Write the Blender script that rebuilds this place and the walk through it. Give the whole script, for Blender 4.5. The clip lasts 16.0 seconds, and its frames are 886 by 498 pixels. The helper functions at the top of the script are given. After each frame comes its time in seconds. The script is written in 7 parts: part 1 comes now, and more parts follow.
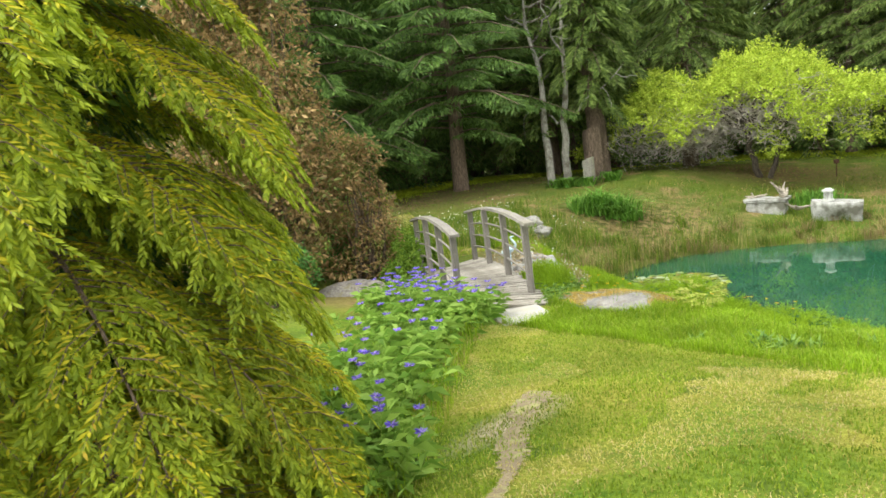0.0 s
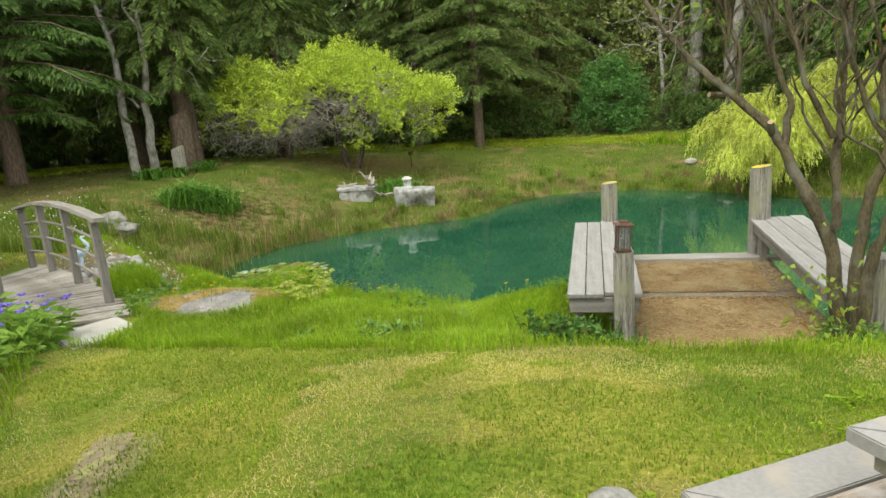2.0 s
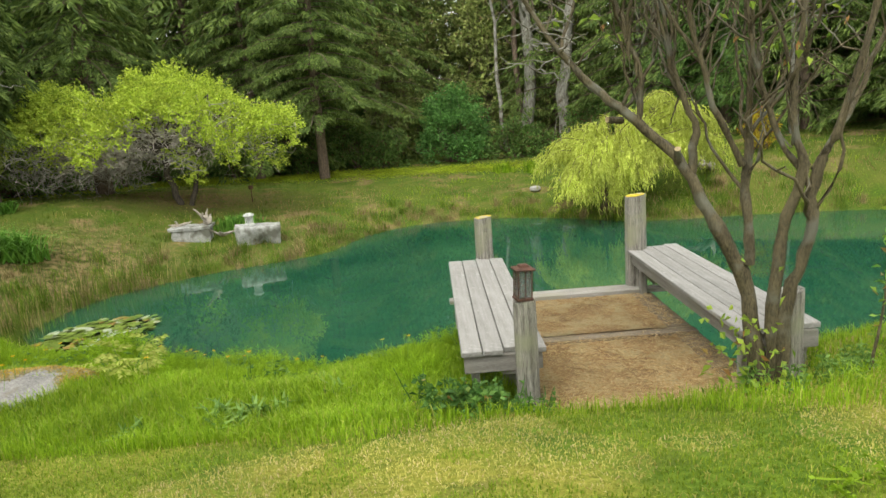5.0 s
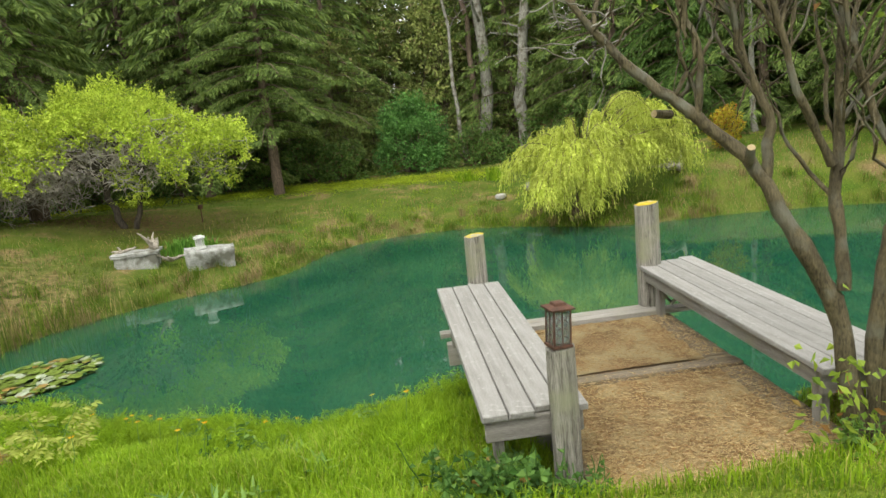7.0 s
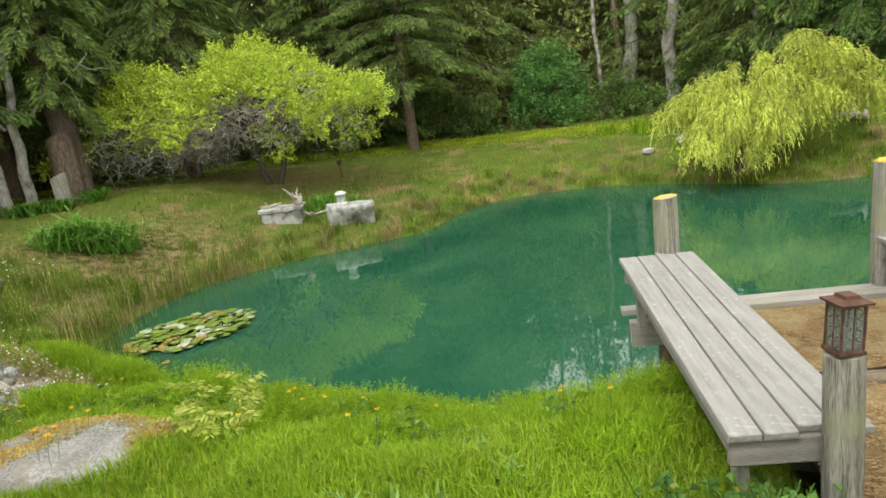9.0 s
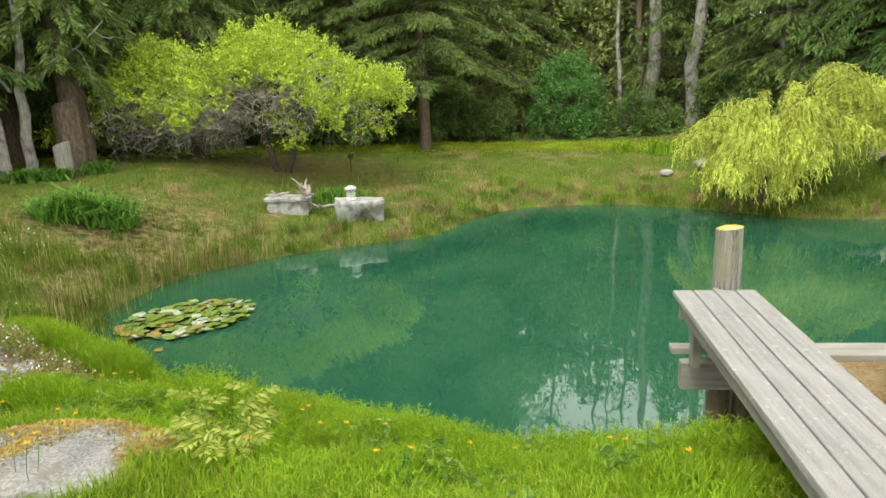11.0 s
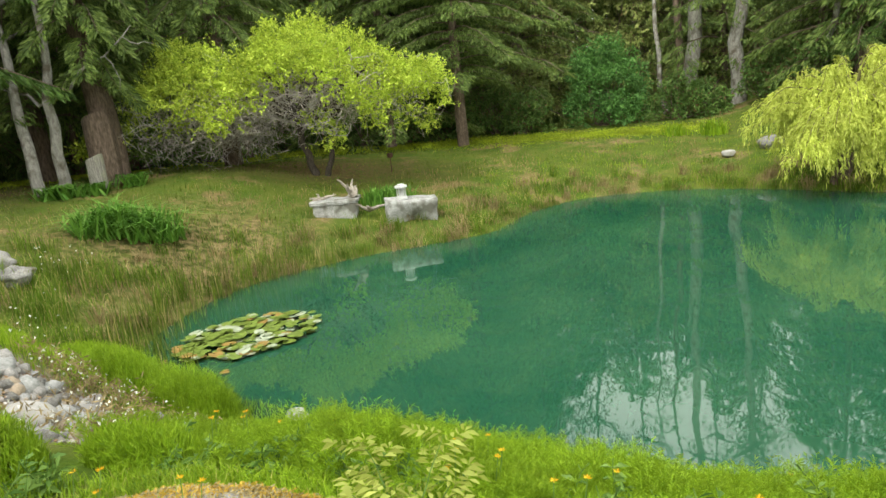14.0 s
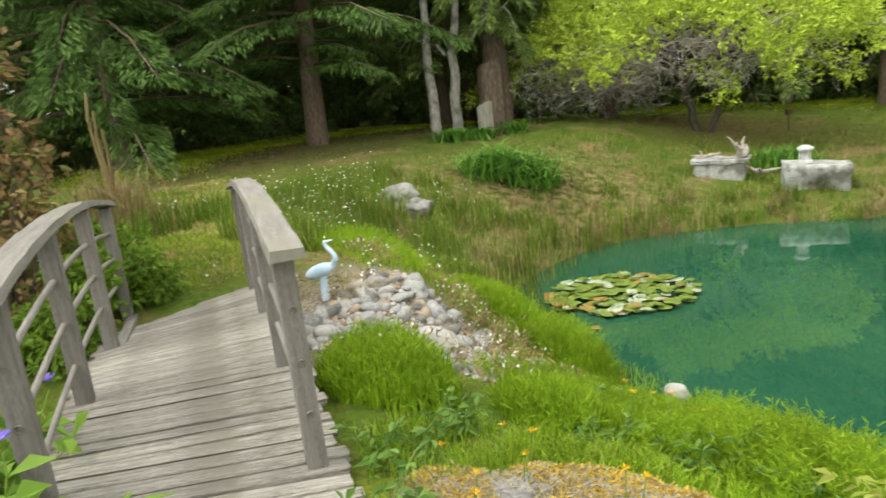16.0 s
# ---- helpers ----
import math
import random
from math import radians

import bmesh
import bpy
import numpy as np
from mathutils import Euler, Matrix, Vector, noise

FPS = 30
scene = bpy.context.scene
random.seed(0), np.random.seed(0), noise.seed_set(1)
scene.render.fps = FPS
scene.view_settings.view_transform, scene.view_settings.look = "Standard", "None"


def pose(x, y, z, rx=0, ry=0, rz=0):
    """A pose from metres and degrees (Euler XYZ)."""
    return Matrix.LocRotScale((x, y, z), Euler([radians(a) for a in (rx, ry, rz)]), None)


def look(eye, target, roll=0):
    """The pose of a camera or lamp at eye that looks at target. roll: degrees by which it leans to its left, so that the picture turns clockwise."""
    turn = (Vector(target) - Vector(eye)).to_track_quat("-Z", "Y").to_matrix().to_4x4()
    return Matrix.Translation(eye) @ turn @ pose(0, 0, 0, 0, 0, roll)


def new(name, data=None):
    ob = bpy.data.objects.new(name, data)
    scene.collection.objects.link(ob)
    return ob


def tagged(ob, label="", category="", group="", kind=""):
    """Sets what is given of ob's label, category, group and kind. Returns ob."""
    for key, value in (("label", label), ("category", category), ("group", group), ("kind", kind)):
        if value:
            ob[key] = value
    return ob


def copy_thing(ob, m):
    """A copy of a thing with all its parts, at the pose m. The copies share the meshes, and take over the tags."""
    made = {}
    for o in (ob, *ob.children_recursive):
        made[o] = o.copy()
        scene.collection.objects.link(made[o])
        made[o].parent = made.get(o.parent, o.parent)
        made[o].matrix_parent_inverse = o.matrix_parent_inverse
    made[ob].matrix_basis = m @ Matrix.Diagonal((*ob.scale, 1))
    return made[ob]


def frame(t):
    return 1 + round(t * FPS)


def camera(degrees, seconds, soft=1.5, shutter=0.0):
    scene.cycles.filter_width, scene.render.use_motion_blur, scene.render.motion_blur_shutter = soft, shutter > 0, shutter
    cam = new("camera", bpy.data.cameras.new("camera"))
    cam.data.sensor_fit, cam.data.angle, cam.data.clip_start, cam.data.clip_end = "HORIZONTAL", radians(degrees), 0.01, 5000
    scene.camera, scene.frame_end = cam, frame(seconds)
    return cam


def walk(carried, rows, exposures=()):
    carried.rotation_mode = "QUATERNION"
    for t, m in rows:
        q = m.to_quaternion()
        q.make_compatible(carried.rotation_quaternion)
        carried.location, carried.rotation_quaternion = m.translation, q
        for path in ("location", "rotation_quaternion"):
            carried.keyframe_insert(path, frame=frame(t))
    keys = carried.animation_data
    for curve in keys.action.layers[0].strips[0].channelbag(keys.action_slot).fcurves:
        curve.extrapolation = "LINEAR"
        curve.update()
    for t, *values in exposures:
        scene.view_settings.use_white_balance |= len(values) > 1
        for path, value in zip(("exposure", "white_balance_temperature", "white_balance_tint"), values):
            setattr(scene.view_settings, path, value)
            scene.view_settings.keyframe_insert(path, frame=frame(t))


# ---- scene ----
cam = camera(67.0, 16.0, shutter=0.08)
PATH = [
    (0, (0.626, -6.136, 4.069), (-0.811, -4.784, 3.740), -7.4),
    (0.6, (0.464, -5.818, 4.007), (-0.621, -4.177, 3.647), -6.2),
    (1, (0.393, -5.677, 3.964), (-0.368, -3.878, 3.532), -6.9),
    (1.5, (0.305, -5.544, 3.920), (-0.181, -3.657, 3.472), -5.8),
    (2, (0.241, -5.397, 3.896), (-0.203, -3.505, 3.426), -4.5),
    (2.5, (0.182, -5.219, 3.871), (-0.232, -3.311, 3.436), -4.1),
    (3, (0.098, -5.058, 3.831), (-0.095, -3.131, 3.333), -4.5),
    (3.5, (0.023, -4.918, 3.814), (-0.020, -2.997, 3.260), -4.0),
    (4, (-0.017, -4.751, 3.824), (-0.175, -2.831, 3.287), -3.2),
    (4.5, (-0.055, -4.612, 3.845), (-0.183, -2.686, 3.320), -3.1),
    (4.7, (-0.073, -4.566, 3.858), (-0.118, -2.616, 3.419), -2.8),
    (6.8, (-0.355, -3.512, 3.828), (-0.231, -1.553, 3.442), -7.0),
    (7, (-0.369, -3.415, 3.817), (-0.221, -1.461, 3.414), -6.1),
    (7.5, (-0.433, -3.202, 3.803), (-0.455, -1.235, 3.443), -5.0),
    (8, (-0.552, -3.058, 3.795), (-0.697, -1.104, 3.394), -6.8),
    (8.5, (-0.673, -2.899, 3.780), (-0.827, -0.961, 3.311), -7.6),
    (9, (-0.786, -2.697, 3.787), (-1.021, -0.772, 3.299), -7.7),
    (9.2, (-0.829, -2.610, 3.789), (-1.112, -0.690, 3.305), -7.3),
    (11.3, (-1.308, -2.094, 3.748), (-1.523, -0.163, 3.272), -2.3),
    (11.5, (-1.420, -1.997, 3.697), (-1.622, -0.059, 3.246), -3.7),
    (12, (-1.599, -1.799, 3.613), (-1.767, 0.125, 3.095), -4.6),
    (12.5, (-1.693, -1.631, 3.567), (-1.920, 0.305, 3.117), -4.2),
    (13, (-1.844, -1.490, 3.530), (-1.968, 0.446, 3.044), -3.2),
    (13.5, (-2.073, -1.369, 3.506), (-2.152, 0.561, 2.985), -5.5),
    (14, (-2.310, -1.231, 3.478), (-2.585, 0.693, 3.005), -5.9),
    (14.5, (-2.584, -1.040, 3.422), (-2.834, 0.885, 2.939), -4.9),
    (15, (-2.799, -0.914, 3.367), (-2.883, 0.999, 2.790), -3.6),
    (15.5, (-2.888, -0.872, 3.349), (-3.238, 1.021, 2.806), -4.8),
    (15.6, (-2.906, -0.866, 3.349), (-3.424, 0.994, 2.827), -4.8),
    (15.8, (-2.951, -0.855, 3.352), (-3.830, 0.874, 2.865), -6.5),
    (15.9, (-2.977, -0.849, 3.354), (-4.023, 0.787, 2.874), -6.3),
    (16, (-3.004, -0.844, 3.356), (-4.204, 0.679, 2.867), -6.2),
]
walk(cam, [(t, look(eye, target, roll)) for t, eye, target, roll in PATH], exposures=[(0.0, 1.56, 6600, 5), (1.2, 1.25, 6600, 5), (3.0, 1.1, 6600, 5), (9.0, 1.2, 6600, 5), (12.0, 1.35, 6600, 5), (16.0, 1.32, 6600, 5)])

# ---------------------------------------------------------------- light
SUN_EL, SUN_AZ = 58.0, 205.0
world = bpy.data.worlds.new("overcast_sky")
scene.world = world
world.use_nodes = True
wn = world.node_tree.nodes
sky = wn.new("ShaderNodeTexSky")
sky.sky_type = "NISHITA"
sky.sun_disc = False
sky.sun_elevation = radians(SUN_EL)
sky.sun_rotation = radians(SUN_AZ)
sky.air_density, sky.dust_density, sky.ozone_density = 1.0, 4.0, 1.0
wash = wn.new("ShaderNodeHueSaturation")
wash.inputs["Saturation"].default_value = 0.2
world.node_tree.links.new(sky.outputs[0], wash.inputs["Color"])
veil = wn.new("ShaderNodeMix")
veil.data_type = "RGBA"
veil.inputs[0].default_value = 0.6
veil.inputs[7].default_value = (8.8, 8.7, 8.4, 1)
world.node_tree.links.new(wash.outputs[0], veil.inputs[6])
world.node_tree.links.new(veil.outputs[2], wn["Background"].inputs[0])
wn["Background"].inputs[1].default_value = 0.15
sun_data = bpy.data.lights.new("sun", "SUN")
sun_data.energy, sun_data.angle, sun_data.color = 0.6, radians(16), (1.0, 0.95, 0.86)
sun = new("sun", sun_data)
sun.matrix_world = look((0, 0, 60), (-math.sin(radians(SUN_AZ)) * 60 / math.tan(radians(SUN_EL)), -math.cos(radians(SUN_AZ)) * 60 / math.tan(radians(SUN_EL)), 0))

rng = np.random.default_rng(7)


# ---------------------------------------------------------------- materials
def grainy(name, dark, light, scale=6.0, rough=0.85, bump=0.15, fine=60.0, fine_amount=0.35, stretch=(1, 1, 1), extra=None, extra_scale=1.3, extra_amount=0.4, per_object=0.0):
    """Two-scale noise between two colours, a third colour in blotches, fine relief."""
    m = bpy.data.materials.new(name)
    m.use_nodes = True
    nt, n, ln = m.node_tree, m.node_tree.nodes, m.node_tree.links
    bsdf = n["Principled BSDF"]
    co = n.new("ShaderNodeTexCoord")
    mp = n.new("ShaderNodeMapping")
    mp.inputs["Scale"].default_value = stretch
    ln.new(co.outputs["Object"], mp.inputs[0])
    big, small = n.new("ShaderNodeTexNoise"), n.new("ShaderNodeTexNoise")
    big.inputs["Scale"].default_value, small.inputs["Scale"].default_value = scale, fine
    big.inputs["Detail"].default_value, small.inputs["Detail"].default_value = 6, 4
    ln.new(mp.outputs[0], big.inputs["Vector"])
    ln.new(mp.outputs[0], small.inputs["Vector"])
    mixf = n.new("ShaderNodeMix")
    mixf.inputs[0].default_value = fine_amount
    ln.new(big.outputs[0], mixf.inputs[2])
    ln.new(small.outputs[0], mixf.inputs[3])
    ramp = n.new("ShaderNodeValToRGB")
    ramp.color_ramp.elements[0].position, ramp.color_ramp.elements[1].position = 0.36, 0.64
    ramp.color_ramp.elements[0].color, ramp.color_ramp.elements[1].color = (*dark, 1), (*light, 1)
    ln.new(mixf.outputs[0], ramp.inputs[0])
    out = ramp.outputs[0]
    if extra:
        ex = n.new("ShaderNodeTexNoise")
        ex.inputs["Scale"].default_value, ex.inputs["Detail"].default_value = extra_scale, 8
        ln.new(co.outputs["Object"], ex.inputs["Vector"])
        er = n.new("ShaderNodeValToRGB")
        er.color_ramp.elements[0].position, er.color_ramp.elements[1].position = 0.62 - extra_amount * 0.3, 0.72 - extra_amount * 0.2
        ln.new(ex.outputs[0], er.inputs[0])
        mc = n.new("ShaderNodeMix")
        mc.data_type = "RGBA"
        ln.new(er.outputs[0], mc.inputs[0])
        ln.new(out, mc.inputs[6])
        mc.inputs[7].default_value = (*extra, 1)
        out = mc.outputs[2]
    if per_object:
        info, hs, mr = n.new("ShaderNodeObjectInfo"), n.new("ShaderNodeHueSaturation"), n.new("ShaderNodeMapRange")
        mr.inputs[3].default_value, mr.inputs[4].default_value = 1 - per_object, 1 + per_object
        ln.new(info.outputs["Random"], mr.inputs[0])
        ln.new(mr.outputs[0], hs.inputs["Value"])
        ln.new(out, hs.inputs["Color"])
        out = hs.outputs[0]
    ln.new(out, bsdf.inputs["Base Color"])
    bsdf.inputs["Roughness"].default_value = rough
    bsdf.inputs["Specular IOR Level"].default_value = 0.3
    if bump:
        b = n.new("ShaderNodeBump")
        b.inputs["Strength"].default_value, b.inputs["Distance"].default_value = bump, 0.02
        ln.new(mixf.outputs[0], b.inputs["Height"])
        ln.new(b.outputs[0], bsdf.inputs["Normal"])
    return m


def leafy(name, dark, light, odd=None, odd_share=0.1, through_light=0.35, rough=0.6):
    """Leaves: every leaf its own tone, some of an odd colour, a part of the light passes through."""
    m = bpy.data.materials.new(name)
    m.use_nodes = True
    n, ln = m.node_tree.nodes, m.node_tree.links
    bsdf, out = n["Principled BSDF"], n["Material Output"]
    geo = n.new("ShaderNodeNewGeometry")
    ramp = n.new("ShaderNodeValToRGB")
    e = ramp.color_ramp.elements
    e[0].color, e[1].color = (*dark, 1), (*light, 1)
    if odd:
        e[1].position = 1 - odd_share - 0.02
        k = e.new(1 - odd_share)
        k.color = (*odd, 1)
    ln.new(geo.outputs["Random Per Island"], ramp.inputs[0])
    co, big = n.new("ShaderNodeTexCoord"), n.new("ShaderNodeTexNoise")
    big.inputs["Scale"].default_value = 0.9
    big.inputs["Detail"].default_value = 3
    ln.new(co.outputs["Object"], big.inputs["Vector"])
    mr = n.new("ShaderNodeMapRange")
    mr.inputs[1].default_value, mr.inputs[2].default_value = 0.3, 0.7
    mr.inputs[3].default_value, mr.inputs[4].default_value = 0.72, 1.25
    ln.new(big.outputs[0], mr.inputs[0])
    hs = n.new("ShaderNodeHueSaturation")
    ln.new(mr.outputs[0], hs.inputs["Value"])
    ln.new(ramp.outputs[0], hs.inputs["Color"])
    ln.new(hs.outputs[0], bsdf.inputs["Base Color"])
    bsdf.inputs["Roughness"].default_value = rough
    bsdf.inputs["Specular IOR Level"].default_value = 0.25
    tr, mix = n.new("ShaderNodeBsdfTranslucent"), n.new("ShaderNodeMixShader")
    ln.new(hs.outputs[0], tr.inputs[0])
    mix.inputs[0].default_value = through_light
    ln.new(bsdf.outputs[0], mix.inputs[1])
    ln.new(tr.outputs[0], mix.inputs[2])
    ln.new(mix.outputs[0], out.inputs[0])
    return m


def water_material():
    m = bpy.data.materials.new("silty_green_water")
    m.use_nodes = True
    n, ln = m.node_tree.nodes, m.node_tree.links
    b = n["Principled BSDF"]
    co, cloud = n.new("ShaderNodeTexCoord"), n.new("ShaderNodeTexNoise")
    cloud.inputs["Scale"].default_value, cloud.inputs["Detail"].default_value = 0.35, 5
    cloud.inputs["Distortion"].default_value = 0.6
    ln.new(co.outputs["Object"], cloud.inputs["Vector"])
    r = n.new("ShaderNodeValToRGB")
    r.color_ramp.elements[0].position, r.color_ramp.elements[1].position = 0.35, 0.75
    r.color_ramp.elements[0].color, r.color_ramp.elements[1].color = (0.011, 0.064, 0.035, 1), (0.03, 0.1, 0.051, 1)
    ln.new(cloud.outputs[0], r.inputs[0])
    ln.new(r.outputs[0], b.inputs["Base Color"])
    b.inputs["Roughness"].default_value = 0.02
    b.inputs["IOR"].default_value = 1.48
    b.inputs["Specular IOR Level"].default_value = 0.85
    wv, bp = n.new("ShaderNodeTexNoise"), n.new("ShaderNodeBump")
    wv.inputs["Scale"].default_value, wv.inputs["Detail"].default_value = 2.2, 2
    bp.inputs["Strength"].default_value, bp.inputs["Distance"].default_value = 0.05, 0.02
    ln.new(co.outputs["Object"], wv.inputs["Vector"])
    ln.new(wv.outputs[0], bp.inputs["Height"])
    ln.new(bp.outputs[0], b.inputs["Normal"])
    return m


def ground_material():
    """Earth and turf: green, with dry straw-coloured and mossy yellow patches."""
    m = bpy.data.materials.new("turf")
    m.use_nodes = True
    n, ln = m.node_tree.nodes, m.node_tree.links
    b = n["Principled BSDF"]
    co = n.new("ShaderNodeTexCoord")

    def cloud(scale, lo, hi, detail=6):
        c, r = n.new("ShaderNodeTexNoise"), n.new("ShaderNodeMapRange")
        c.inputs["Scale"].default_value, c.inputs["Detail"].default_value = scale, detail
        r.inputs[1].default_value, r.inputs[2].default_value = lo, hi
        ln.new(co.outputs["Object"], c.inputs["Vector"])
        ln.new(c.outputs[0], r.inputs[0])
        return r.outputs[0]

    def blend(f, a, c):
        x = n.new("ShaderNodeMix")
        x.data_type = "RGBA"
        ln.new(f, x.inputs[0])
        for k, q in ((6, a), (7, c)):
            if isinstance(q, tuple):
                x.inputs[k].default_value = (*q, 1)
            else:
                ln.new(q, x.inputs[k])
        return x.outputs[2]

    def spot(x0, y0, rx, ry, inner=0.25):
        mp, ln_, r = n.new("ShaderNodeMapping"), n.new("ShaderNodeVectorMath"), n.new("ShaderNodeMapRange")
        mp.vector_type = "POINT"
        mp.inputs["Location"].default_value = (-x0 / rx, -y0 / ry, 0)
        mp.inputs["Scale"].default_value = (1 / rx, 1 / ry, 0)
        ln_.operation = "LENGTH"
        r.inputs[1].default_value, r.inputs[2].default_value = 1.0, inner
        ln.new(co.outputs["Object"], mp.inputs[0])
        ln.new(mp.outputs[0], ln_.inputs[0])
        ln.new(ln_.outputs["Value"], r.inputs[0])
        q = n.new("ShaderNodeMath")
        q.operation = "MULTIPLY"
        ln.new(r.outputs[0], q.inputs[0])
        ln.new(cloud(2.2, 0.3, 0.45), q.inputs[1])
        return q.outputs[0]

    green = blend(cloud(18, 0.35, 0.65, 4), (0.07, 0.13, 0.012), (0.15, 0.22, 0.022))
    yellow = blend(cloud(30, 0.35, 0.65, 4), (0.17, 0.19, 0.025), (0.33, 0.31, 0.06))
    lawn = blend(cloud(0.8, 0.4, 0.6), green, yellow)
    far = blend(cloud(1.4, 0.35, 0.65), blend(cloud(20, 0.35, 0.65), (0.042, 0.084, 0.01), (0.1, 0.155, 0.018)), (0.125, 0.145, 0.027))
    far = blend(cloud(0.7, 0.54, 0.66), far, blend(cloud(12, 0.3, 0.7), (0.14, 0.1, 0.045), (0.29, 0.22, 0.1)))
    turf = blend(spot(-1, -3.5, 9, 7, 0.6), far, lawn)
    turf = blend(spot(-10, 20.5, 6.5, 3.8), turf, blend(cloud(8, 0.3, 0.7), (0.1, 0.075, 0.03), (0.19, 0.14, 0.06)))
    turf = blend(spot(-19, 12, 6, 7), turf, blend(cloud(8, 0.3, 0.7), (0.07, 0.055, 0.025), (0.16, 0.12, 0.05)))
    turf = blend(spot(-9.5, 11.5, 4.5, 4.0), turf, blend(cloud(6, 0.4, 0.62), (0.06, 0.07, 0.016), (0.24, 0.18, 0.085)))
    turf = blend(spot(-2.35, -2.9, 0.3, 0.75), turf, blend(cloud(25, 0.3, 0.7), (0.3, 0.24, 0.16), (0.46, 0.39, 0.28)))
    turf = blend(spot(-6.4, 3.0, 1.5, 1.3, 0.5), turf, blend(cloud(40, 0.3, 0.7), (0.16, 0.12, 0.08), (0.42, 0.36, 0.3)))
    ln.new(turf, b.inputs["Base Color"])
    b.inputs["Roughness"].default_value = 0.95
    b.inputs["Specular IOR Level"].default_value = 0.1
    bp = n.new("ShaderNodeBump")
    bp.inputs["Strength"].default_value, bp.inputs["Distance"].default_value = 0.7, 0.03
    ln.new(cloud(45, 0.3, 0.7, 5), bp.inputs["Height"])
    ln.new(bp.outputs[0], b.inputs["Normal"])
    return m


M_TURF = ground_material()
M_WATER = water_material()
M_GREY = grainy("weathered_grey_timber", (0.16, 0.145, 0.125), (0.32, 0.3, 0.275), 3, 0.9, 0.45, 40, 0.5, (0.9, 10, 10), extra=(0.24, 0.225, 0.18), extra_scale=2.0, per_object=0.14)
M_POST = grainy("weathered_grey_post", (0.12, 0.108, 0.095), (0.27, 0.25, 0.23), 3, 0.9, 0.45, 40, 0.5, (10, 10, 0.9), extra=(0.2, 0.19, 0.15), extra_scale=2.0, per_object=0.1)
M_SEAT = grainy("silvered_seat_board", (0.19, 0.18, 0.168), (0.31, 0.297, 0.283), 3, 0.85, 0.3, 50, 0.5, (0.8, 12, 12), extra=(0.34, 0.33, 0.31), extra_scale=22, extra_amount=0.05, per_object=0.07)
M_LOG = grainy("split_grey_log", (0.055, 0.048, 0.036), (0.46, 0.43, 0.38), 3, 0.9, 1.0, 22, 0.55, (16, 16, 0.7), extra=(0.3, 0.3, 0.2), extra_scale=2.5)
M_BARK = grainy("brown_bark", (0.06, 0.043, 0.03), (0.21, 0.155, 0.115), 6, 0.95, 0.8, 40, 0.4, (4, 4, 1))
M_DARKBARK = grainy("dark_wet_bark", (0.03, 0.024, 0.018), (0.11, 0.09, 0.07), 6, 0.95, 0.8, 40, 0.4, (4, 4, 1))
M_PALE = grainy("pale_grey_bark", (0.13, 0.122, 0.1), (0.34, 0.325, 0.29), 5, 0.9, 0.5, 40, 0.4, (3, 3, 1), extra=(0.1, 0.085, 0.06), extra_scale=3.5, extra_amount=0.35)
M_ROCK = grainy("granite", (0.12, 0.115, 0.105), (0.33, 0.32, 0.3), 4, 0.9, 0.9, 40, 0.5, extra=(0.16, 0.15, 0.1), extra_scale=6, extra_amount=0.25)
M_MOSSROCK = grainy("mossy_granite", (0.1, 0.092, 0.084), (0.29, 0.265, 0.24), 5, 0.9, 1.0, 26, 0.65, extra=(0.2, 0.18, 0.12), extra_scale=11, extra_amount=0.3)
M_PALEROCK = grainy("pale_granite", (0.11, 0.105, 0.1), (0.3, 0.285, 0.265), 4, 0.9, 0.8, 55, 0.6, extra=(0.17, 0.15, 0.12), extra_scale=7, extra_amount=0.25)
M_CONC = grainy("whitewashed_concrete", (0.22, 0.22, 0.205), (0.5, 0.5, 0.48), 3.5, 0.9, 0.8, 30, 0.4, extra=(0.15, 0.145, 0.12), extra_scale=3.0, extra_amount=0.5)
M_GOLDEN_GREEN = leafy("hanging_needles", (0.16, 0.225, 0.012), (0.37, 0.44, 0.03), None, 0.1, 0.36)
M_GOLD = leafy("golden_needles", (0.3, 0.29, 0.012), (0.58, 0.52, 0.028), (0.42, 0.3, 0.025), 0.08, 0.36)
M_DARKFIR = leafy("dark_fir_needles", (0.058, 0.1, 0.022), (0.21, 0.29, 0.065), None, 0.1, 0.3)
M_SPRUCE = leafy("grey_green_needles", (0.07, 0.092, 0.026), (0.19, 0.215, 0.065), (0.22, 0.17, 0.09), 0.1, 0.3)
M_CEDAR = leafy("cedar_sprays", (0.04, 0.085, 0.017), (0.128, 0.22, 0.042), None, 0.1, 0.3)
M_LIME = leafy("lime_leaves", (0.25, 0.36, 0.028), (0.6, 0.7, 0.1), None, 0.1, 0.3)
M_WILLOW = leafy("willow_leaves", (0.34, 0.4, 0.045), (0.62, 0.67, 0.15), None, 0.1, 0.3)
M_BUSH = leafy("bush_leaves", (0.045, 0.125, 0.025), (0.16, 0.33, 0.075), None, 0.1, 0.25)
M_BROWN = leafy("bronze_leaves", (0.17, 0.115, 0.05), (0.46, 0.31, 0.14), (0.16, 0.18, 0.045), 0.3, 0.35)
M_GRASS = leafy("bank_grass", (0.14, 0.26, 0.01), (0.36, 0.51, 0.03), (0.42, 0.42, 0.1), 0.05, 0.48)
M_MULCH = grainy("rust_bark_mulch", (0.2, 0.11, 0.04), (0.42, 0.28, 0.12), 3, 0.95, 0.8, 90, 0.6)


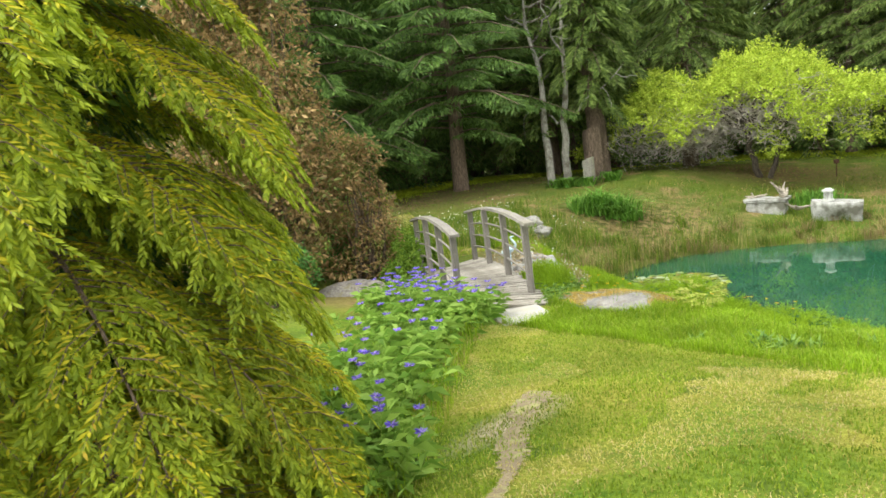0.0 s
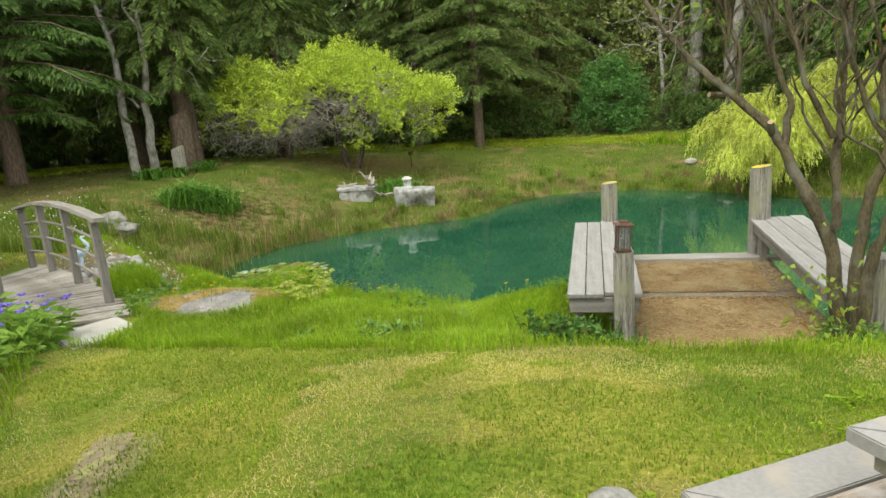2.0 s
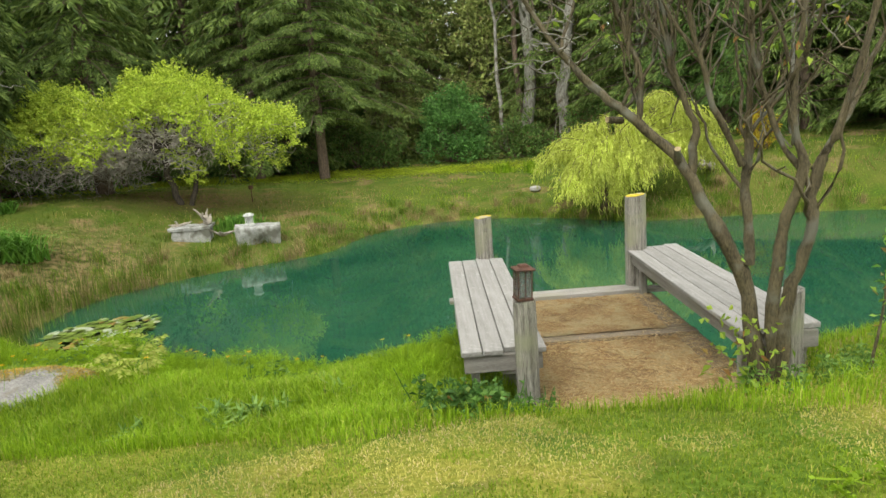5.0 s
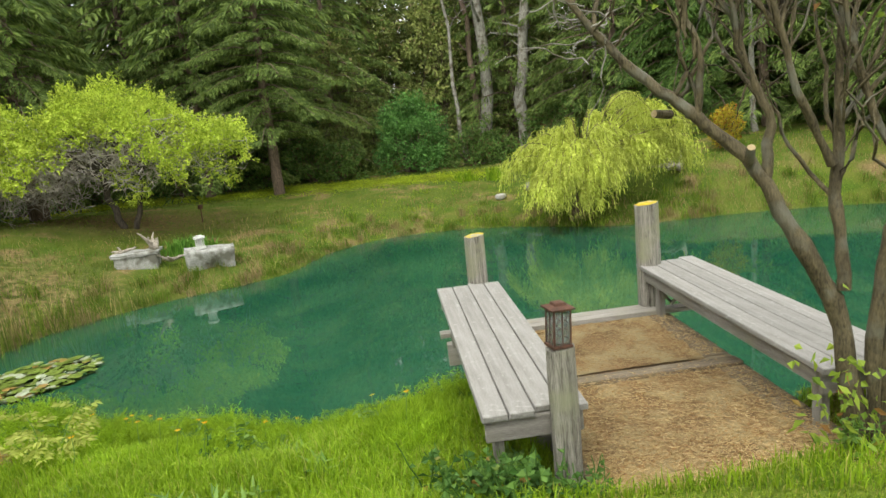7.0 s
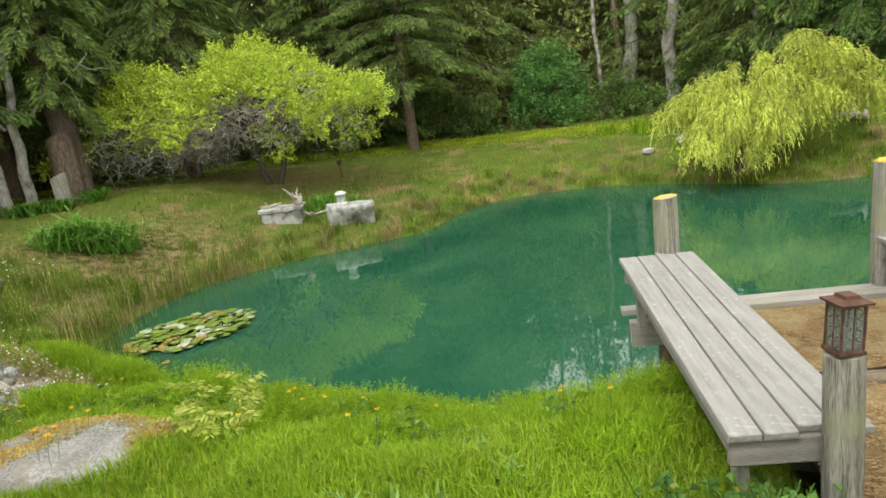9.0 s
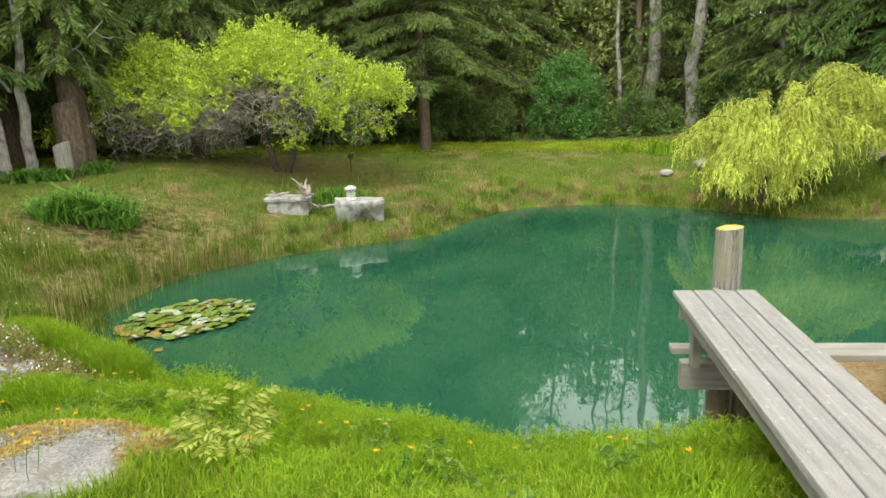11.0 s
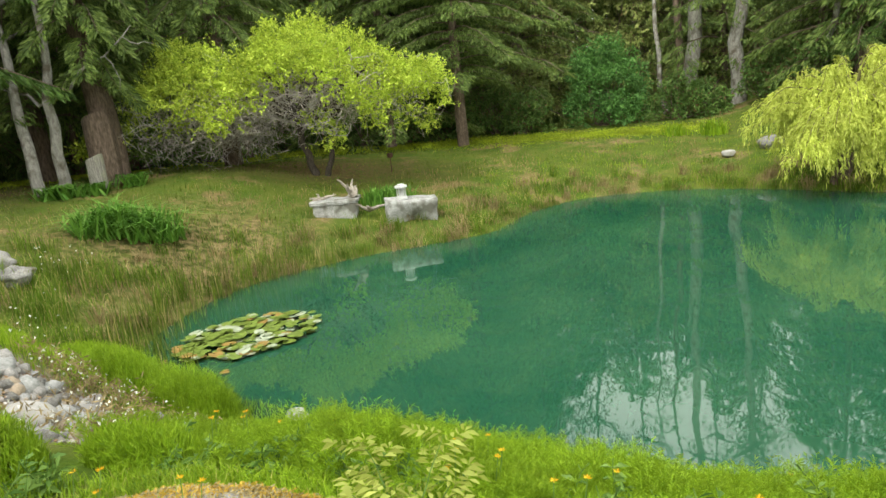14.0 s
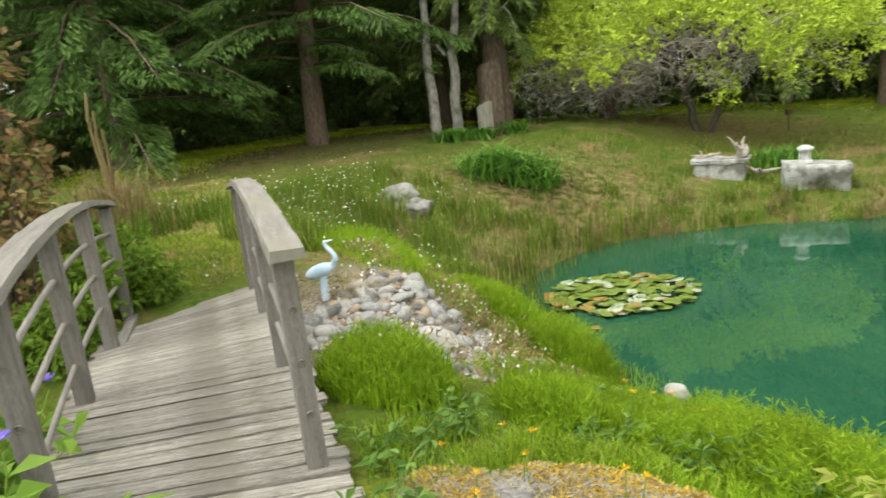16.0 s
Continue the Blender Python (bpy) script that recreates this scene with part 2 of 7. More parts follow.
# ---------------------------------------------------------------- mesh helpers
def smooth(a, b, v):
    k = np.clip((np.asarray(v, float) - a) / (b - a), 0, 1)
    return k * k * (3 - 2 * k)


def part(name, bm, material, parent=None, label=""):
    me = bpy.data.meshes.new(name)
    bm.to_mesh(me)
    bm.free()
    me.materials.append(material)
    ob = new(name, me)
    ob.parent = parent
    if label:
        ob["label"] = label
    return ob


def raw(name, verts, faces, material, parent=None, label="", soft=False):
    """A mesh object from arrays; faces is (n, 3) or (n, 4)."""
    verts, faces = np.asarray(verts, np.float32), np.asarray(faces, np.int32)
    me = bpy.data.meshes.new(name)
    k = faces.shape[1]
    me.vertices.add(len(verts))
    me.vertices.foreach_set("co", verts.ravel())
    me.loops.add(faces.size)
    me.loops.foreach_set("vertex_index", faces.ravel())
    me.polygons.add(len(faces))
    me.polygons.foreach_set("loop_start", np.arange(0, faces.size, k, dtype=np.int32))
    me.polygons.foreach_set("use_smooth", np.full(len(faces), soft))
    me.update(calc_edges=True)
    me.materials.append(material)
    ob = new(name, me)
    ob.parent = parent
    if label:
        ob["label"] = label
    if name in ("crown", "branchwork", "twig_tangle", "foliage", "needle_mass", "sprig_layer"):
        ob["kind"] = "stuff"
    return ob


def thing(name, m, label, category, group="", kind=""):
    ob = new(name)
    ob.matrix_world = m
    ob.empty_display_size = 0.2
    return tagged(ob, label, category, group, kind)


def box_bm(sx, sy, sz, at=(0, 0, 0), bevel=0.006, bm=None, turn=None):
    """A bevelled block, its centre at the given place."""
    bm = bm or bmesh.new()
    made = bmesh.ops.create_cube(bm, size=1.0)["verts"]
    bmesh.ops.scale(bm, vec=(sx, sy, sz), verts=made)
    if bevel:
        edges = list({e for v in made for e in v.link_edges})
        made = list({v for f in bmesh.ops.bevel(bm, geom=edges, offset=bevel, segments=2, affect="EDGES", profile=0.6)["faces"] for v in f.verts} | {v for v in made if v.is_valid})
    if turn:
        bmesh.ops.rotate(bm, cent=(0, 0, 0), matrix=turn.to_3x3(), verts=made)
    bmesh.ops.translate(bm, vec=at, verts=made)
    return bm


def tubes(paths, sides=6):
    """Tapered tubes along paths of (points, radii): vertices and quads."""
    V, F, o = [], [], 0
    a = np.linspace(0, 2 * np.pi, sides, endpoint=False)
    for pts, rad in paths:
        pts, rad = np.asarray(pts, float), np.asarray(rad, float)
        t = np.gradient(pts, axis=0)
        t /= np.linalg.norm(t, axis=1)[:, None] + 1e-9
        ref = np.where(np.abs(t[:, 2:3]) > 0.9, [[1.0, 0, 0]], [[0, 0, 1.0]])
        u = np.cross(t, ref)
        u /= np.linalg.norm(u, axis=1)[:, None] + 1e-9
        w = np.cross(t, u)
        ring = pts[:, None] + rad[:, None, None] * (np.cos(a)[None, :, None] * u[:, None] + np.sin(a)[None, :, None] * w[:, None])
        V.append(ring.reshape(-1, 3))
        k = len(pts)
        i, j = np.meshgrid(np.arange(k - 1), np.arange(sides), indexing="ij")
        n0, n1 = o + i * sides + j, o + i * sides + (j + 1) % sides
        F.append(np.stack([n0, n1, n1 + sides, n0 + sides], -1).reshape(-1, 4))
        o += k * sides
    return np.concatenate(V), np.concatenate(F)


def leaves(at, way, length, width, fold=0.25, droop=0.0):
    """Pointed leaves, two triangles each along a folded midrib: vertices and triangles."""
    at, way = np.asarray(at, float), np.asarray(way, float)
    n = len(at)
    way = way / (np.linalg.norm(way, axis=1)[:, None] + 1e-9)
    side = np.cross(way, rng.normal(size=(n, 3)))
    side /= np.linalg.norm(side, axis=1)[:, None] + 1e-9
    up = np.cross(side, way)
    L, W = np.broadcast_to(length, n)[:, None], np.broadcast_to(width, n)[:, None]
    mid = at + way * L * 0.5
    tip = at + way * L - np.array([0, 0, 1.0]) * L * droop
    v = np.stack([at, mid + side * W / 2 + up * W * fold, tip, mid - side * W / 2 + up * W * fold], 1).reshape(-1, 3)
    o = np.arange(n)[:, None] * 4
    f = np.concatenate([o + [0, 1, 2], o + [0, 2, 3]], 0)
    return v, f


def blades(at, height, width, lean, steps=2):
    """Grass blades that bend over: vertices and triangles."""
    at = np.asarray(at, float)
    n = len(at)
    a = rng.uniform(0, 2 * np.pi, n)
    out = np.stack([np.cos(a), np.sin(a), np.zeros(n)], 1)
    b = a + rng.normal(np.pi / 2, 0.5, n)
    side = np.stack([np.cos(b), np.sin(b), np.zeros(n)], 1)
    H, W, Ln = (np.broadcast_to(q, n)[:, None] for q in (height, width, lean))
    up = np.array([0, 0, 1.0])
    base0, base1 = at - side * W / 2, at + side * W / 2
    m = at + up * H * 0.6 + out * H * Ln * 0.3
    m0, m1 = m - side * W * 0.4, m + side * W * 0.4
    tip = at + up * H * (1 - 0.35 * Ln) + out * H * Ln
    v = np.stack([base0, base1, m1, m0, tip], 1).reshape(-1, 3)
    o = np.arange(n)[:, None] * 5
    f = np.concatenate([o + [0, 1, 2], o + [0, 2, 3], o + [3, 2, 4]], 0)
    return v, f


# ---------------------------------------------------------------- the lie of the land
SHORE = np.array([(-8.0, 6.8), (-7.0, 6.25), (-5.6, 5.6), (-4.0, 4.95), (-2.5, 4.3), (-1.0, 3.7), (0.6, 3.1), (2.4, 2.3), (4.2, 2.9), (6.3, 4.8), (9.0, 5.6), (14.0, 6.1),
    (18.0, 9.0), (16.5, 12.5), (13.0, 14.3), (10.0, 15.0), (8.0, 15.1), (5.9, 15.3), (4.3, 16.7), (2.3, 17.8), (0.7, 18.0), (-1.0, 17.7), (-2.3, 16.6), (-2.9, 15.0),
    (-3.3, 14.1), (-4.6, 13.45), (-6.0, 12.8), (-7.3, 11.8), (-8.2, 10.8), (-8.5, 9.4), (-8.5, 8.0)])


def rounded(poly, rounds=3):
    for _ in range(rounds):
        q = np.roll(poly, -1, 0)
        poly = np.stack([0.75 * poly + 0.25 * q, 0.25 * poly + 0.75 * q], 1).reshape(-1, 2)
    return poly


SHORE_LINE = rounded(SHORE)


def shore_distance(x, y):
    """Metres from the pond's edge, positive on land."""
    p = np.stack([np.ravel(x), np.ravel(y)], 1)
    best = np.full(len(p), 1e9)
    inside = np.zeros(len(p), bool)
    for a, b in zip(SHORE_LINE, np.roll(SHORE_LINE, -1, 0)):
        e = b - a
        k = np.clip(((p - a) @ e) / (e @ e), 0, 1)
        best = np.minimum(best, np.hypot(*(p - a - k[:, None] * e).T))
        cross = (a[1] > p[:, 1]) != (b[1] > p[:, 1])
        with np.errstate(divide="ignore", invalid="ignore"):
            xi = a[0] + (p[:, 1] - a[1]) / (b[1] - a[1]) * e[0]
        inside ^= cross & (p[:, 0] < xi)
    return np.where(inside, -best, best).reshape(np.shape(x))


def ground_z(x, y, d=None):
    x, y = np.asarray(x, float), np.asarray(y, float)
    d = shore_distance(x, y) if d is None else d
    near = 1 - smooth(3.0, 8.0, y + 0.25 * np.maximum(-8 - x, 0) - 0.12 * np.maximum(x - 4, 0))
    west = smooth(-6.0, -12.0, x) * (1 - smooth(16, 27, y))
    east = smooth(5.0, 10.0, x)
    top_far = 1.15 + 0.72 * west + 0.9 * east
    long_far = 4.5 - 1.7 * west - 2.0 * east
    top_near = 1.76 + 0.85 * (1 - np.exp(-np.clip(-y - 0.15, 0, 30) / 2.2)) * (0.3 + 0.7 * smooth(-3.2, -0.5, x)) + 0.05 * np.clip(x - 1.0, 0, 6)
    dd = np.maximum(d, 0)
    z_far = top_far * (1 - np.exp(-dd / long_far)) + 0.012 * np.maximum(dd - 8, 0)
    reach = 2.3 + 1.15 * smooth(0.4, -1.6, x) * smooth(-7.5, -6.0, x)
    z_near = top_near * (smooth(-0.5, reach, dd) - smooth(-0.5, reach, 0.0)) / (1 - smooth(-0.5, reach, 0.0))
    z = near * z_near + (1 - near) * z_far
    z = z - 0.3 * near * smooth(0.1, 0.5, x) * (1 - smooth(2.15, 2.5, x)) * smooth(-0.5, -0.12, y)
    along = np.clip(((x + 7.0) * 1.6 + (y - 1.0) * 3.4) / (1.6**2 + 3.4**2), 0, 1)
    z = z - 0.22 * np.exp(-(((x + 7.0 - 1.6 * along) ** 2 + (y - 1.0 - 3.4 * along) ** 2) / 0.8))
    z = z - 0.18 * np.exp(-((x + 4.75) ** 2 / 1.1 + (y - 2.75) ** 2 / 1.15)) * smooth(0.1, 0.8, dd)
    bump = 0.02 * np.sin(x * 2.1 + np.sin(y * 1.3) * 2) * np.sin(y * 1.7 + x * 0.4) + 0.03 * np.sin(x * 0.7 + 1) * np.sin(y * 0.6)
    z = z + bump * smooth(0.1, 0.6, d)
    return np.where(d < 0, np.maximum(d * 0.7, -0.9), z)


def build_ground():
    def steps(lo, hi, fine_lo, fine_hi, fine):
        out = list(np.arange(fine_lo, fine_hi, fine))
        s, v = fine, fine_hi
        while v < hi:
            out.append(v)
            s *= 1.25
            v += s
        s, v = fine, fine_lo
        while v > lo:
            s *= 1.25
            v -= s
            out.insert(0, v)
        return np.array(out)

    xs, ys = steps(-900, 900, -22, 20, 0.2), steps(-700, 900, -9, 32, 0.2)
    X, Y = np.meshgrid(xs, ys, indexing="ij")
    D = shore_distance(X, Y)
    Z = ground_z(X, Y, D)
    v = np.stack([X, Y, Z], -1).reshape(-1, 3)
    nx, ny = X.shape
    i, j = np.meshgrid(np.arange(nx - 1), np.arange(ny - 1), indexing="ij")
    a = (i * ny + j).ravel()
    f = np.stack([a, a + ny, a + ny + 1, a + 1], 1)
    return tagged(raw("ground", v, f, M_TURF, soft=True), "patchy mown lawn and rough grassy pond banks", "ground", kind="structure")


def gz(x, y):
    return float(ground_z(np.array([x]), np.array([y]))[0])


build_ground()
wv = np.array([(-12, 0, 0), (20, 0, 0), (20, 20, 0), (-12, 20, 0)], float)
tagged(raw("water", wv, [[0, 1, 2, 3]], M_WATER), "still milky turquoise-green pond water", "water", kind="structure")


# ---------------------------------------------------------------- timber pieces
def board_mesh(name, length, width, thick, material, bevel=0.005, wear=0.0015, ends=0.0):
    """A sawn board along x from 0 to length, worn a little; ends: how far the far end is skewed for a mitre."""
    bm = bmesh.new()
    bmesh.ops.create_cube(bm, size=1.0)
    bmesh.ops.scale(bm, vec=(length, width, thick), verts=bm.verts)
    bmesh.ops.translate(bm, vec=(length / 2, 0, 0), verts=bm.verts)
    if ends:
        for v in bm.verts:
            v.co.x += ends * v.co.y / width * (1 if v.co.x > length / 2 else -1)
    bmesh.ops.bevel(bm, geom=bm.edges[:], offset=bevel, segments=1, affect="EDGES")
    for v in bm.verts:
        v.co += Vector(rng.normal(0, wear, 3))
    me = bpy.data.meshes.new(name)
    bm.to_mesh(me)
    bm.free()
    me.materials.append(material)
    return me


def child(name, data, parent, m, label=""):
    ob = new(name, data)
    ob.parent = parent
    ob.matrix_local = m
    if label:
        ob["label"] = label
    return ob


def log_bm(radius, height, seed, cap=0.0, sides=20, rings=9):
    """A round post from z 0 up, split and out of true, with a slightly domed or slanted top."""
    bm = bmesh.new()
    r0 = np.random.default_rng(seed)
    ph = r0.uniform(0, 6.28, 4)
    ring_v = []
    for k in range(rings):
        z = height * k / (rings - 1)
        row = []
        for s in range(sides):
            a = 2 * math.pi * s / sides
            r = radius * (1 + 0.05 * math.sin(2 * a + ph[0]) + 0.03 * math.sin(5 * a + ph[1]) + 0.012 * math.sin(3 * z * 4 + ph[2]) - (0.07 if s % 7 == 3 else 0))
            if k == rings - 1:
                r *= 0.96
            row.append(bm.verts.new((r * math.cos(a), r * math.sin(a), z + (cap * math.cos(a) if k == rings - 1 else 0))))
        ring_v.append(row)
    for k in range(rings - 1):
        for s in range(sides):
            bm.faces.new((ring_v[k][s], ring_v[k][(s + 1) % sides], ring_v[k + 1][(s + 1) % sides], ring_v[k + 1][s]))
    bm.faces.new(ring_v[-1])
    bm.faces.new(list(reversed(ring_v[0])))
    return bm


def rock_bm(size, seed, rough=0.22, detail=3):
    bm = bmesh.new()
    bmesh.ops.create_icosphere(bm, subdivisions=detail, radius=1.0)
    off = Vector((seed * 7.3, seed * 3.1, seed * 1.7))
    for v in bm.verts:
        n1 = noise.noise(v.co * 1.1 + off)
        n2 = noise.noise(v.co * 3.0 + off)
        v.co *= 1 + rough * n1 + rough * 0.3 * n2
        v.co = Vector((v.co.x * size[0], v.co.y * size[1], v.co.z * size[2]))
    for f in bm.faces:
        f.smooth = True
    return bm


# ---------------------------------------------------------------- the dock
DECK = 1.71
M_LICHEN = grainy("yellow_lichen", (0.3, 0.24, 0.03), (0.62, 0.46, 0.03), 14, 0.95, 0.5, 80, 0.4, extra=(0.3, 0.29, 0.25), extra_scale=9, extra_amount=0.3)
M_DARKWOOD = grainy("damp_dark_timber", (0.07, 0.055, 0.035), (0.2, 0.16, 0.11), 3, 0.9, 0.5, 40, 0.4, (8, 8, 1))
M_MAT = grainy("rust_coir_matting", (0.12, 0.07, 0.035), (0.44, 0.29, 0.14), 3.0, 0.95, 0.8, 90, 0.55, extra=(0.42, 0.34, 0.19), extra_scale=3.4, extra_amount=0.55)
M_RUST = grainy("rusted_iron", (0.03, 0.017, 0.012), (0.12, 0.055, 0.035), 12, 0.75, 0.3, 90, 0.4)
M_STRAW = leafy("dry_straw", (0.32, 0.22, 0.1), (0.6, 0.46, 0.24), (0.32, 0.18, 0.07), 0.2, 0.15, 0.8)

dock = thing("dock", pose(0.0, 0.0, DECK), "weathered timber dock laid with straw-strewn coir matting over the pond", "dock", kind="structure")
M_DECK = grainy("dirty_brown_planks", (0.1, 0.075, 0.05), (0.27, 0.22, 0.16), 4, 0.92, 0.6, 40, 0.5, (0.9, 10, 10), extra=(0.2, 0.16, 0.1), extra_scale=4, extra_amount=0.4, per_object=0.15)
slat = board_mesh("deck_board", 1.62, 0.19, 0.045, M_DECK)
for k in range(15):
    child("deck_board", slat, dock, pose(0.56, -0.3 + 0.2 * k, -0.03, 0, 0, 0) if k % 2 else pose(2.18, -0.3 + 0.2 * k, -0.03, 0, 0, 180))
edge_board = board_mesh("edge_board", 2.2, 0.12, 0.05, M_GREY)
child("edge_board", edge_board, dock, pose(-0.02, 2.72, 0.005), "pale weathered edge board")
child("edge_board", edge_board, dock, pose(0.3, 2.585, 0.012), "pale weathered edge board")
child("seam_board", board_mesh("seam_board", 1.56, 0.13, 0.04, M_DECK), dock, pose(0.6, 1.22, 0.004))
for y0, y1, mat in ((-0.32, 1.11, "near"), (1.34, 2.46, "far")):
    bm = bmesh.new()
    x_to = 1.34
    nx, ny = 24, 20
    grid = [[bm.verts.new((0.6 + x_to * i / nx + 0.012 * math.sin(j * 1.3), y0 + (y1 - y0) * j / ny, 0.014 + 0.008 * noise.noise(Vector((i * 0.4, j * 0.4, y0))))) for j in range(ny + 1)] for i in range(nx + 1)]
    for i in range(nx):
        for j in range(ny):
            bm.faces.new((grid[i][j], grid[i + 1][j], grid[i + 1][j + 1], grid[i][j + 1]))
    top = bm.faces[:]
    bmesh.ops.solidify(bm, geom=top, thickness=0.016)
    part("coir_mat", bm, M_MAT, dock, "flat rust-brown coir mat")
n = 42000
sx, sy = 0.58 + 1.52 * rng.uniform(0, 1, n) ** 1.15, -0.42 + 2.8 * rng.uniform(0, 1, n) ** 1.9
keep = (np.abs(sy - 1.22) > 0.11) | (rng.uniform(0, 1, n) < 0.12)
sx, sy = sx[keep], sy[keep]
a = rng.uniform(0, 6.28, len(sx))
v, f = leaves(np.stack([sx, sy, np.full(len(sx), 0.034) + rng.uniform(0, 0.012, len(sx))], 1), np.stack([np.cos(a), np.sin(a), rng.normal(0, 0.08, len(sx))], 1), rng.uniform(0.014, 0.05, len(sx)), 0.0038, 0.1)
litter = raw("straw_litter", v, f, M_STRAW)
litter.matrix_world = pose(0, 0, DECK)
tagged(litter, "scattered dry straw and needles on matting", "straw", kind="stuff")
joist = board_mesh("joist", 2.1, 0.09, 0.22, M_GREY)
child("joist", joist, dock, pose(0.03, 2.62, -0.16), "heavy grey cross beam")
child("joist", joist, dock, pose(0.03, 0.75, -0.16))
for x in (0.62, 2.0):
    child("bearer", board_mesh("bearer", 3.0, 0.07, 0.2, M_GREY), dock, pose(x, -0.35, -0.38, 0, 0, 90))
for i, (x, y) in enumerate(((0.34, 2.68), (0.54, 2.72), (2.05, 2.66), (0.2, 1.1), (2.1, 1.1))):
    pile = part("pile", log_bm(0.085, 2.3, 40 + i), M_DARKWOOD, dock, "round timber pile standing in water")
    pile.matrix_local = pose(x, y, -2.55)
brace = board_mesh("brace", 1.7, 0.05, 0.1, M_DARKWOOD)
child("brace", brace, dock, pose(0.3, 2.74, -0.55, 0, 14, 0))
child("brace", brace, dock, pose(0.42, 1.15, -0.85, 0, 0, 90))


def bench(x, mirror):
    b = thing("bench", pose(x, -0.02, DECK), "long silvered plank bench with four seat boards on the dock", "bench", "benches on the dock")
    seat = board_mesh("seat_board", 2.84, 0.146, 0.04, M_SEAT)
    for k in range(4):
        child("seat_board", seat, b, pose(0.075 + 0.152 * k, 0.0 + (0.05 if k == (3 if mirror else 2) else 0.0), 0.42, 0, 0, 90))
    rail = board_mesh("seat_rail", 2.62, 0.04, 0.11, M_GREY)
    for rx in (0.05, 0.56):
        child("seat_rail", rail, b, pose(rx, 0.1, 0.345, 0, 0, 90))
    end = board_mesh("end_apron", 0.56, 0.04, 0.13, M_GREY)
    child("end_apron", end, b, pose(0.02, 0.05, 0.33), "grey apron board")
    child("end_apron", end, b, pose(0.02, 2.68, 0.335))
    leg = board_mesh("leg", 0.44, 0.09, 0.06, M_GREY)
    for lx in (0.1, 0.52):
        for ly in (0.16, 2.5):
            child("leg", leg, b, pose(lx, ly, 0.4, 0, 90, 0))
    scroll = bmesh.new()
    for s in (-1, 1):
        for k in range(3):
            before = set(scroll.verts)
            box_bm(0.26, 0.02, 0.024, (0, 0, 0), 0.004, scroll)
            fresh = [q for q in scroll.verts if q not in before]
            bmesh.ops.rotate(scroll, cent=(0, 0, 0), matrix=Matrix.Rotation(s * 0.8, 3, "Y"), verts=fresh)
            bmesh.ops.translate(scroll, vec=(0.16 + 0.15 * k, 2.55 + 0.011 * s, 0.17), verts=fresh)
    part("lattice_bracket", scroll, M_GREY, b, "grey wooden lattice bracket")
    return b


bench(0.0, False)
bench(1.98, True)


def round_post(name, x, y, z0, top, r, seed, label, lichen=True, slant=0.012):
    p = thing(name, pose(x, y, z0), label, "post", "log posts round the dock")
    part("shaft", log_bm(r, top - z0, seed, slant), M_LOG, p)
    if lichen:
        bm = bmesh.new()
        ring = [bm.verts.new((r * 0.9 * (1 + 0.12 * math.sin(3 * k + seed)) * math.cos(k * 0.449), r * 0.9 * (1 + 0.12 * math.sin(3 * k + seed)) * math.sin(k * 0.449), top - z0 + 0.004 + slant * 0.9 * math.cos(k * 0.449))) for k in range(14)]
        mid = bm.verts.new((0, 0, top - z0 + 0.016))
        for k in range(14):
            bm.faces.new((ring[k], ring[(k + 1) % 14], mid))
        part("lichen_cap", bm, M_LICHEN, p, "crust of yellow lichen")
    return p


round_post("log_post", 0.42, 2.9, -0.9, 2.61, 0.1, 1, "round grey log post with a yellow lichen top, bench end")
round_post("log_post", 2.09, 2.76, -0.9, 2.745, 0.112, 2, "tall round grey log post capped with yellow lichen")
round_post("log_post", 0.455, -0.06, 1.3, 2.515, 0.08, 3, "split grey log post carrying a rusty lantern", False, 0.004)
round_post("log_post", 2.27, -0.13, 1.3, 2.46, 0.09, 4, "grey log post standing behind the many-stemmed tree", False)


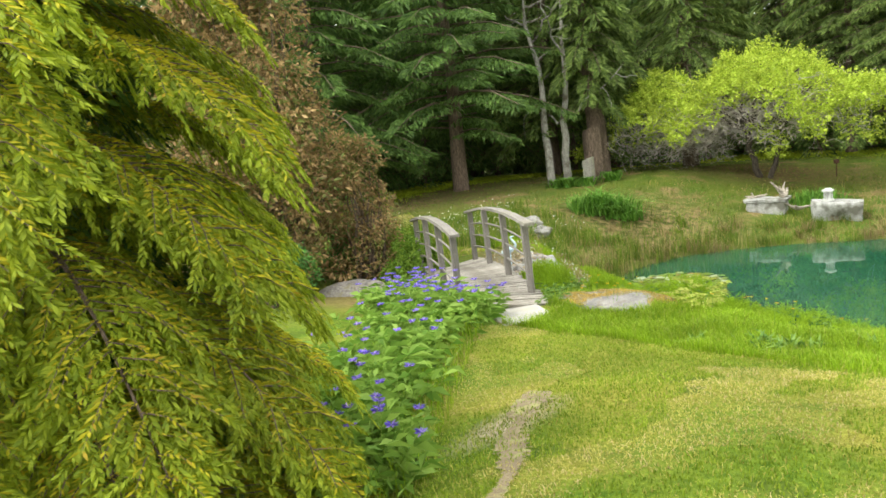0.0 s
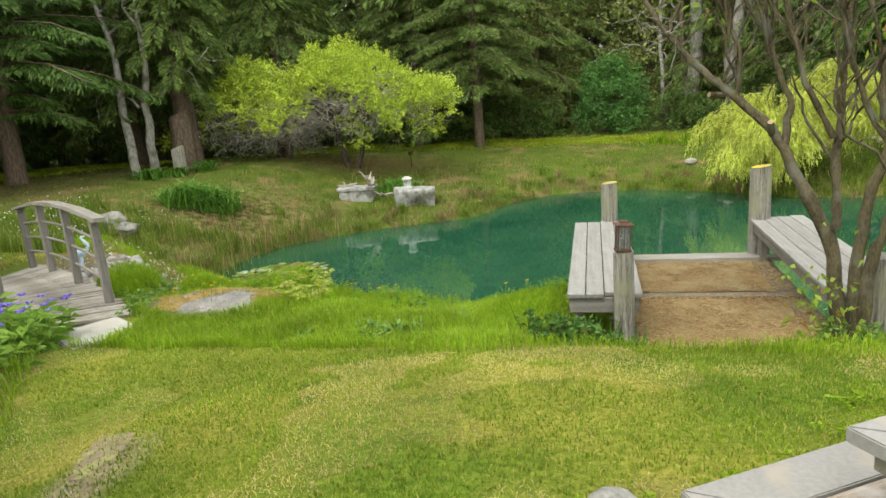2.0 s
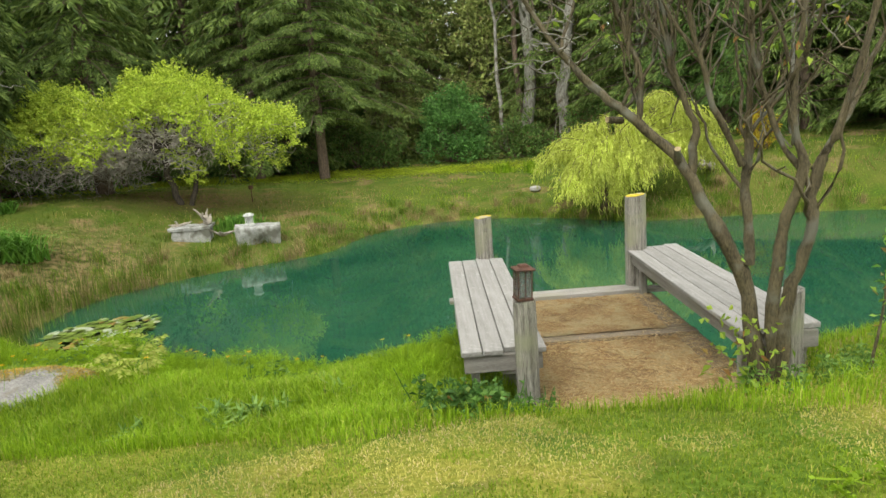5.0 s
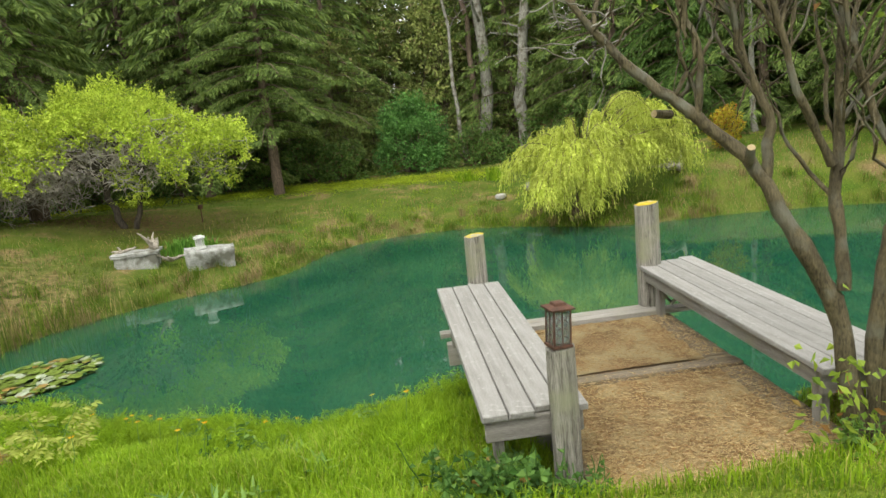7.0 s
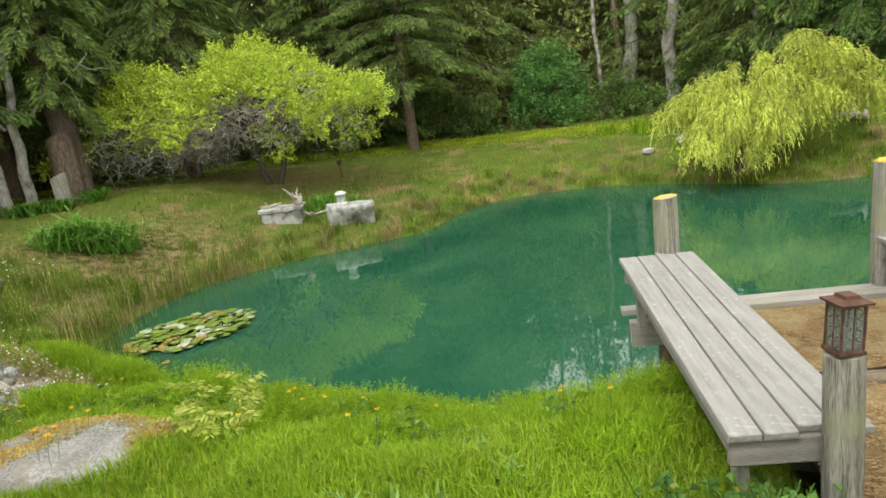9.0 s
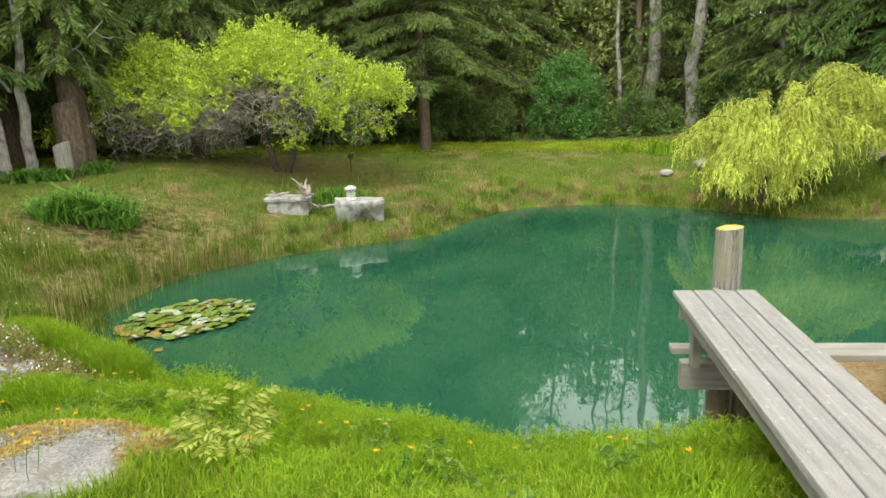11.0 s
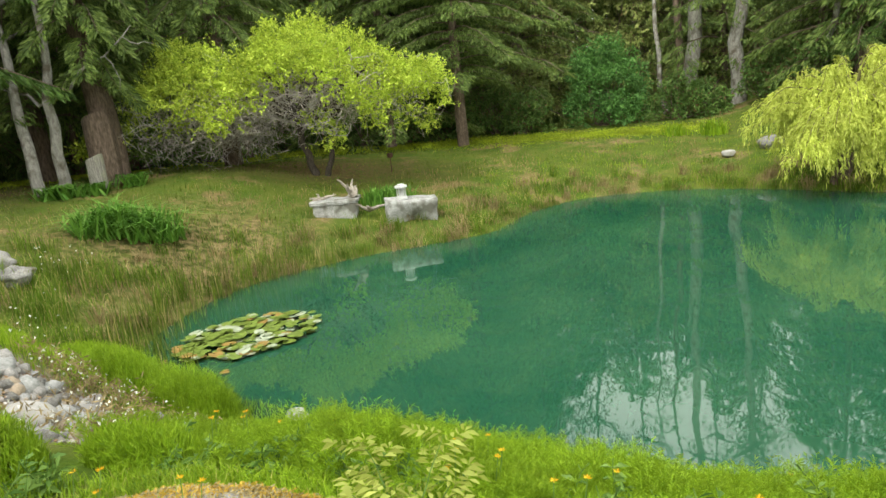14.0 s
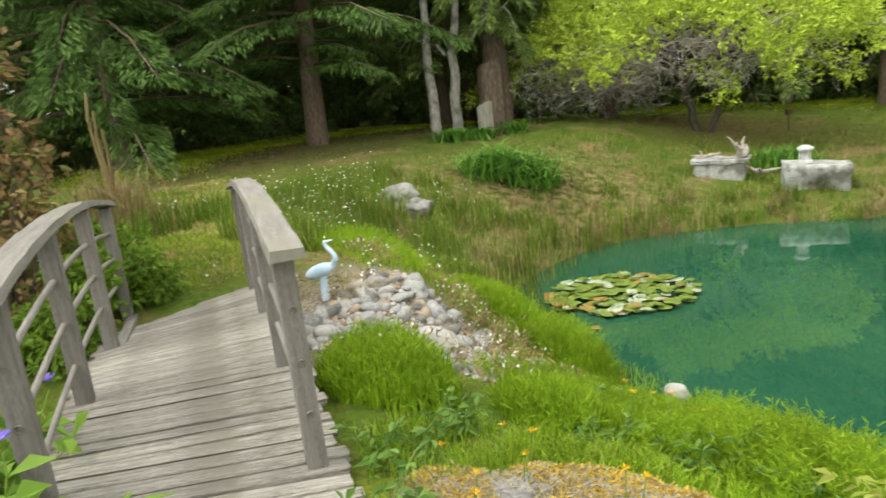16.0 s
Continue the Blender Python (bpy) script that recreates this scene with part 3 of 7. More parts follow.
def lantern(x, y, z, turn):
    M_PANE = bpy.data.materials.new("dusty_lantern_glass")
    M_PANE.use_nodes = True
    pb = M_PANE.node_tree.nodes["Principled BSDF"]
    pb.inputs["Base Color"].default_value = (0.2, 0.25, 0.24, 1)
    pb.inputs["Roughness"].default_value = 0.25
    pb.inputs["Alpha"].default_value = 0.35
    l = thing("lantern", pose(x, y, z, 0, 3, turn), "rusty square iron lantern with filigree panes on a post", "lantern")
    w = 0.07
    part("base", box_bm(0.17, 0.17, 0.02, (0, 0, 0.01), 0.004), M_RUST, l)
    for sx in (-1, 1):
        for sy in (-1, 1):
            part("corner_bar", box_bm(0.014, 0.014, 0.23, (sx * w, sy * w, 0.135), 0.002), M_RUST, l)
    lid = bmesh.new()
    rows = [[lid.verts.new((sx * q, sy * q, h)) for sx, sy in ((-1, -1), (1, -1), (1, 1), (-1, 1))] for q, h in ((0.1, 0.25), (0.102, 0.262), (0.05, 0.275), (0.045, 0.292), (0.0, 0.296))]
    for lo, hi in zip(rows, rows[1:]):
        for k in range(4):
            lid.faces.new((lo[k], lo[(k + 1) % 4], hi[(k + 1) % 4], hi[k]))
    lid.faces.new(list(reversed(rows[0])))
    bmesh.ops.remove_doubles(lid, verts=lid.verts, dist=0.0005)
    part("lid", lid, M_RUST, l, "flared rusty lid")
    for k in range(4):
        pane = part("pane", box_bm(0.122, 0.004, 0.22, (0, -w, 0.135), 0.0), M_PANE, l, "dusty glass pane")
        pane.matrix_local = pose(0, 0, 0, 0, 0, 90 * k)
        fil = [(np.array([(0.0, -w - 0.003, 0.025), (0.0, -w - 0.003, 0.135), (0.0, -w - 0.003, 0.245)]), np.full(3, 0.006))]
        for j in range(4):
            for s in (-1, 1):
                t = np.linspace(0, 1, 9)
                fil.append((np.stack([s * (0.012 + 0.04 * np.abs(np.sin(t * 3.1))), np.full(9, -w - 0.004), 0.03 + 0.052 * (j + t)], 1), np.full(9, 0.0022)))
        fv, ff = tubes(fil, 4)
        raw("filigree", fv, ff, M_RUST, pane, "scrolled iron filigree")
    part("candle", log_bm(0.028, 0.1, 9, 0, 12, 3), M_CONC, l).matrix_local = pose(0, 0, 0.02)
    return l


lantern(0.45, -0.06, 2.52, 12).scale = (0.68, 0.68, 0.84)


# ---------------------------------------------------------------- the footbridge
M_PLANK = grainy("weathered_bridge_plank", (0.15, 0.132, 0.108), (0.45, 0.42, 0.375), 5, 0.92, 0.9, 30, 0.55, (0.9, 12, 12), extra=(0.22, 0.2, 0.165), extra_scale=3.0, extra_amount=0.35, per_object=0.2)


def footbridge():
    ANG = 147.1
    b = thing("footbridge", pose(-5.05, 0.82, 0, 0, 0, ANG), "small arched footbridge of weathered grey planks with curved handrails", "footbridge")
    arch = lambda s: 1.8 + 0.11 * (1 - ((s - 1.55) / 1.75) ** 2)  # noqa: E731
    hand = lambda s: 2.73 + 0.13 * (1 - ((s - 1.6) / 1.75) ** 2) + 0.065 * (1 - s / 1.55)  # noqa: E731
    kinds = [board_mesh("plank", 1.24, 0.091, 0.04, M_PLANK, 0.006, 0.004) for _ in range(6)]
    for k in range(42):
        s = -0.43 + 0.0985 * k
        slope = math.degrees(math.atan2(arch(s + 0.07) - arch(s - 0.07), 0.14))
        child("plank", kinds[k % 6], b, pose(s, -0.07 + 0.02 * math.sin(k * 2.3), arch(s) - 0.02 + 0.003 * math.sin(k * 5.1), 0, -slope, 90 + 0.5 * math.sin(k * 1.7)))
    s = np.linspace(-0.45, 3.5, 20)
    for y in (0.04, 1.02):
        bm = bmesh.new()
        rows = [[bm.verts.new((q, y + dy, arch(q) - 0.045 + dz)) for dy, dz in ((-0.035, 0), (0.035, 0), (0.035, -0.2), (-0.035, -0.2))] for q in s]
        for lo, hi in zip(rows, rows[1:]):
            for k in range(4):
                bm.faces.new((lo[k], hi[k], hi[(k + 1) % 4], lo[(k + 1) % 4]))
        bm.faces.new(rows[0])
        bm.faces.new(list(reversed(rows[-1])))
        part("stringer", bm, M_GREY, b)
    for y, out in ((0.055, -1), (1.06, 1)):
        for q in (0.0, 1.02, 2.1, 3.12):
            h = hand(q) - arch(q) - 0.03
            part("post", box_bm(0.085, 0.085, h + 0.1, (0, 0, h / 2 - 0.05), 0.008), M_POST, b).matrix_local = pose(q, y, arch(q), 0.4 * out, 0, 0)
        r = np.linspace(-0.2, 3.35, 26)
        bm = bmesh.new()
        rows = [[bm.verts.new((q, y + dy, hand(q) + dz)) for dy, dz in ((-0.068, -0.018), (-0.06, 0.02), (0.06, 0.02), (0.068, -0.018))] for q in r]
        for lo, hi in zip(rows, rows[1:]):
            for k in range(4):
                bm.faces.new((lo[k], lo[(k + 1) % 4], hi[(k + 1) % 4], hi[k]))
        bm.faces.new(list(reversed(rows[0])))
        bm.faces.new(rows[-1])
        bmesh.ops.recalc_face_normals(bm, faces=bm.faces[:])
        for v in bm.verts:
            v.co += Vector(rng.normal(0, 0.002, 3))
        part("handrail", bm, M_GREY, b, "broad curved grey handrail")
        for fr in (0.27, 0.5, 0.73):
            q = np.linspace(-0.05, 3.2, 24)
            z = np.array([arch(u) + fr * (hand(u) - arch(u)) for u in q])
            tv, tf = tubes([(np.stack([q, np.full(24, y), z], 1), np.full(24, 0.016))], 6)
            raw("rod", tv, tf, M_GREY, b, "bent slender rail", True)
    return b


footbridge()
bm = bmesh.new()
pts = [(-4.5, -0.5), (-4.22, 0.13), (-4.92, 0.56), (-5.28, 0.0)]
lo = [bm.verts.new((x, y, 1.66)) for x, y in pts]
hi = [bm.verts.new((x, y, 1.795)) for x, y in pts]
bm.faces.new(hi)
bm.faces.new(list(reversed(lo)))
for k in range(4):
    bm.faces.new((lo[k], lo[(k + 1) % 4], hi[(k + 1) % 4], hi[k]))
bmesh.ops.bevel(bm, geom=bm.edges[:], offset=0.015, segments=2, affect="EDGES")
M_SLAB = grainy("pale_concrete_slab", (0.28, 0.268, 0.248), (0.42, 0.405, 0.375), 5, 0.9, 0.3, 60, 0.5, extra=(0.36, 0.34, 0.28), extra_scale=3, extra_amount=0.2)
tagged(part("paving_slab", bm, M_SLAB), "pale concrete step slab at the footbridge end", "slab")


# ---------------------------------------------------------------- the stepped garden platform
def platform():
    p = thing("timber_platform", pose(0.45, -3.68, 2.77, 0, 0, 31), "two-tier grey timber platform with mitred border boards", "platform")
    M_PAINT = grainy("grey_deck_paint", (0.2, 0.19, 0.182), (0.28, 0.27, 0.26), 2, 0.7, 0.15, 60, 0.4, extra=(0.3, 0.27, 0.23), extra_scale=5, extra_amount=0.1)
    M_RAW = grainy("flaking_bare_timber", (0.16, 0.1, 0.06), (0.5, 0.44, 0.38), 3, 0.9, 0.6, 40, 0.5, (1, 12, 12), extra=(0.55, 0.52, 0.49), extra_scale=6, extra_amount=0.3)

    def border(z, x0, w, wide):
        bm = bmesh.new()
        o, i = 0.0, wide
        for quad in (((x0, 0), (x0 + w, 0), (x0 + w, -i), (x0 + i, -i)), ((x0, 0), (x0 + i, -i), (x0 + i, -1.6), (x0, -1.6))):
            lo = [bm.verts.new((x + 0.002, y - 0.002, z - 0.04)) for x, y in quad]
            hi = [bm.verts.new((x + 0.002, y - 0.002, z)) for x, y in quad]
            bm.faces.new(hi)
            bm.faces.new(list(reversed(lo)))
            for k in range(4):
                bm.faces.new((lo[k], lo[(k + 1) % 4], hi[(k + 1) % 4], hi[k]))
        bmesh.ops.recalc_face_normals(bm, faces=bm.faces[:])
        bmesh.ops.bevel(bm, geom=bm.edges[:], offset=0.004, segments=2, affect="EDGES")
        return bm

    part("border_board", border(0.0, 0.0, 3.2, 0.17), M_PAINT, p, "grey painted mitred border board")
    for k in range(6):
        child("inner_board", board_mesh("inner_board", 3.0, 0.145, 0.03, M_RAW), p, pose(0.18, -0.25 - 0.15 * k, -0.022), "bare flaking board")
    part("fascia", box_bm(3.1, 0.04, 0.42, (1.58, -0.04, -0.255), 0.004), M_GREY, p)
    part("fascia", box_bm(0.04, 1.5, 0.42, (0.04, -0.83, -0.255), 0.004), M_GREY, p)
    up = part("upper_tier", box_bm(2.6, 1.3, 0.2, (1.62, -1.0, 0.09), 0.006), M_GREY, p, "grey timber upper step")
    part("lip_board", box_bm(2.66, 1.34, 0.05, (1.62, -1.0, 0.195), 0.006), M_GREY, up)
    bm = border(0.27, 0.25, 2.75, 0.2)
    bmesh.ops.translate(bm, vec=(0.0, -0.28, 0), verts=bm.verts)
    part("top_board", bm, M_PAINT, up, "grey painted mitred top board")
    part("top_deck", box_bm(2.5, 1.2, 0.03, (1.72, -1.1, 0.245), 0.004), M_PAINT, up)
    return p


platform()
stone = part("garden_stone", rock_bm((0.13, 0.11, 0.18), 5, 0.15), M_ROCK)
stone.matrix_world = pose(0.28, -3.66, 2.55, 0, 0, 20)
tagged(stone, "rounded white stone beside the timber platform", "stone")

# ---------------------------------------------------------------- rocks and cobbles
def boulder(name, size, seed, m, mat, label, rough=0.2):
    ob = part(name, rock_bm(size, seed, rough, 4), mat)
    ob.matrix_world = m
    return tagged(ob, label, "rock")


mossy_bm = rock_bm((0.82, 0.42, 0.3), 3, 0.3, 5)
for v in mossy_bm.verts:
    if v.co.z > 0:
        v.co.z = 0.27 * math.tanh(v.co.z / 0.17) + 0.03 * noise.noise(v.co * 3.5)
    v.co += v.normal * 0.012 * noise.noise(v.co * 14)
mossy = part("boulder", mossy_bm, M_PALEROCK)
mossy.matrix_world = pose(-3.93, 0.9, 1.6, 0, -2, 3)
tagged(mossy, "flat-topped pale granite boulder with orange moss and straw", "rock")
r_m = np.random.default_rng(9)
mp = np.array([p.center for p in mossy.data.polygons if p.normal.z > 0.6])
fresh = np.array([noise.noise(Vector(p) * 3.2) for p in mp])
for sel, mat, label in ((fresh > -0.12, "straw", "dry straw-coloured moss"), (fresh > 0.05, "orange", "orange moss cushions")):
    pts = mp[sel]
    pts = pts[r_m.integers(0, len(pts), 15000)] + r_m.normal(0, 0.018, (15000, 3)) * [1, 1, 0.15]
    tone = leafy("dry_moss", (0.3, 0.25, 0.12), (0.5, 0.43, 0.24), None, 0.1, 0.2) if mat == "straw" else leafy("orange_moss", (0.4, 0.26, 0.04), (0.66, 0.46, 0.08), None, 0.1, 0.2)
    raw("moss", *leaves(pts - [0, 0, 0.004], r_m.normal(0, 1, (15000, 3)) * [1, 1, 0.3] + [0, 0, 0.25], r_m.uniform(0.016, 0.036, 15000), 0.009, 0.1, 0.2), tone, mossy, label)
boulder("boulder", (0.75, 0.5, 0.4), 6, pose(-8.3, 0.15, 1.52, 0, 0, 40), M_MOSSROCK, "grey boulder behind the blue flowers")
boulder("boulder", (0.4, 0.3, 0.24), 8, pose(-11.3, 8.5, 1.25, 0, 0, 30), M_ROCK, "pale grey boulder among the grass", 0.55)
boulder("boulder", (0.26, 0.22, 0.18), 11, pose(-10.8, 8.45, 1.15, 0, 0, 70), M_ROCK, "small pale boulder beside a larger one", 0.55)
boulder("white_stone", (0.19, 0.15, 0.12), 12, pose(3.65, 20.0, 0.62), M_SLAB, "white stone on the grassy far bank")
boulder("boulder", (0.42, 0.3, 0.24), 14, pose(5.0, 20.4, 0.78, 0, 0, 20), M_ROCK, "grey boulder beside the weeping willow")
boulder("white_stone", (0.13, 0.1, 0.1), 15, pose(-5.08, 5.32, 0.06), M_SLAB, "small white stone at the water's edge")

boulder("flat_rock", (0.34, 0.2, 0.13), 17, pose(-5.35, 4.0, gz(-5.35, 4.0) + 0.04, 0, 4, 35), M_ROCK, "flat grey rock at the end of the cobbles", 0.4)
boulder("flat_rock", (0.24, 0.17, 0.1), 18, pose(-5.8, 3.75, gz(-5.8, 3.75) + 0.03, 0, 0, 80), M_ROCK, "flat grey rock among the cobbles", 0.4)

pile = thing("cobble_bed", pose(0, 0, 0), "spread of rounded grey cobbles beside the footbridge", "stones")
TONES = [M_ROCK, M_SLAB, grainy("buff_cobble", (0.26, 0.2, 0.14), (0.42, 0.35, 0.26), 5, 0.85, 0.3, 70, 0.4), grainy("blue_grey_cobble", (0.2, 0.2, 0.19), (0.38, 0.38, 0.365), 5, 0.85, 0.3, 70, 0.4), grainy("brown_cobble", (0.13, 0.1, 0.075), (0.28, 0.22, 0.17), 5, 0.85, 0.3, 70, 0.4), grainy("pale_grey_cobble", (0.19, 0.18, 0.165), (0.37, 0.355, 0.335), 5, 0.85, 0.3, 70, 0.4)]
cobbles = []
for k in range(8):
    bm = rock_bm((1.0, rng.uniform(0.65, 0.9), rng.uniform(0.5, 0.7)), 20 + k, 0.42, 2)
    me = bpy.data.meshes.new("cobble")
    bm.to_mesh(me)
    bm.free()
    me.materials.append(TONES[(0, 3, 1, 2, 3, 5, 1, 5)[k]])
    cobbles.append(me)
for k in range(520):
    u, w = rng.uniform(0, 1), rng.uniform(0, 1)
    x = (-6.95 * (1 - u) - 5.25 * u) * (1 - w) + (-7.1 * (1 - u) - 5.2 * u) * w
    y = (2.15 * (1 - u) + 2.35 * u) * (1 - w) + (3.5 * (1 - u) + 4.35 * u) * w
    if shore_distance(np.array([x]), np.array([y]))[0] < 0.35 or rng.uniform() < 0.3 * w:
        continue
    s = 0.035 + 0.085 * rng.uniform() ** 2.2
    child("cobble", cobbles[k % 8], pile, pose(x, y, gz(x, y) + s * 0.12, rng.uniform(-20, 20), rng.uniform(-20, 20), rng.uniform(0, 360)) @ Matrix.Scale(s, 4))
child("cobble", cobbles[6], pile, pose(-6.05, 2.8, gz(-6.05, 2.8) + 0.1, 0, 0, 20) @ Matrix.Scale(0.2, 4), "large cream cobble")


n = 4200
u, w = rng.uniform(0, 1, n), rng.uniform(0, 1, n)
px = (-6.95 * (1 - u) - 5.25 * u) * (1 - w) + (-7.1 * (1 - u) - 5.2 * u) * w
py = (2.1 * (1 - u) + 2.3 * u) * (1 - w) + (3.55 * (1 - u) + 4.4 * u) * w
keep = shore_distance(px, py) > 0.3
px, py = px[keep], py[keep]
ps = rng.uniform(0.012, 0.032, len(px))[:, None, None]
octa = np.array([(1, 0, 0), (0, 1, 0), (-1, 0, 0), (0, -1, 0), (0, 0, 0.7), (0, 0, -0.7)])
pv = (np.stack([px, py, ground_z(px, py) + 0.008], 1)[:, None] + octa[None] * ps * rng.uniform(0.6, 1.3, (len(px), 6, 1))).reshape(-1, 3)
tri = np.array([(0, 1, 4), (1, 2, 4), (2, 3, 4), (3, 0, 4), (1, 0, 5), (2, 1, 5), (3, 2, 5), (0, 3, 5)])
pf = (tri[None] + (np.arange(len(px)) * 6)[:, None, None]).reshape(-1, 3)
tagged(raw("gravel", pv, pf, leafy("mixed_pebbles", (0.16, 0.14, 0.12), (0.44, 0.41, 0.38), (0.3, 0.2, 0.12), 0.2, 0.0, 0.9)), "mixed grey and brown pebbles between the cobbles", "gravel", kind="stuff")


def heron(x, y, z, turn):
    """Garden heron, one plain shape: legs on a stub, body, S-shaped neck and beak."""
    t = np.linspace(0, 1, 15)
    neck = np.stack([0.14 + 0.1 * np.sin(t * 4.2) * (1 - 0.4 * t), np.zeros(15), 0.34 + 0.36 * t], 1)
    body = np.stack([np.linspace(-0.26, 0.18, 11), np.zeros(11), np.linspace(0.24, 0.36, 11)], 1)
    br = 0.1 * np.sqrt(np.clip(1 - np.linspace(-1, 0.94, 11) ** 2, 0.01, 1))
    beak = np.stack([np.linspace(neck[-1, 0], neck[-1, 0] + 0.15, 6), np.zeros(6), np.linspace(0.7, 0.73, 6)], 1)
    foot = np.array([(0.0, 0, -0.12), (0, 0, 0.05), (0, 0, 0.26)])
    v, f = tubes([(neck, np.linspace(0.05, 0.026, 15)), (body, br), (beak, np.linspace(0.028, 0.004, 6)), (foot, [0.07, 0.06, 0.05])], 10)
    ob = raw("heron_statue", v, f, grainy("pale_blue_plastic", (0.36, 0.5, 0.64), (0.64, 0.73, 0.8), 4, 0.5, 0.1, 40, 0.3), soft=True)
    ob.matrix_world = pose(x, y, z, 0, 0, turn)
    return tagged(ob, "pale blue and white garden heron statue among cobbles", "statue")


heron(-7.1, 2.72, gz(-7.1, 2.72) + 0.07, 30).scale = (0.56, 0.56, 0.6)


# ---------------------------------------------------------------- blocks across the water
def chunk(name, sx, sy, sz, seed, notch):
    bm = bmesh.new()
    bmesh.ops.create_cube(bm, size=1.0)
    bmesh.ops.subdivide_edges(bm, edges=bm.edges[:], cuts=7, use_grid_fill=True)
    for v in bm.verts:
        c = v.co.copy()
        if notch and c.y < -0.3:
            inside = math.exp(-(((c.x - 0.05) / 0.3) ** 2 + ((c.z + 0.25) / 0.3) ** 2))
            v.co.y += 0.35 * inside
        v.co.x *= sx * (1 + 0.05 * c.z)
        v.co.y *= sy
        v.co.z *= sz
        v.co += Vector((noise.noise(c * 4 + Vector((seed, 0, 0))), noise.noise(c * 4 + Vector((0, seed, 0))), noise.noise(c * 4 + Vector((0, 0, seed))))) * 0.035
    for f in bm.faces:
        f.smooth = True
    return part(name, bm, M_CONC)


blk = chunk("concrete_block", 1.25, 0.6, 0.72, 3, True)
blk.matrix_world = pose(-5.32, 14.95, 0.5, 2, 3, 14)
tagged(blk, "whitewashed broken concrete block on the pond bank", "block")
lamp = thing("table_lantern", pose(-5.5, 14.85, 0.87, 0, 0, 10), "small white lantern on a concrete block", "lantern")
M_WHITE = grainy("chalky_white_paint", (0.45, 0.45, 0.43), (0.62, 0.62, 0.6), 8, 0.7, 0.1, 60, 0.4)
part("foot", log_bm(0.15, 0.06, 70, 0, 12, 3), M_WHITE, lamp)
for k in range(6):
    part("pillar", box_bm(0.03, 0.03, 0.22, (0.1 * math.cos(k * 1.047), 0.1 * math.sin(k * 1.047), 0.17), 0.004), M_WHITE, lamp)
part("core", log_bm(0.07, 0.2, 71, 0, 12, 3), M_WHITE, lamp).matrix_local = pose(0, 0, 0.06)
part("roof", log_bm(0.16, 0.05, 72, 0, 12, 3), M_WHITE, lamp).matrix_local = pose(0, 0, 0.28)
part("roof_cap", log_bm(0.09, 0.04, 73, 0, 12, 3), M_WHITE, lamp, "chalky white roof cap").matrix_local = pose(0, 0, 0.325)

trough = thing("stone_trough", pose(-7.25, 15.05, 0.42, 0, 0, 8), "low pale concrete trough with driftwood and dry plants", "planter")
tb = chunk("trough_block", 1.05, 0.6, 0.5, 9, False)
tb.name, tb.parent, tb.matrix_local = "trough_body", trough, pose(0, 0, 0.22)
plate = chunk("trough_rim", 1.2, 0.72, 0.09, 12, False)
plate.parent, plate.matrix_local = trough, pose(0, 0.02, 0.5)
M_DRIFT = grainy("bleached_driftwood", (0.18, 0.15, 0.12), (0.42, 0.38, 0.32), 5, 0.9, 0.5, 40, 0.4, (2, 2, 6))


def driftwood(m, seed, size, label):
    r0 = np.random.default_rng(seed)
    paths = []
    for k in range(6):
        d = r0.normal(0, 1, 3) * [1, 0.7, 0.6]
        d[2] = abs(d[2]) * 0.9 + 0.1
        t = np.linspace(0, 1, 8)[:, None]
        p = t * d * size * 0.5 + 0.06 * size * np.cumsum(r0.normal(0, 1, (8, 3)), 0) * t
        paths.append((p, np.linspace(0.13, 0.025, 8) * size))
    t = thing("driftwood", m, label, "driftwood")
    for path in paths:
        raw("root_branch", *tubes([path], 7), M_DRIFT, t, soft=True)
    return t


driftwood(pose(-6.75, 15.1, 1.0), 4, 0.62, "bleached driftwood root on the trough")
driftwood(pose(-7.65, 15.05, 0.98), 5, 0.4, "small brown driftwood piece on the trough")
driftwood(pose(-6.4, 15.1, 0.62), 8, 0.45, "driftwood stump beside the trough")
driftwood(pose(9.05, 17.3, 1.25), 6, 0.9, "bleached driftwood log on the grass")


# ---------------------------------------------------------------- trees
def wander(p0, p1, k, sway, r0=rng, bow=0.0):
    """A branch line from p0 to p1 with a random sway and an upward or downward bow."""
    p0, p1 = np.asarray(p0, float), np.asarray(p1, float)
    t = np.linspace(0, 1, k)[:, None]
    w = np.cumsum(r0.normal(0, 1, (k, 3)), 0)
    w -= w[0] + (w[-1] - w[0]) * t
    line = p0 + (p1 - p0) * t + w * sway * np.linalg.norm(p1 - p0) / math.sqrt(k)
    line[:, 2] += bow * np.sin(np.pi * t[:, 0])
    return line


def cat(meshes):
    V, F, o = [], [], 0
    for v, f in meshes:
        V.append(v)
        F.append(f + o)
        o += len(v)
    return np.concatenate(V), np.concatenate(F)


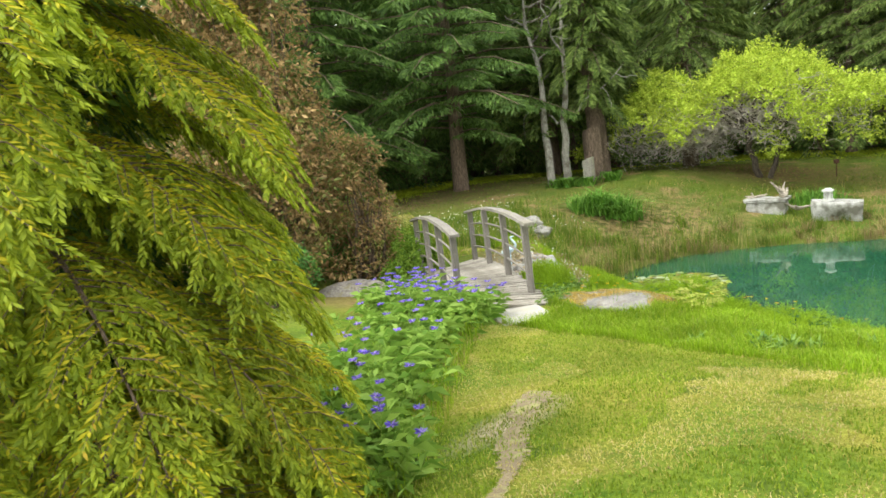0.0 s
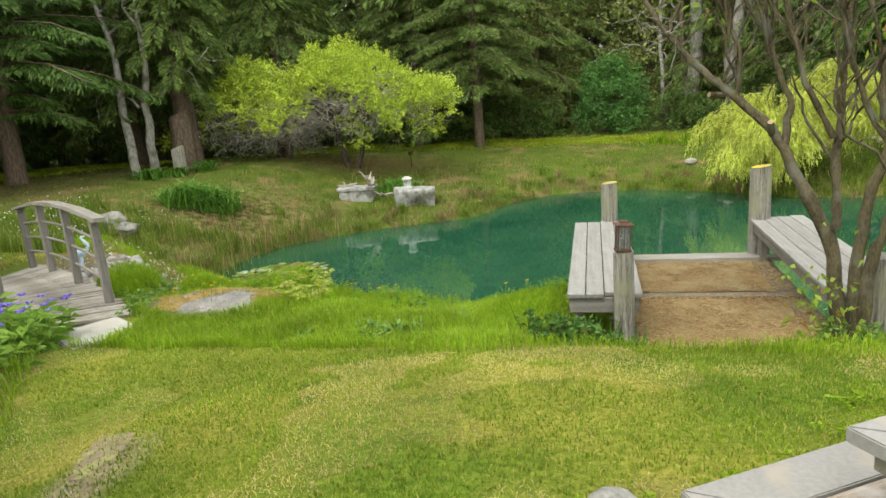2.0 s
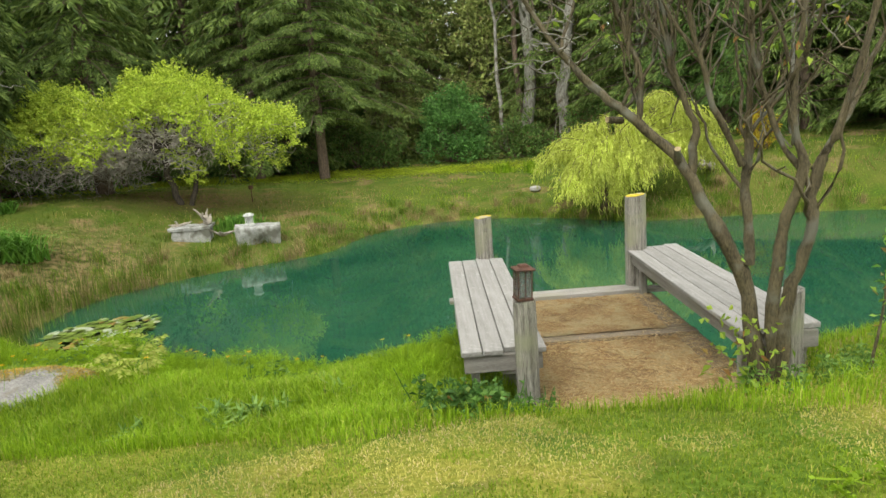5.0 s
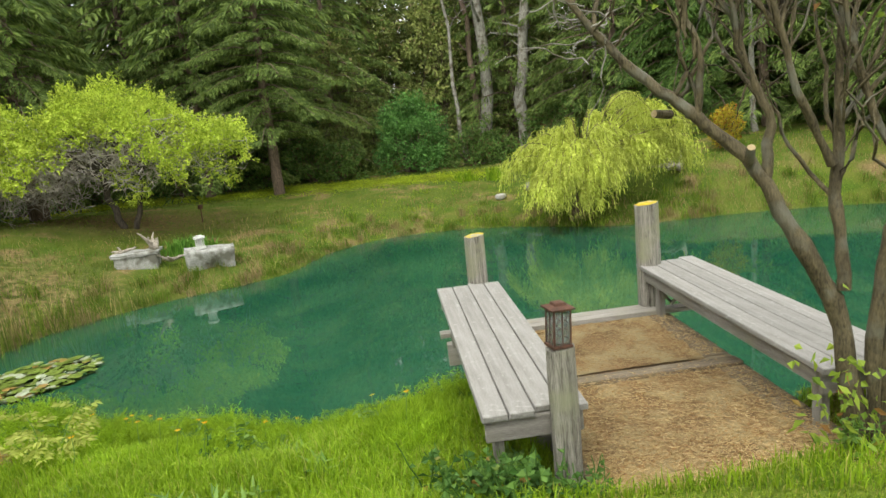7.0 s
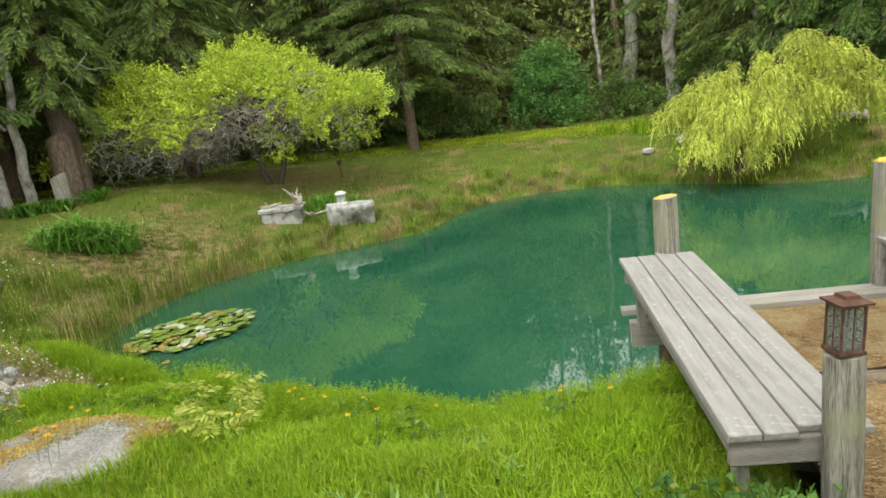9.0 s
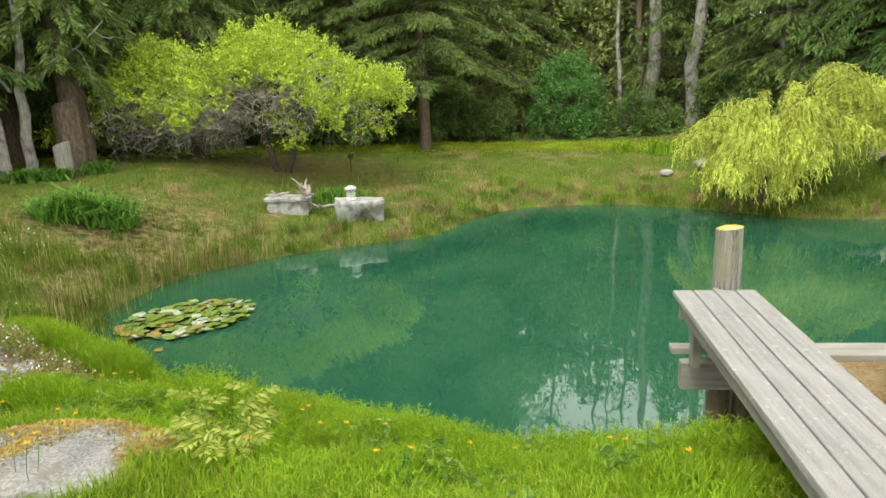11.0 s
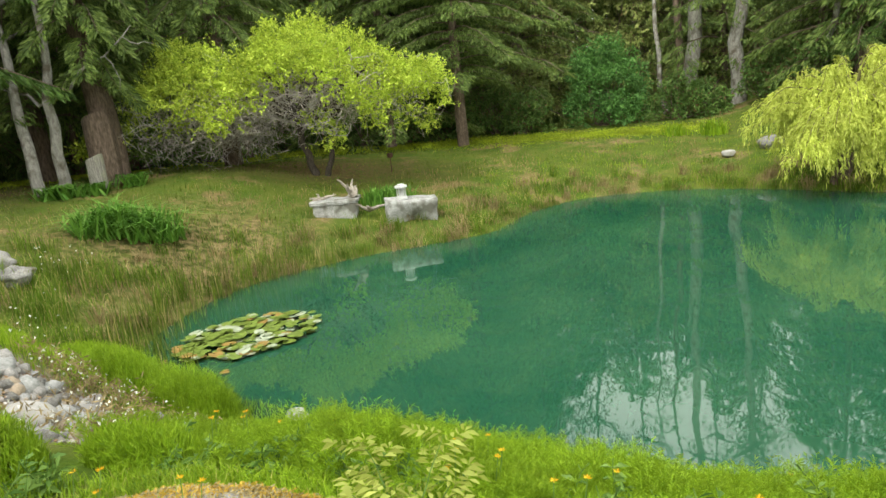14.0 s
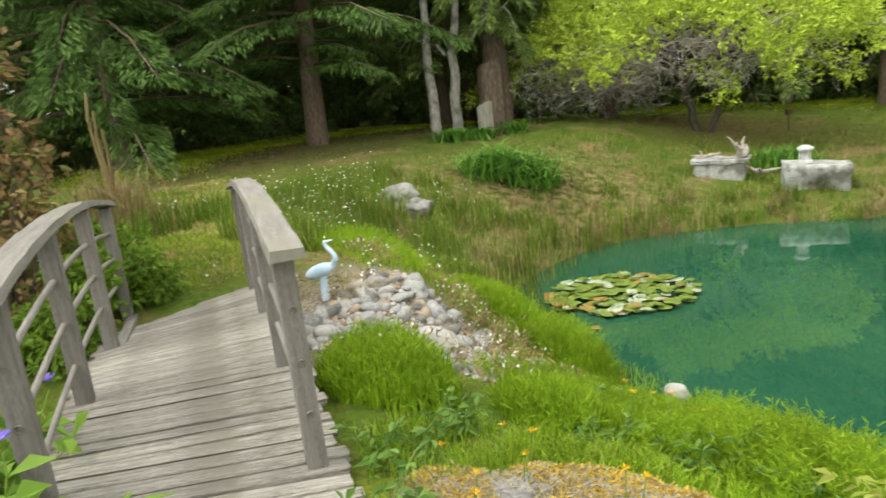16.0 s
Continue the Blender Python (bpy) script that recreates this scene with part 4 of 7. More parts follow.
def conifer(m, seed, h, r, clear, n_boughs, per, leaf_l, leaf_w, leaf_mat, bark, label, droop=0.35, trunk_r=0.2, group=""):
    """Trunk, and boughs in whorls that carry flat, hanging sprays."""
    r0 = np.random.default_rng(seed)
    t = thing("conifer_tree", m, label, "tree", group)
    tr = wander((0, 0, -0.3), (0.02 * h * r0.normal(), 0.02 * h * r0.normal(), h), 10, 0.01, r0)
    tv, tf = tubes([(tr, trunk_r * (1 - np.linspace(0, 0.95, 10)) + 0.01)], 12)
    raw("trunk", tv, tf, bark, t, soft=True)
    paths, at, way, sizes = [], [], [], []
    for i in range(n_boughs):
        u = clear + (1 - clear) * ((i + r0.uniform()) / n_boughs) ** 0.9
        a = i * 2.39996 + r0.normal(0, 0.2)
        L = r * (1 - u) ** 0.6 * r0.uniform(0.75, 1.15) + 0.15
        if u < clear + 0.08:
            L *= r0.uniform(0.5, 1.0)
        out = np.array([math.cos(a), math.sin(a), 0])
        s = np.linspace(0, 1, 7)[:, None]
        rise = r0.uniform(0.0, 0.25)
        line = np.array([0, 0, u * h]) + out * L * s + np.array([0, 0, 1.0]) * L * (rise * s - droop * s**2)
        paths.append((line[::2], np.linspace(0.035, 0.006, 7)[::2] * max(0.5, L / 3)))
        n = int(per * (0.35 + L / r) * (1.7 if u < 0.52 else 0.55))
        sizes.append(np.full(n, 1.0 if u < 0.52 else 1.7))
        q = r0.uniform(0.12, 1.0, n) ** 0.8
        base = np.array([np.interp(q, s[:, 0], line[:, k]) for k in range(3)]).T
        side = np.cross(out, [0, 0, 1.0])
        sg = r0.choice([-1, 1], n)[:, None]
        spread = (0.18 + 0.3 * (1 - q))[:, None] * L * 0.55
        off = side * sg * r0.uniform(0, 1, (n, 1)) * spread
        hang = r0.uniform(0, 1, (n, 1)) ** 2 * np.array([0, 0, -1.0]) * 0.22 * leaf_l * 3
        at.append(base + off + hang - np.array([0, 0, 0.25]) * np.abs(np.linalg.norm(off, axis=1))[:, None])
        way.append(out * r0.uniform(0.3, 1, (n, 1)) + side * sg * r0.uniform(0.2, 1, (n, 1)) + np.array([0, 0, -1.0]) * r0.uniform(0.1, 1.1, (n, 1)))
    bv, bf = tubes(paths, 3)
    raw("branchwork", bv, bf, bark, t)
    at, way, sizes = np.concatenate(at), np.concatenate(way), np.concatenate(sizes)
    v, f = leaves(at, way, r0.uniform(0.6, 1.3, len(at)) * leaf_l * sizes, r0.uniform(0.7, 1.3, len(at)) * leaf_w * sizes, 0.15, 0.12)
    raw("crown", v, f, leaf_mat, t)
    return t


FOREST = "forest behind the lawn"
kinds = [
    conifer(pose(-24, 24, gz(-24, 24)), 101, 14.5, 4.6, 0.04, 110, 104, 0.28, 0.06, M_DARKFIR, M_BARK, "tall dark green fir at the forest edge", 0.35, 0.24, FOREST),
    conifer(pose(-16, 32, gz(-16, 32)), 102, 13.0, 4.2, 0.04, 110, 100, 0.28, 0.06, M_DARKFIR, M_BARK, "tall dark green fir at the forest edge", 0.45, 0.2, FOREST),
    conifer(pose(-6, 34, gz(-6, 34)), 103, 12.0, 4.2, 0.04, 100, 104, 0.28, 0.062, M_CEDAR, M_BARK, "green drooping cedar at the forest edge", 0.6, 0.2, FOREST),
    conifer(pose(3, 36, gz(3, 36)), 104, 14.5, 4.2, 0.06, 110, 100, 0.28, 0.056, M_SPRUCE, M_BARK, "tall grey-green spruce at the forest edge", 0.3, 0.22, FOREST),
]
r_f = np.random.default_rng(55)
spots = []
for ring, (rad, count) in enumerate(((29.5, 24), (33.0, 30), (38.0, 28))):
    for k in range(count):
        a = -1.25 + 3.35 * (k + r_f.uniform(-0.3, 0.3)) / count
        rr = rad + r_f.uniform(-1.5, 1.5)
        spots.append((-1.5 - rr * math.sin(a) * (0.84 if a > 0 else 0.9), 3.5 + rr * math.cos(a) * 0.98, ring))
for k, (x, y, ring) in enumerate(spots):
    if y < 26.5 and -17 < x < 12 and y > -2:
        continue
    if math.hypot(x - 1, y - 29) < 4:
        continue
    pick = kinds[int(r_f.integers(0, 4)) if x > -12 else int(r_f.choice([0, 1, 0, 2]))]
    sc = r_f.uniform(0.8, 1.15) if x < -8 else r_f.uniform(0.72, 1.0)
    ob = copy_thing(pick, pose(x, y, gz(x, y), 0, 0, r_f.uniform(0, 360)))
    ob.scale = (sc * r_f.uniform(0.9, 1.15),) * 2 + (sc,)
for k in range(12):
    a = 2.4 + 2.9 * k / 11
    x, y = -1 - 38 * math.sin(a), 0 + 36 * math.cos(a)
    copy_thing(kinds[k % 4], pose(x, y, gz(x, y), 0, 0, 50 * k))

# the near trees of the forest edge
conifer(pose(-18.25, 13.05, gz(-18.25, 13.05)), 201, 13.0, 6.0, 0.17, 130, 322, 0.22, 0.048, M_CEDAR, M_BARK, "broad fir with sweeping green boughs over bare ground", 0.3, 0.34)
conifer(pose(-20.5, 8.2, gz(-20.5, 8.2)), 202, 12.0, 5.2, 0.1, 110, 280, 0.22, 0.048, M_CEDAR, M_BARK, "green fir with layered hanging boughs", 0.4, 0.26)
conifer(pose(-13.9, 16.35, gz(-13.9, 16.35)), 203, 12.0, 2.3, 0.24, 110, 251, 0.22, 0.048, M_DARKFIR, M_BARK, "dark cedar growing over a broad fluted stump", 0.7, 0.42)
conifer(pose(-17.2, 18.0, gz(-17.2, 18.0)), 204, 13.5, 4.4, 0.14, 120, 266, 0.22, 0.048, M_DARKFIR, M_BARK, "dark fir standing behind two pale trunks", 0.5, 0.3)
conifer(pose(-12.6, 21.3, gz(-12.6, 21.3)), 205, 12.5, 3.8, 0.24, 110, 237, 0.22, 0.048, M_DARKFIR, M_BARK, "dark fir with a straight brown trunk", 0.45, 0.33)
conifer(pose(-4.92, 26.0, gz(-4.92, 26.0)), 206, 13.5, 4.4, 0.19, 150, 250, 0.2, 0.042, M_DARKFIR, M_BARK, "dark green spruce standing alone on the lawn", 0.34, 0.24)
conifer(pose(-8.2, 27.5, gz(-8.2, 27.5)), 207, 12.5, 4.0, 0.12, 100, 251, 0.22, 0.048, M_DARKFIR, M_BARK, "dark fir behind the lime-green tree", 0.45, 0.25)
conifer(pose(12.5, 24.0, gz(12.5, 24.0)), 208, 11.5, 4.2, 0.08, 110, 251, 0.22, 0.048, M_CEDAR, M_BARK, "green cedar on the far bank slope", 0.6, 0.25)
conifer(pose(17.5, 18.0, gz(17.5, 18.0)), 209, 11.5, 4.2, 0.06, 110, 251, 0.22, 0.048, M_DARKFIR, M_BARK, "dark fir above the grassy slope", 0.5, 0.25)


for k, (x, y) in enumerate(((10.5, 27.0), (14.5, 21.5), (18.5, 22.5), (21.5, 17.5), (16.0, 26.0), (20.5, 12.5))):
    copy_thing(kinds[k % 3], pose(x, y, gz(x, y), 0, 0, 70 * k))


def pole_tree(x, y, h, r, lean, seed, label, twigs=14, mat=None, bend=0.0):
    """A bare pale trunk with a few forked bare limbs."""
    r0 = np.random.default_rng(seed)
    t = thing("bare_tree", pose(x, y, gz(x, y)), label, "tree", "pale bare trunks")
    line = wander((0, 0, -0.3), (lean[0], lean[1], h), 12, 0.03, r0, 0)
    tv, tf = tubes([(line, r * (1 - 0.75 * np.linspace(0, 1, 12)))], 10)
    raw("trunk", tv, tf, mat or M_PALE, t, soft=True)
    paths = []
    for k in range(twigs):
        i = int(r0.integers(4, 12))
        a = r0.uniform(0, 6.28)
        L = r0.uniform(0.8, 2.4)
        end = line[i] + np.array([math.cos(a) * L, math.sin(a) * L, L * r0.uniform(0.1, 0.9)])
        limb = wander(line[i], end, 7, 0.12, r0)
        paths.append((limb, np.linspace(r * 0.3, 0.012, 7)))
        for j in range(3):
            e2 = limb[3 + j] + r0.normal(0, 0.5, 3) + [0, 0, 0.2]
            paths.append((wander(limb[3 + j], e2, 5, 0.15, r0), np.linspace(0.018, 0.006, 5)))
    if paths:
        bv, bf = tubes(paths, 5)
        raw("branchwork", bv, bf, mat or M_PALE, t)
    return t


pole_tree(-14.75, 14.45, 7.5, 0.17, (-1.2, 0.9), 11, "pale grey leaning birch trunk at the lawn edge", 8)
pole_tree(-14.5, 14.85, 7.0, 0.17, (0.25, 0.4), 12, "pale grey upright birch trunk at the lawn edge", 6)
pole_tree(5.2, 31.2, 19, 0.36, (0.2, 0.3), 13, "tall pale bare trunk before the forest", 16)
pole_tree(4.1, 31.0, 15, 0.12, (-0.6, 0.3), 14, "slim pale bare trunk before the forest", 8)
pole_tree(6.9, 30.0, 15, 0.34, (1.0, 0.2), 15, "forked pale bare tree before the forest", 22)
pole_tree(4.75, 32.0, 16, 0.2, (0.0, 0.3), 16, "slim tan bare trunk before the forest", 6, M_BARK)
pole_tree(9.5, 27.5, 9, 0.15, (0.8, 0.2), 18, "grey bare tree before the forest", 22)
pole_tree(13.5, 20.5, 8, 0.13, (-0.4, 0.2), 19, "grey bare tree on the slope", 20)


def tall_tree(x, y, h, seed, label):
    """A tall, thin-crowned broadleaf: forked trunk, rising limbs, and sparse leaf tufts with sky between them."""
    r0 = np.random.default_rng(seed)
    t = thing("tall_tree", pose(x, y, gz(x, y)), label, "tree", "tall trees behind the forest edge")
    line = wander((0, 0, -0.3), (0.6 * r0.normal(), 0.6 * r0.normal(), h), 14, 0.03, r0)
    raw("trunk", *tubes([(line, 0.26 * (1 - 0.9 * np.linspace(0, 1, 14)))], 9), M_PALE, t, soft=True)
    paths, at, way = [], [], []
    for k in range(30):
        i = int(r0.integers(4, 14))
        a, L = r0.uniform(0, 6.28), r0.uniform(1.6, 3.6) * (1.15 - 0.045 * i)
        limb = wander(line[i], line[i] + [math.cos(a) * L, math.sin(a) * L, L * r0.uniform(0.35, 1.0)], 8, 0.1, r0)
        paths.append((limb, np.linspace(0.07, 0.015, 8)))
        for j in range(6):
            b = limb[2 + j]
            e = b + r0.normal(0, 0.75, 3) + [0, 0, 0.35]
            paths.append((wander(b, e, 5, 0.15, r0), np.linspace(0.02, 0.006, 5)))
            n = int(r0.integers(4, 34))
            at.append(e + r0.normal(0, 0.3, (n, 3)))
            way.append(r0.normal(0, 1, (n, 3)))
    raw("branchwork", *tubes(paths, 4), M_PALE, t)
    at, way = np.concatenate(at), np.concatenate(way)
    raw("crown", *leaves(at, way, r0.uniform(0.12, 0.24, len(at)), 0.1, 0.2, 0.1), M_TALL, t)
    return t


M_TALL = leafy("woodland_leaves", (0.06, 0.1, 0.022), (0.17, 0.23, 0.05), None, 0.1, 0.35)
tall = [tall_tree(3.5, 38.5, 21.0, 301, "tall thin-crowned broadleaf behind the forest edge"), tall_tree(9.5, 37.0, 20.0, 302, "tall thin-crowned broadleaf behind the forest edge")]
for k, (x, y, q) in enumerate(((7.2, 36.0, 0.9), (13.5, 34.5, 0.95), (17.5, 33.5, 0.9), (22.5, 28.5, 0.85), (12.0, 40.0, 1.0), (1.0, 38.0, 1.05), (-2.0, 38.0, 1.1))):
    copy_thing(tall[k % 2], pose(x, y, gz(x, y), 0, 0, 61 * k)).scale = (q, q, q)
high = conifer(pose(-5.0, 37.5, gz(-5.0, 37.5)), 305, 24.0, 4.4, 0.16, 150, 70, 0.46, 0.11, M_DARKFIR, M_BARK, "very tall dark fir deep in the forest", 0.4, 0.34, FOREST)
for k, (x, y, q) in enumerate(((-9.0, 36.0, 1.0), (-12.5, 38.5, 1.08), (-16.0, 35.0, 0.96), (-19.5, 36.0, 1.05), (-22.5, 31.5, 1.0), (-26.0, 29.0, 1.05), (-27.0, 23.5, 1.0), (-29.5, 18.5, 1.0), (-29.0, 12.5, 1.02), (-7.0, 41.0, 1.1), (-3.0, 41.5, 0.98), (-30.0, 6.0, 1.0), (-28.5, 0.0, 1.0), (-24.0, 35.5, 1.1))):
    copy_thing(high, pose(x, y, gz(x, y), 0, 0, 47 * k)).scale = (q * 1.1, q * 1.1, q)

stump = thing("tree_stump", pose(-13.45, 14.95, gz(-13.45, 14.95)), "short weathered grey stump at the lawn edge", "stump")
part("shaft", log_bm(0.21, 0.9, 31, 0.08), M_LOG, stump)
stump2 = thing("tree_stump", pose(-13.85, 16.0, gz(-13.85, 16.0)), "broad reddish-brown fluted cedar stump", "stump")
part("shaft", log_bm(0.4, 1.9, 33, 0.1, 26), M_BARK, stump2)


def clump_cloud(centres, radii, n_each, leaf_l, leaf_w, seed, flat=0.7, down=0.1):
    """Leaves in clumps, denser near each clump's skin and pointing outwards."""
    r0 = np.random.default_rng(seed)
    at, way = [], []
    for c, r, n in zip(centres, radii, n_each):
        u = r0.normal(size=(n, 3))
        u /= np.linalg.norm(u, axis=1)[:, None]
        q = u * (r0.uniform(0.15, 1, (n, 1)) ** 0.5) * r * [1, 1, flat]
        at.append(c + q)
        way.append(u + r0.normal(0, 0.6, (n, 3)) - [0, 0, down])
    at, way = np.concatenate(at), np.concatenate(way)
    return leaves(at, way, r0.uniform(0.6, 1.3, len(at)) * leaf_l, r0.uniform(0.7, 1.2, len(at)) * leaf_w, 0.2, 0.1)


def lime_tree():
    """Umbrella crown over a double stem, with a tangle of bare grey twigs below it."""
    r0 = np.random.default_rng(21)
    x, y = -8.95, 18.95
    z = gz(x, y)
    t = thing("lime_green_tree", pose(x, y, z), "broad umbrella-shaped tree with fresh lime-green leaves", "tree")
    paths, tips = [], []
    stems = [((0, 0, -0.2), (-0.35, 0, 1.7), 0.13), ((0.35, 0.05, -0.2), (0.75, 0.1, 1.6), 0.1)]
    for p0, p1, r in stems:
        s = wander(p0, p1, 7, 0.08, r0)
        paths.append((s, np.linspace(r, r * 0.7, 7)))
        for k in range(11):
            a = r0.uniform(0, 6.28)
            L = r0.uniform(1.6, 4.2)
            e = s[-1] + np.array([math.cos(a) * L, math.sin(a) * L * 0.7, r0.uniform(0.6, 2.0)])
            limb = wander(s[-1], e, 9, 0.14, r0, 0.5)
            paths.append((limb, np.linspace(r * 0.55, 0.015, 9)))
            tips.append(limb[4:])
    raw("trunk", *tubes(paths, 7), M_DARKBARK, t, soft=True)
    tips = np.concatenate(tips)
    twigs = []
    for k in range(520):
        p = tips[int(r0.integers(0, len(tips)))] * [1, 1, 0.9]
        e = p + r0.normal(0, 0.45, 3) + [0, 0, -0.15 if k % 3 else 0.3]
        twigs.append((wander(p, e, 7, 0.4, r0), np.linspace(0.013, 0.004, 7)))
    # the dead skirt: thick on the west side and along the rim, thin elsewhere
    for k in range(1050):
        a = r0.uniform(2.3, 3.95) if k < 620 else r0.uniform(0, 6.28)
        rr = r0.uniform(1.0, 5.6) if k < 620 else r0.uniform(0.6, 4.3)
        p = np.array([math.cos(a) * rr - 0.1, math.sin(a) * rr * 0.62 - 0.3, r0.uniform(1.35, 2.6) - (0.3 if k < 620 else 0.0)])
        twigs.append((wander(p, p + r0.normal(0, 0.42, 3) + [-0.1, 0, 0.05], 7, 0.45, r0), np.linspace(0.013, 0.004, 7)))
    raw("twig_tangle", *tubes(twigs, 3), M_TWIG, t, "tangle of bare grey twigs")

    def dome(cx, cy):
        q = math.hypot((cx + 0.55) / 4.9, cy / 2.9)
        lobes = 0.42 * math.sin(cx * 1.45 + 0.9) + 0.3 * math.sin(cy * 2.3 + cx * 1.2) + 0.16 * math.sin(cx * 4.1 + cy * 3.0)
        return q, 3.85 - 1.35 * q**3.2 + lobes

    at, way, size = [], [], []

    def spray(p, d, length, n, leaf):
        """A leafy shoot: leaves on all sides along a curving twig."""
        k = r0.uniform(0, 1, (n, 1)) ** 0.8
        d = d / (np.linalg.norm(d) + 1e-9)
        at.append(p + d * length * k + r0.normal(0, 0.035, (n, 3)))
        way.append(d * 0.7 + r0.normal(0, 0.75, (n, 3)) + [0, 0, 0.25])
        size.append(np.full(n, leaf) * r0.uniform(0.7, 1.25, n))

    for k in range(5200):
        a, q = r0.uniform(0, 6.28), math.sqrt(r0.uniform(0, 1))
        cx, cy = 4.9 * q * math.cos(a) - 0.55, 2.9 * q * math.sin(a)
        _, top = dome(cx, cy)
        depth = r0.uniform(0, 1) ** 2.0 * (1.25 - 0.65 * q)
        # tiers of foliage with open, twiggy seams between them
        if math.sin(cx * 2.2 + 1.1 * math.sin(cy * 2) + top * 1.3) * math.sin(cy * 2.6 + depth * 3.4 + cx) > 0.38:
            continue
        p = np.array([cx, cy - 0.3, top - depth])
        d = np.array([0.5 * math.cos(a), 0.5 * math.sin(a), 0.75 - 0.5 * q]) + r0.normal(0, 0.35, 3)
        spray(p, d, r0.uniform(0.18, 0.42), 13, 0.1)
    for k in range(230):
        a, q = r0.uniform(0, 6.28), math.sqrt(r0.uniform(0, 1)) * 0.93
        cx, cy = 4.9 * q * math.cos(a) - 0.55, 2.9 * q * math.sin(a)
        spray(np.array([cx, cy - 0.3, dome(cx, cy)[1] - 0.05]), np.array([0.25 * math.cos(a), 0.1, 1.0]) + r0.normal(0, 0.15, 3), r0.uniform(0.3, 0.62), 16, 0.085)
    # low hanging tufts: the long western limb, the fork and the eastern rim
    for cx, cy, cz, r in ((-5.6, -2.4, 1.62, 0.28), (-5.2, -2.4, 1.7, 0.3), (-4.8, -2.3, 1.85, 0.28), (-5.9, -2.4, 1.5, 0.2), (-4.4, -2.0, 2.1, 0.3), (4.1, -1.0, 2.0, 0.34), (3.3, -1.2, 1.6, 0.3), (3.8, -1.0, 1.35, 0.24), (0.95, -1.2, 1.45, 0.36), (0.75, -1.2, 1.85, 0.4), (1.15, -1.2, 1.05, 0.28), (2.5, -1.2, 2.1, 0.34), (3.0, -1.3, 2.4, 0.3), (-2.6, -1.6, 2.2, 0.36), (-3.5, -1.6, 1.9, 0.3)):
        for k in range(26):
            d = r0.normal(0, 1, 3)
            spray(np.array([cx, cy, cz]) + d * r * 0.45, d * [1, 1, 0.6] + [0, 0, 0.25], r0.uniform(0.14, 0.3), 11, 0.09)
    west = wander((-0.3, 0, 1.6), (-5.7, -2.4, 1.55), 12, 0.08, r0, 0.35)
    raw("limb", *tubes([(west, np.linspace(0.05, 0.012, 12))], 6), M_TWIG, t, "long low grey limb")
    at, way, size = np.concatenate(at), np.concatenate(way), np.concatenate(size)
    raw("crown", *leaves(at, way, size, size * 0.5, 0.2, 0.12), M_LIME, t)
    return t


M_TWIG = grainy("grey_twig_bark", (0.23, 0.2, 0.175), (0.44, 0.4, 0.36), 6, 0.9, 0.2, 40)
lime_tree()


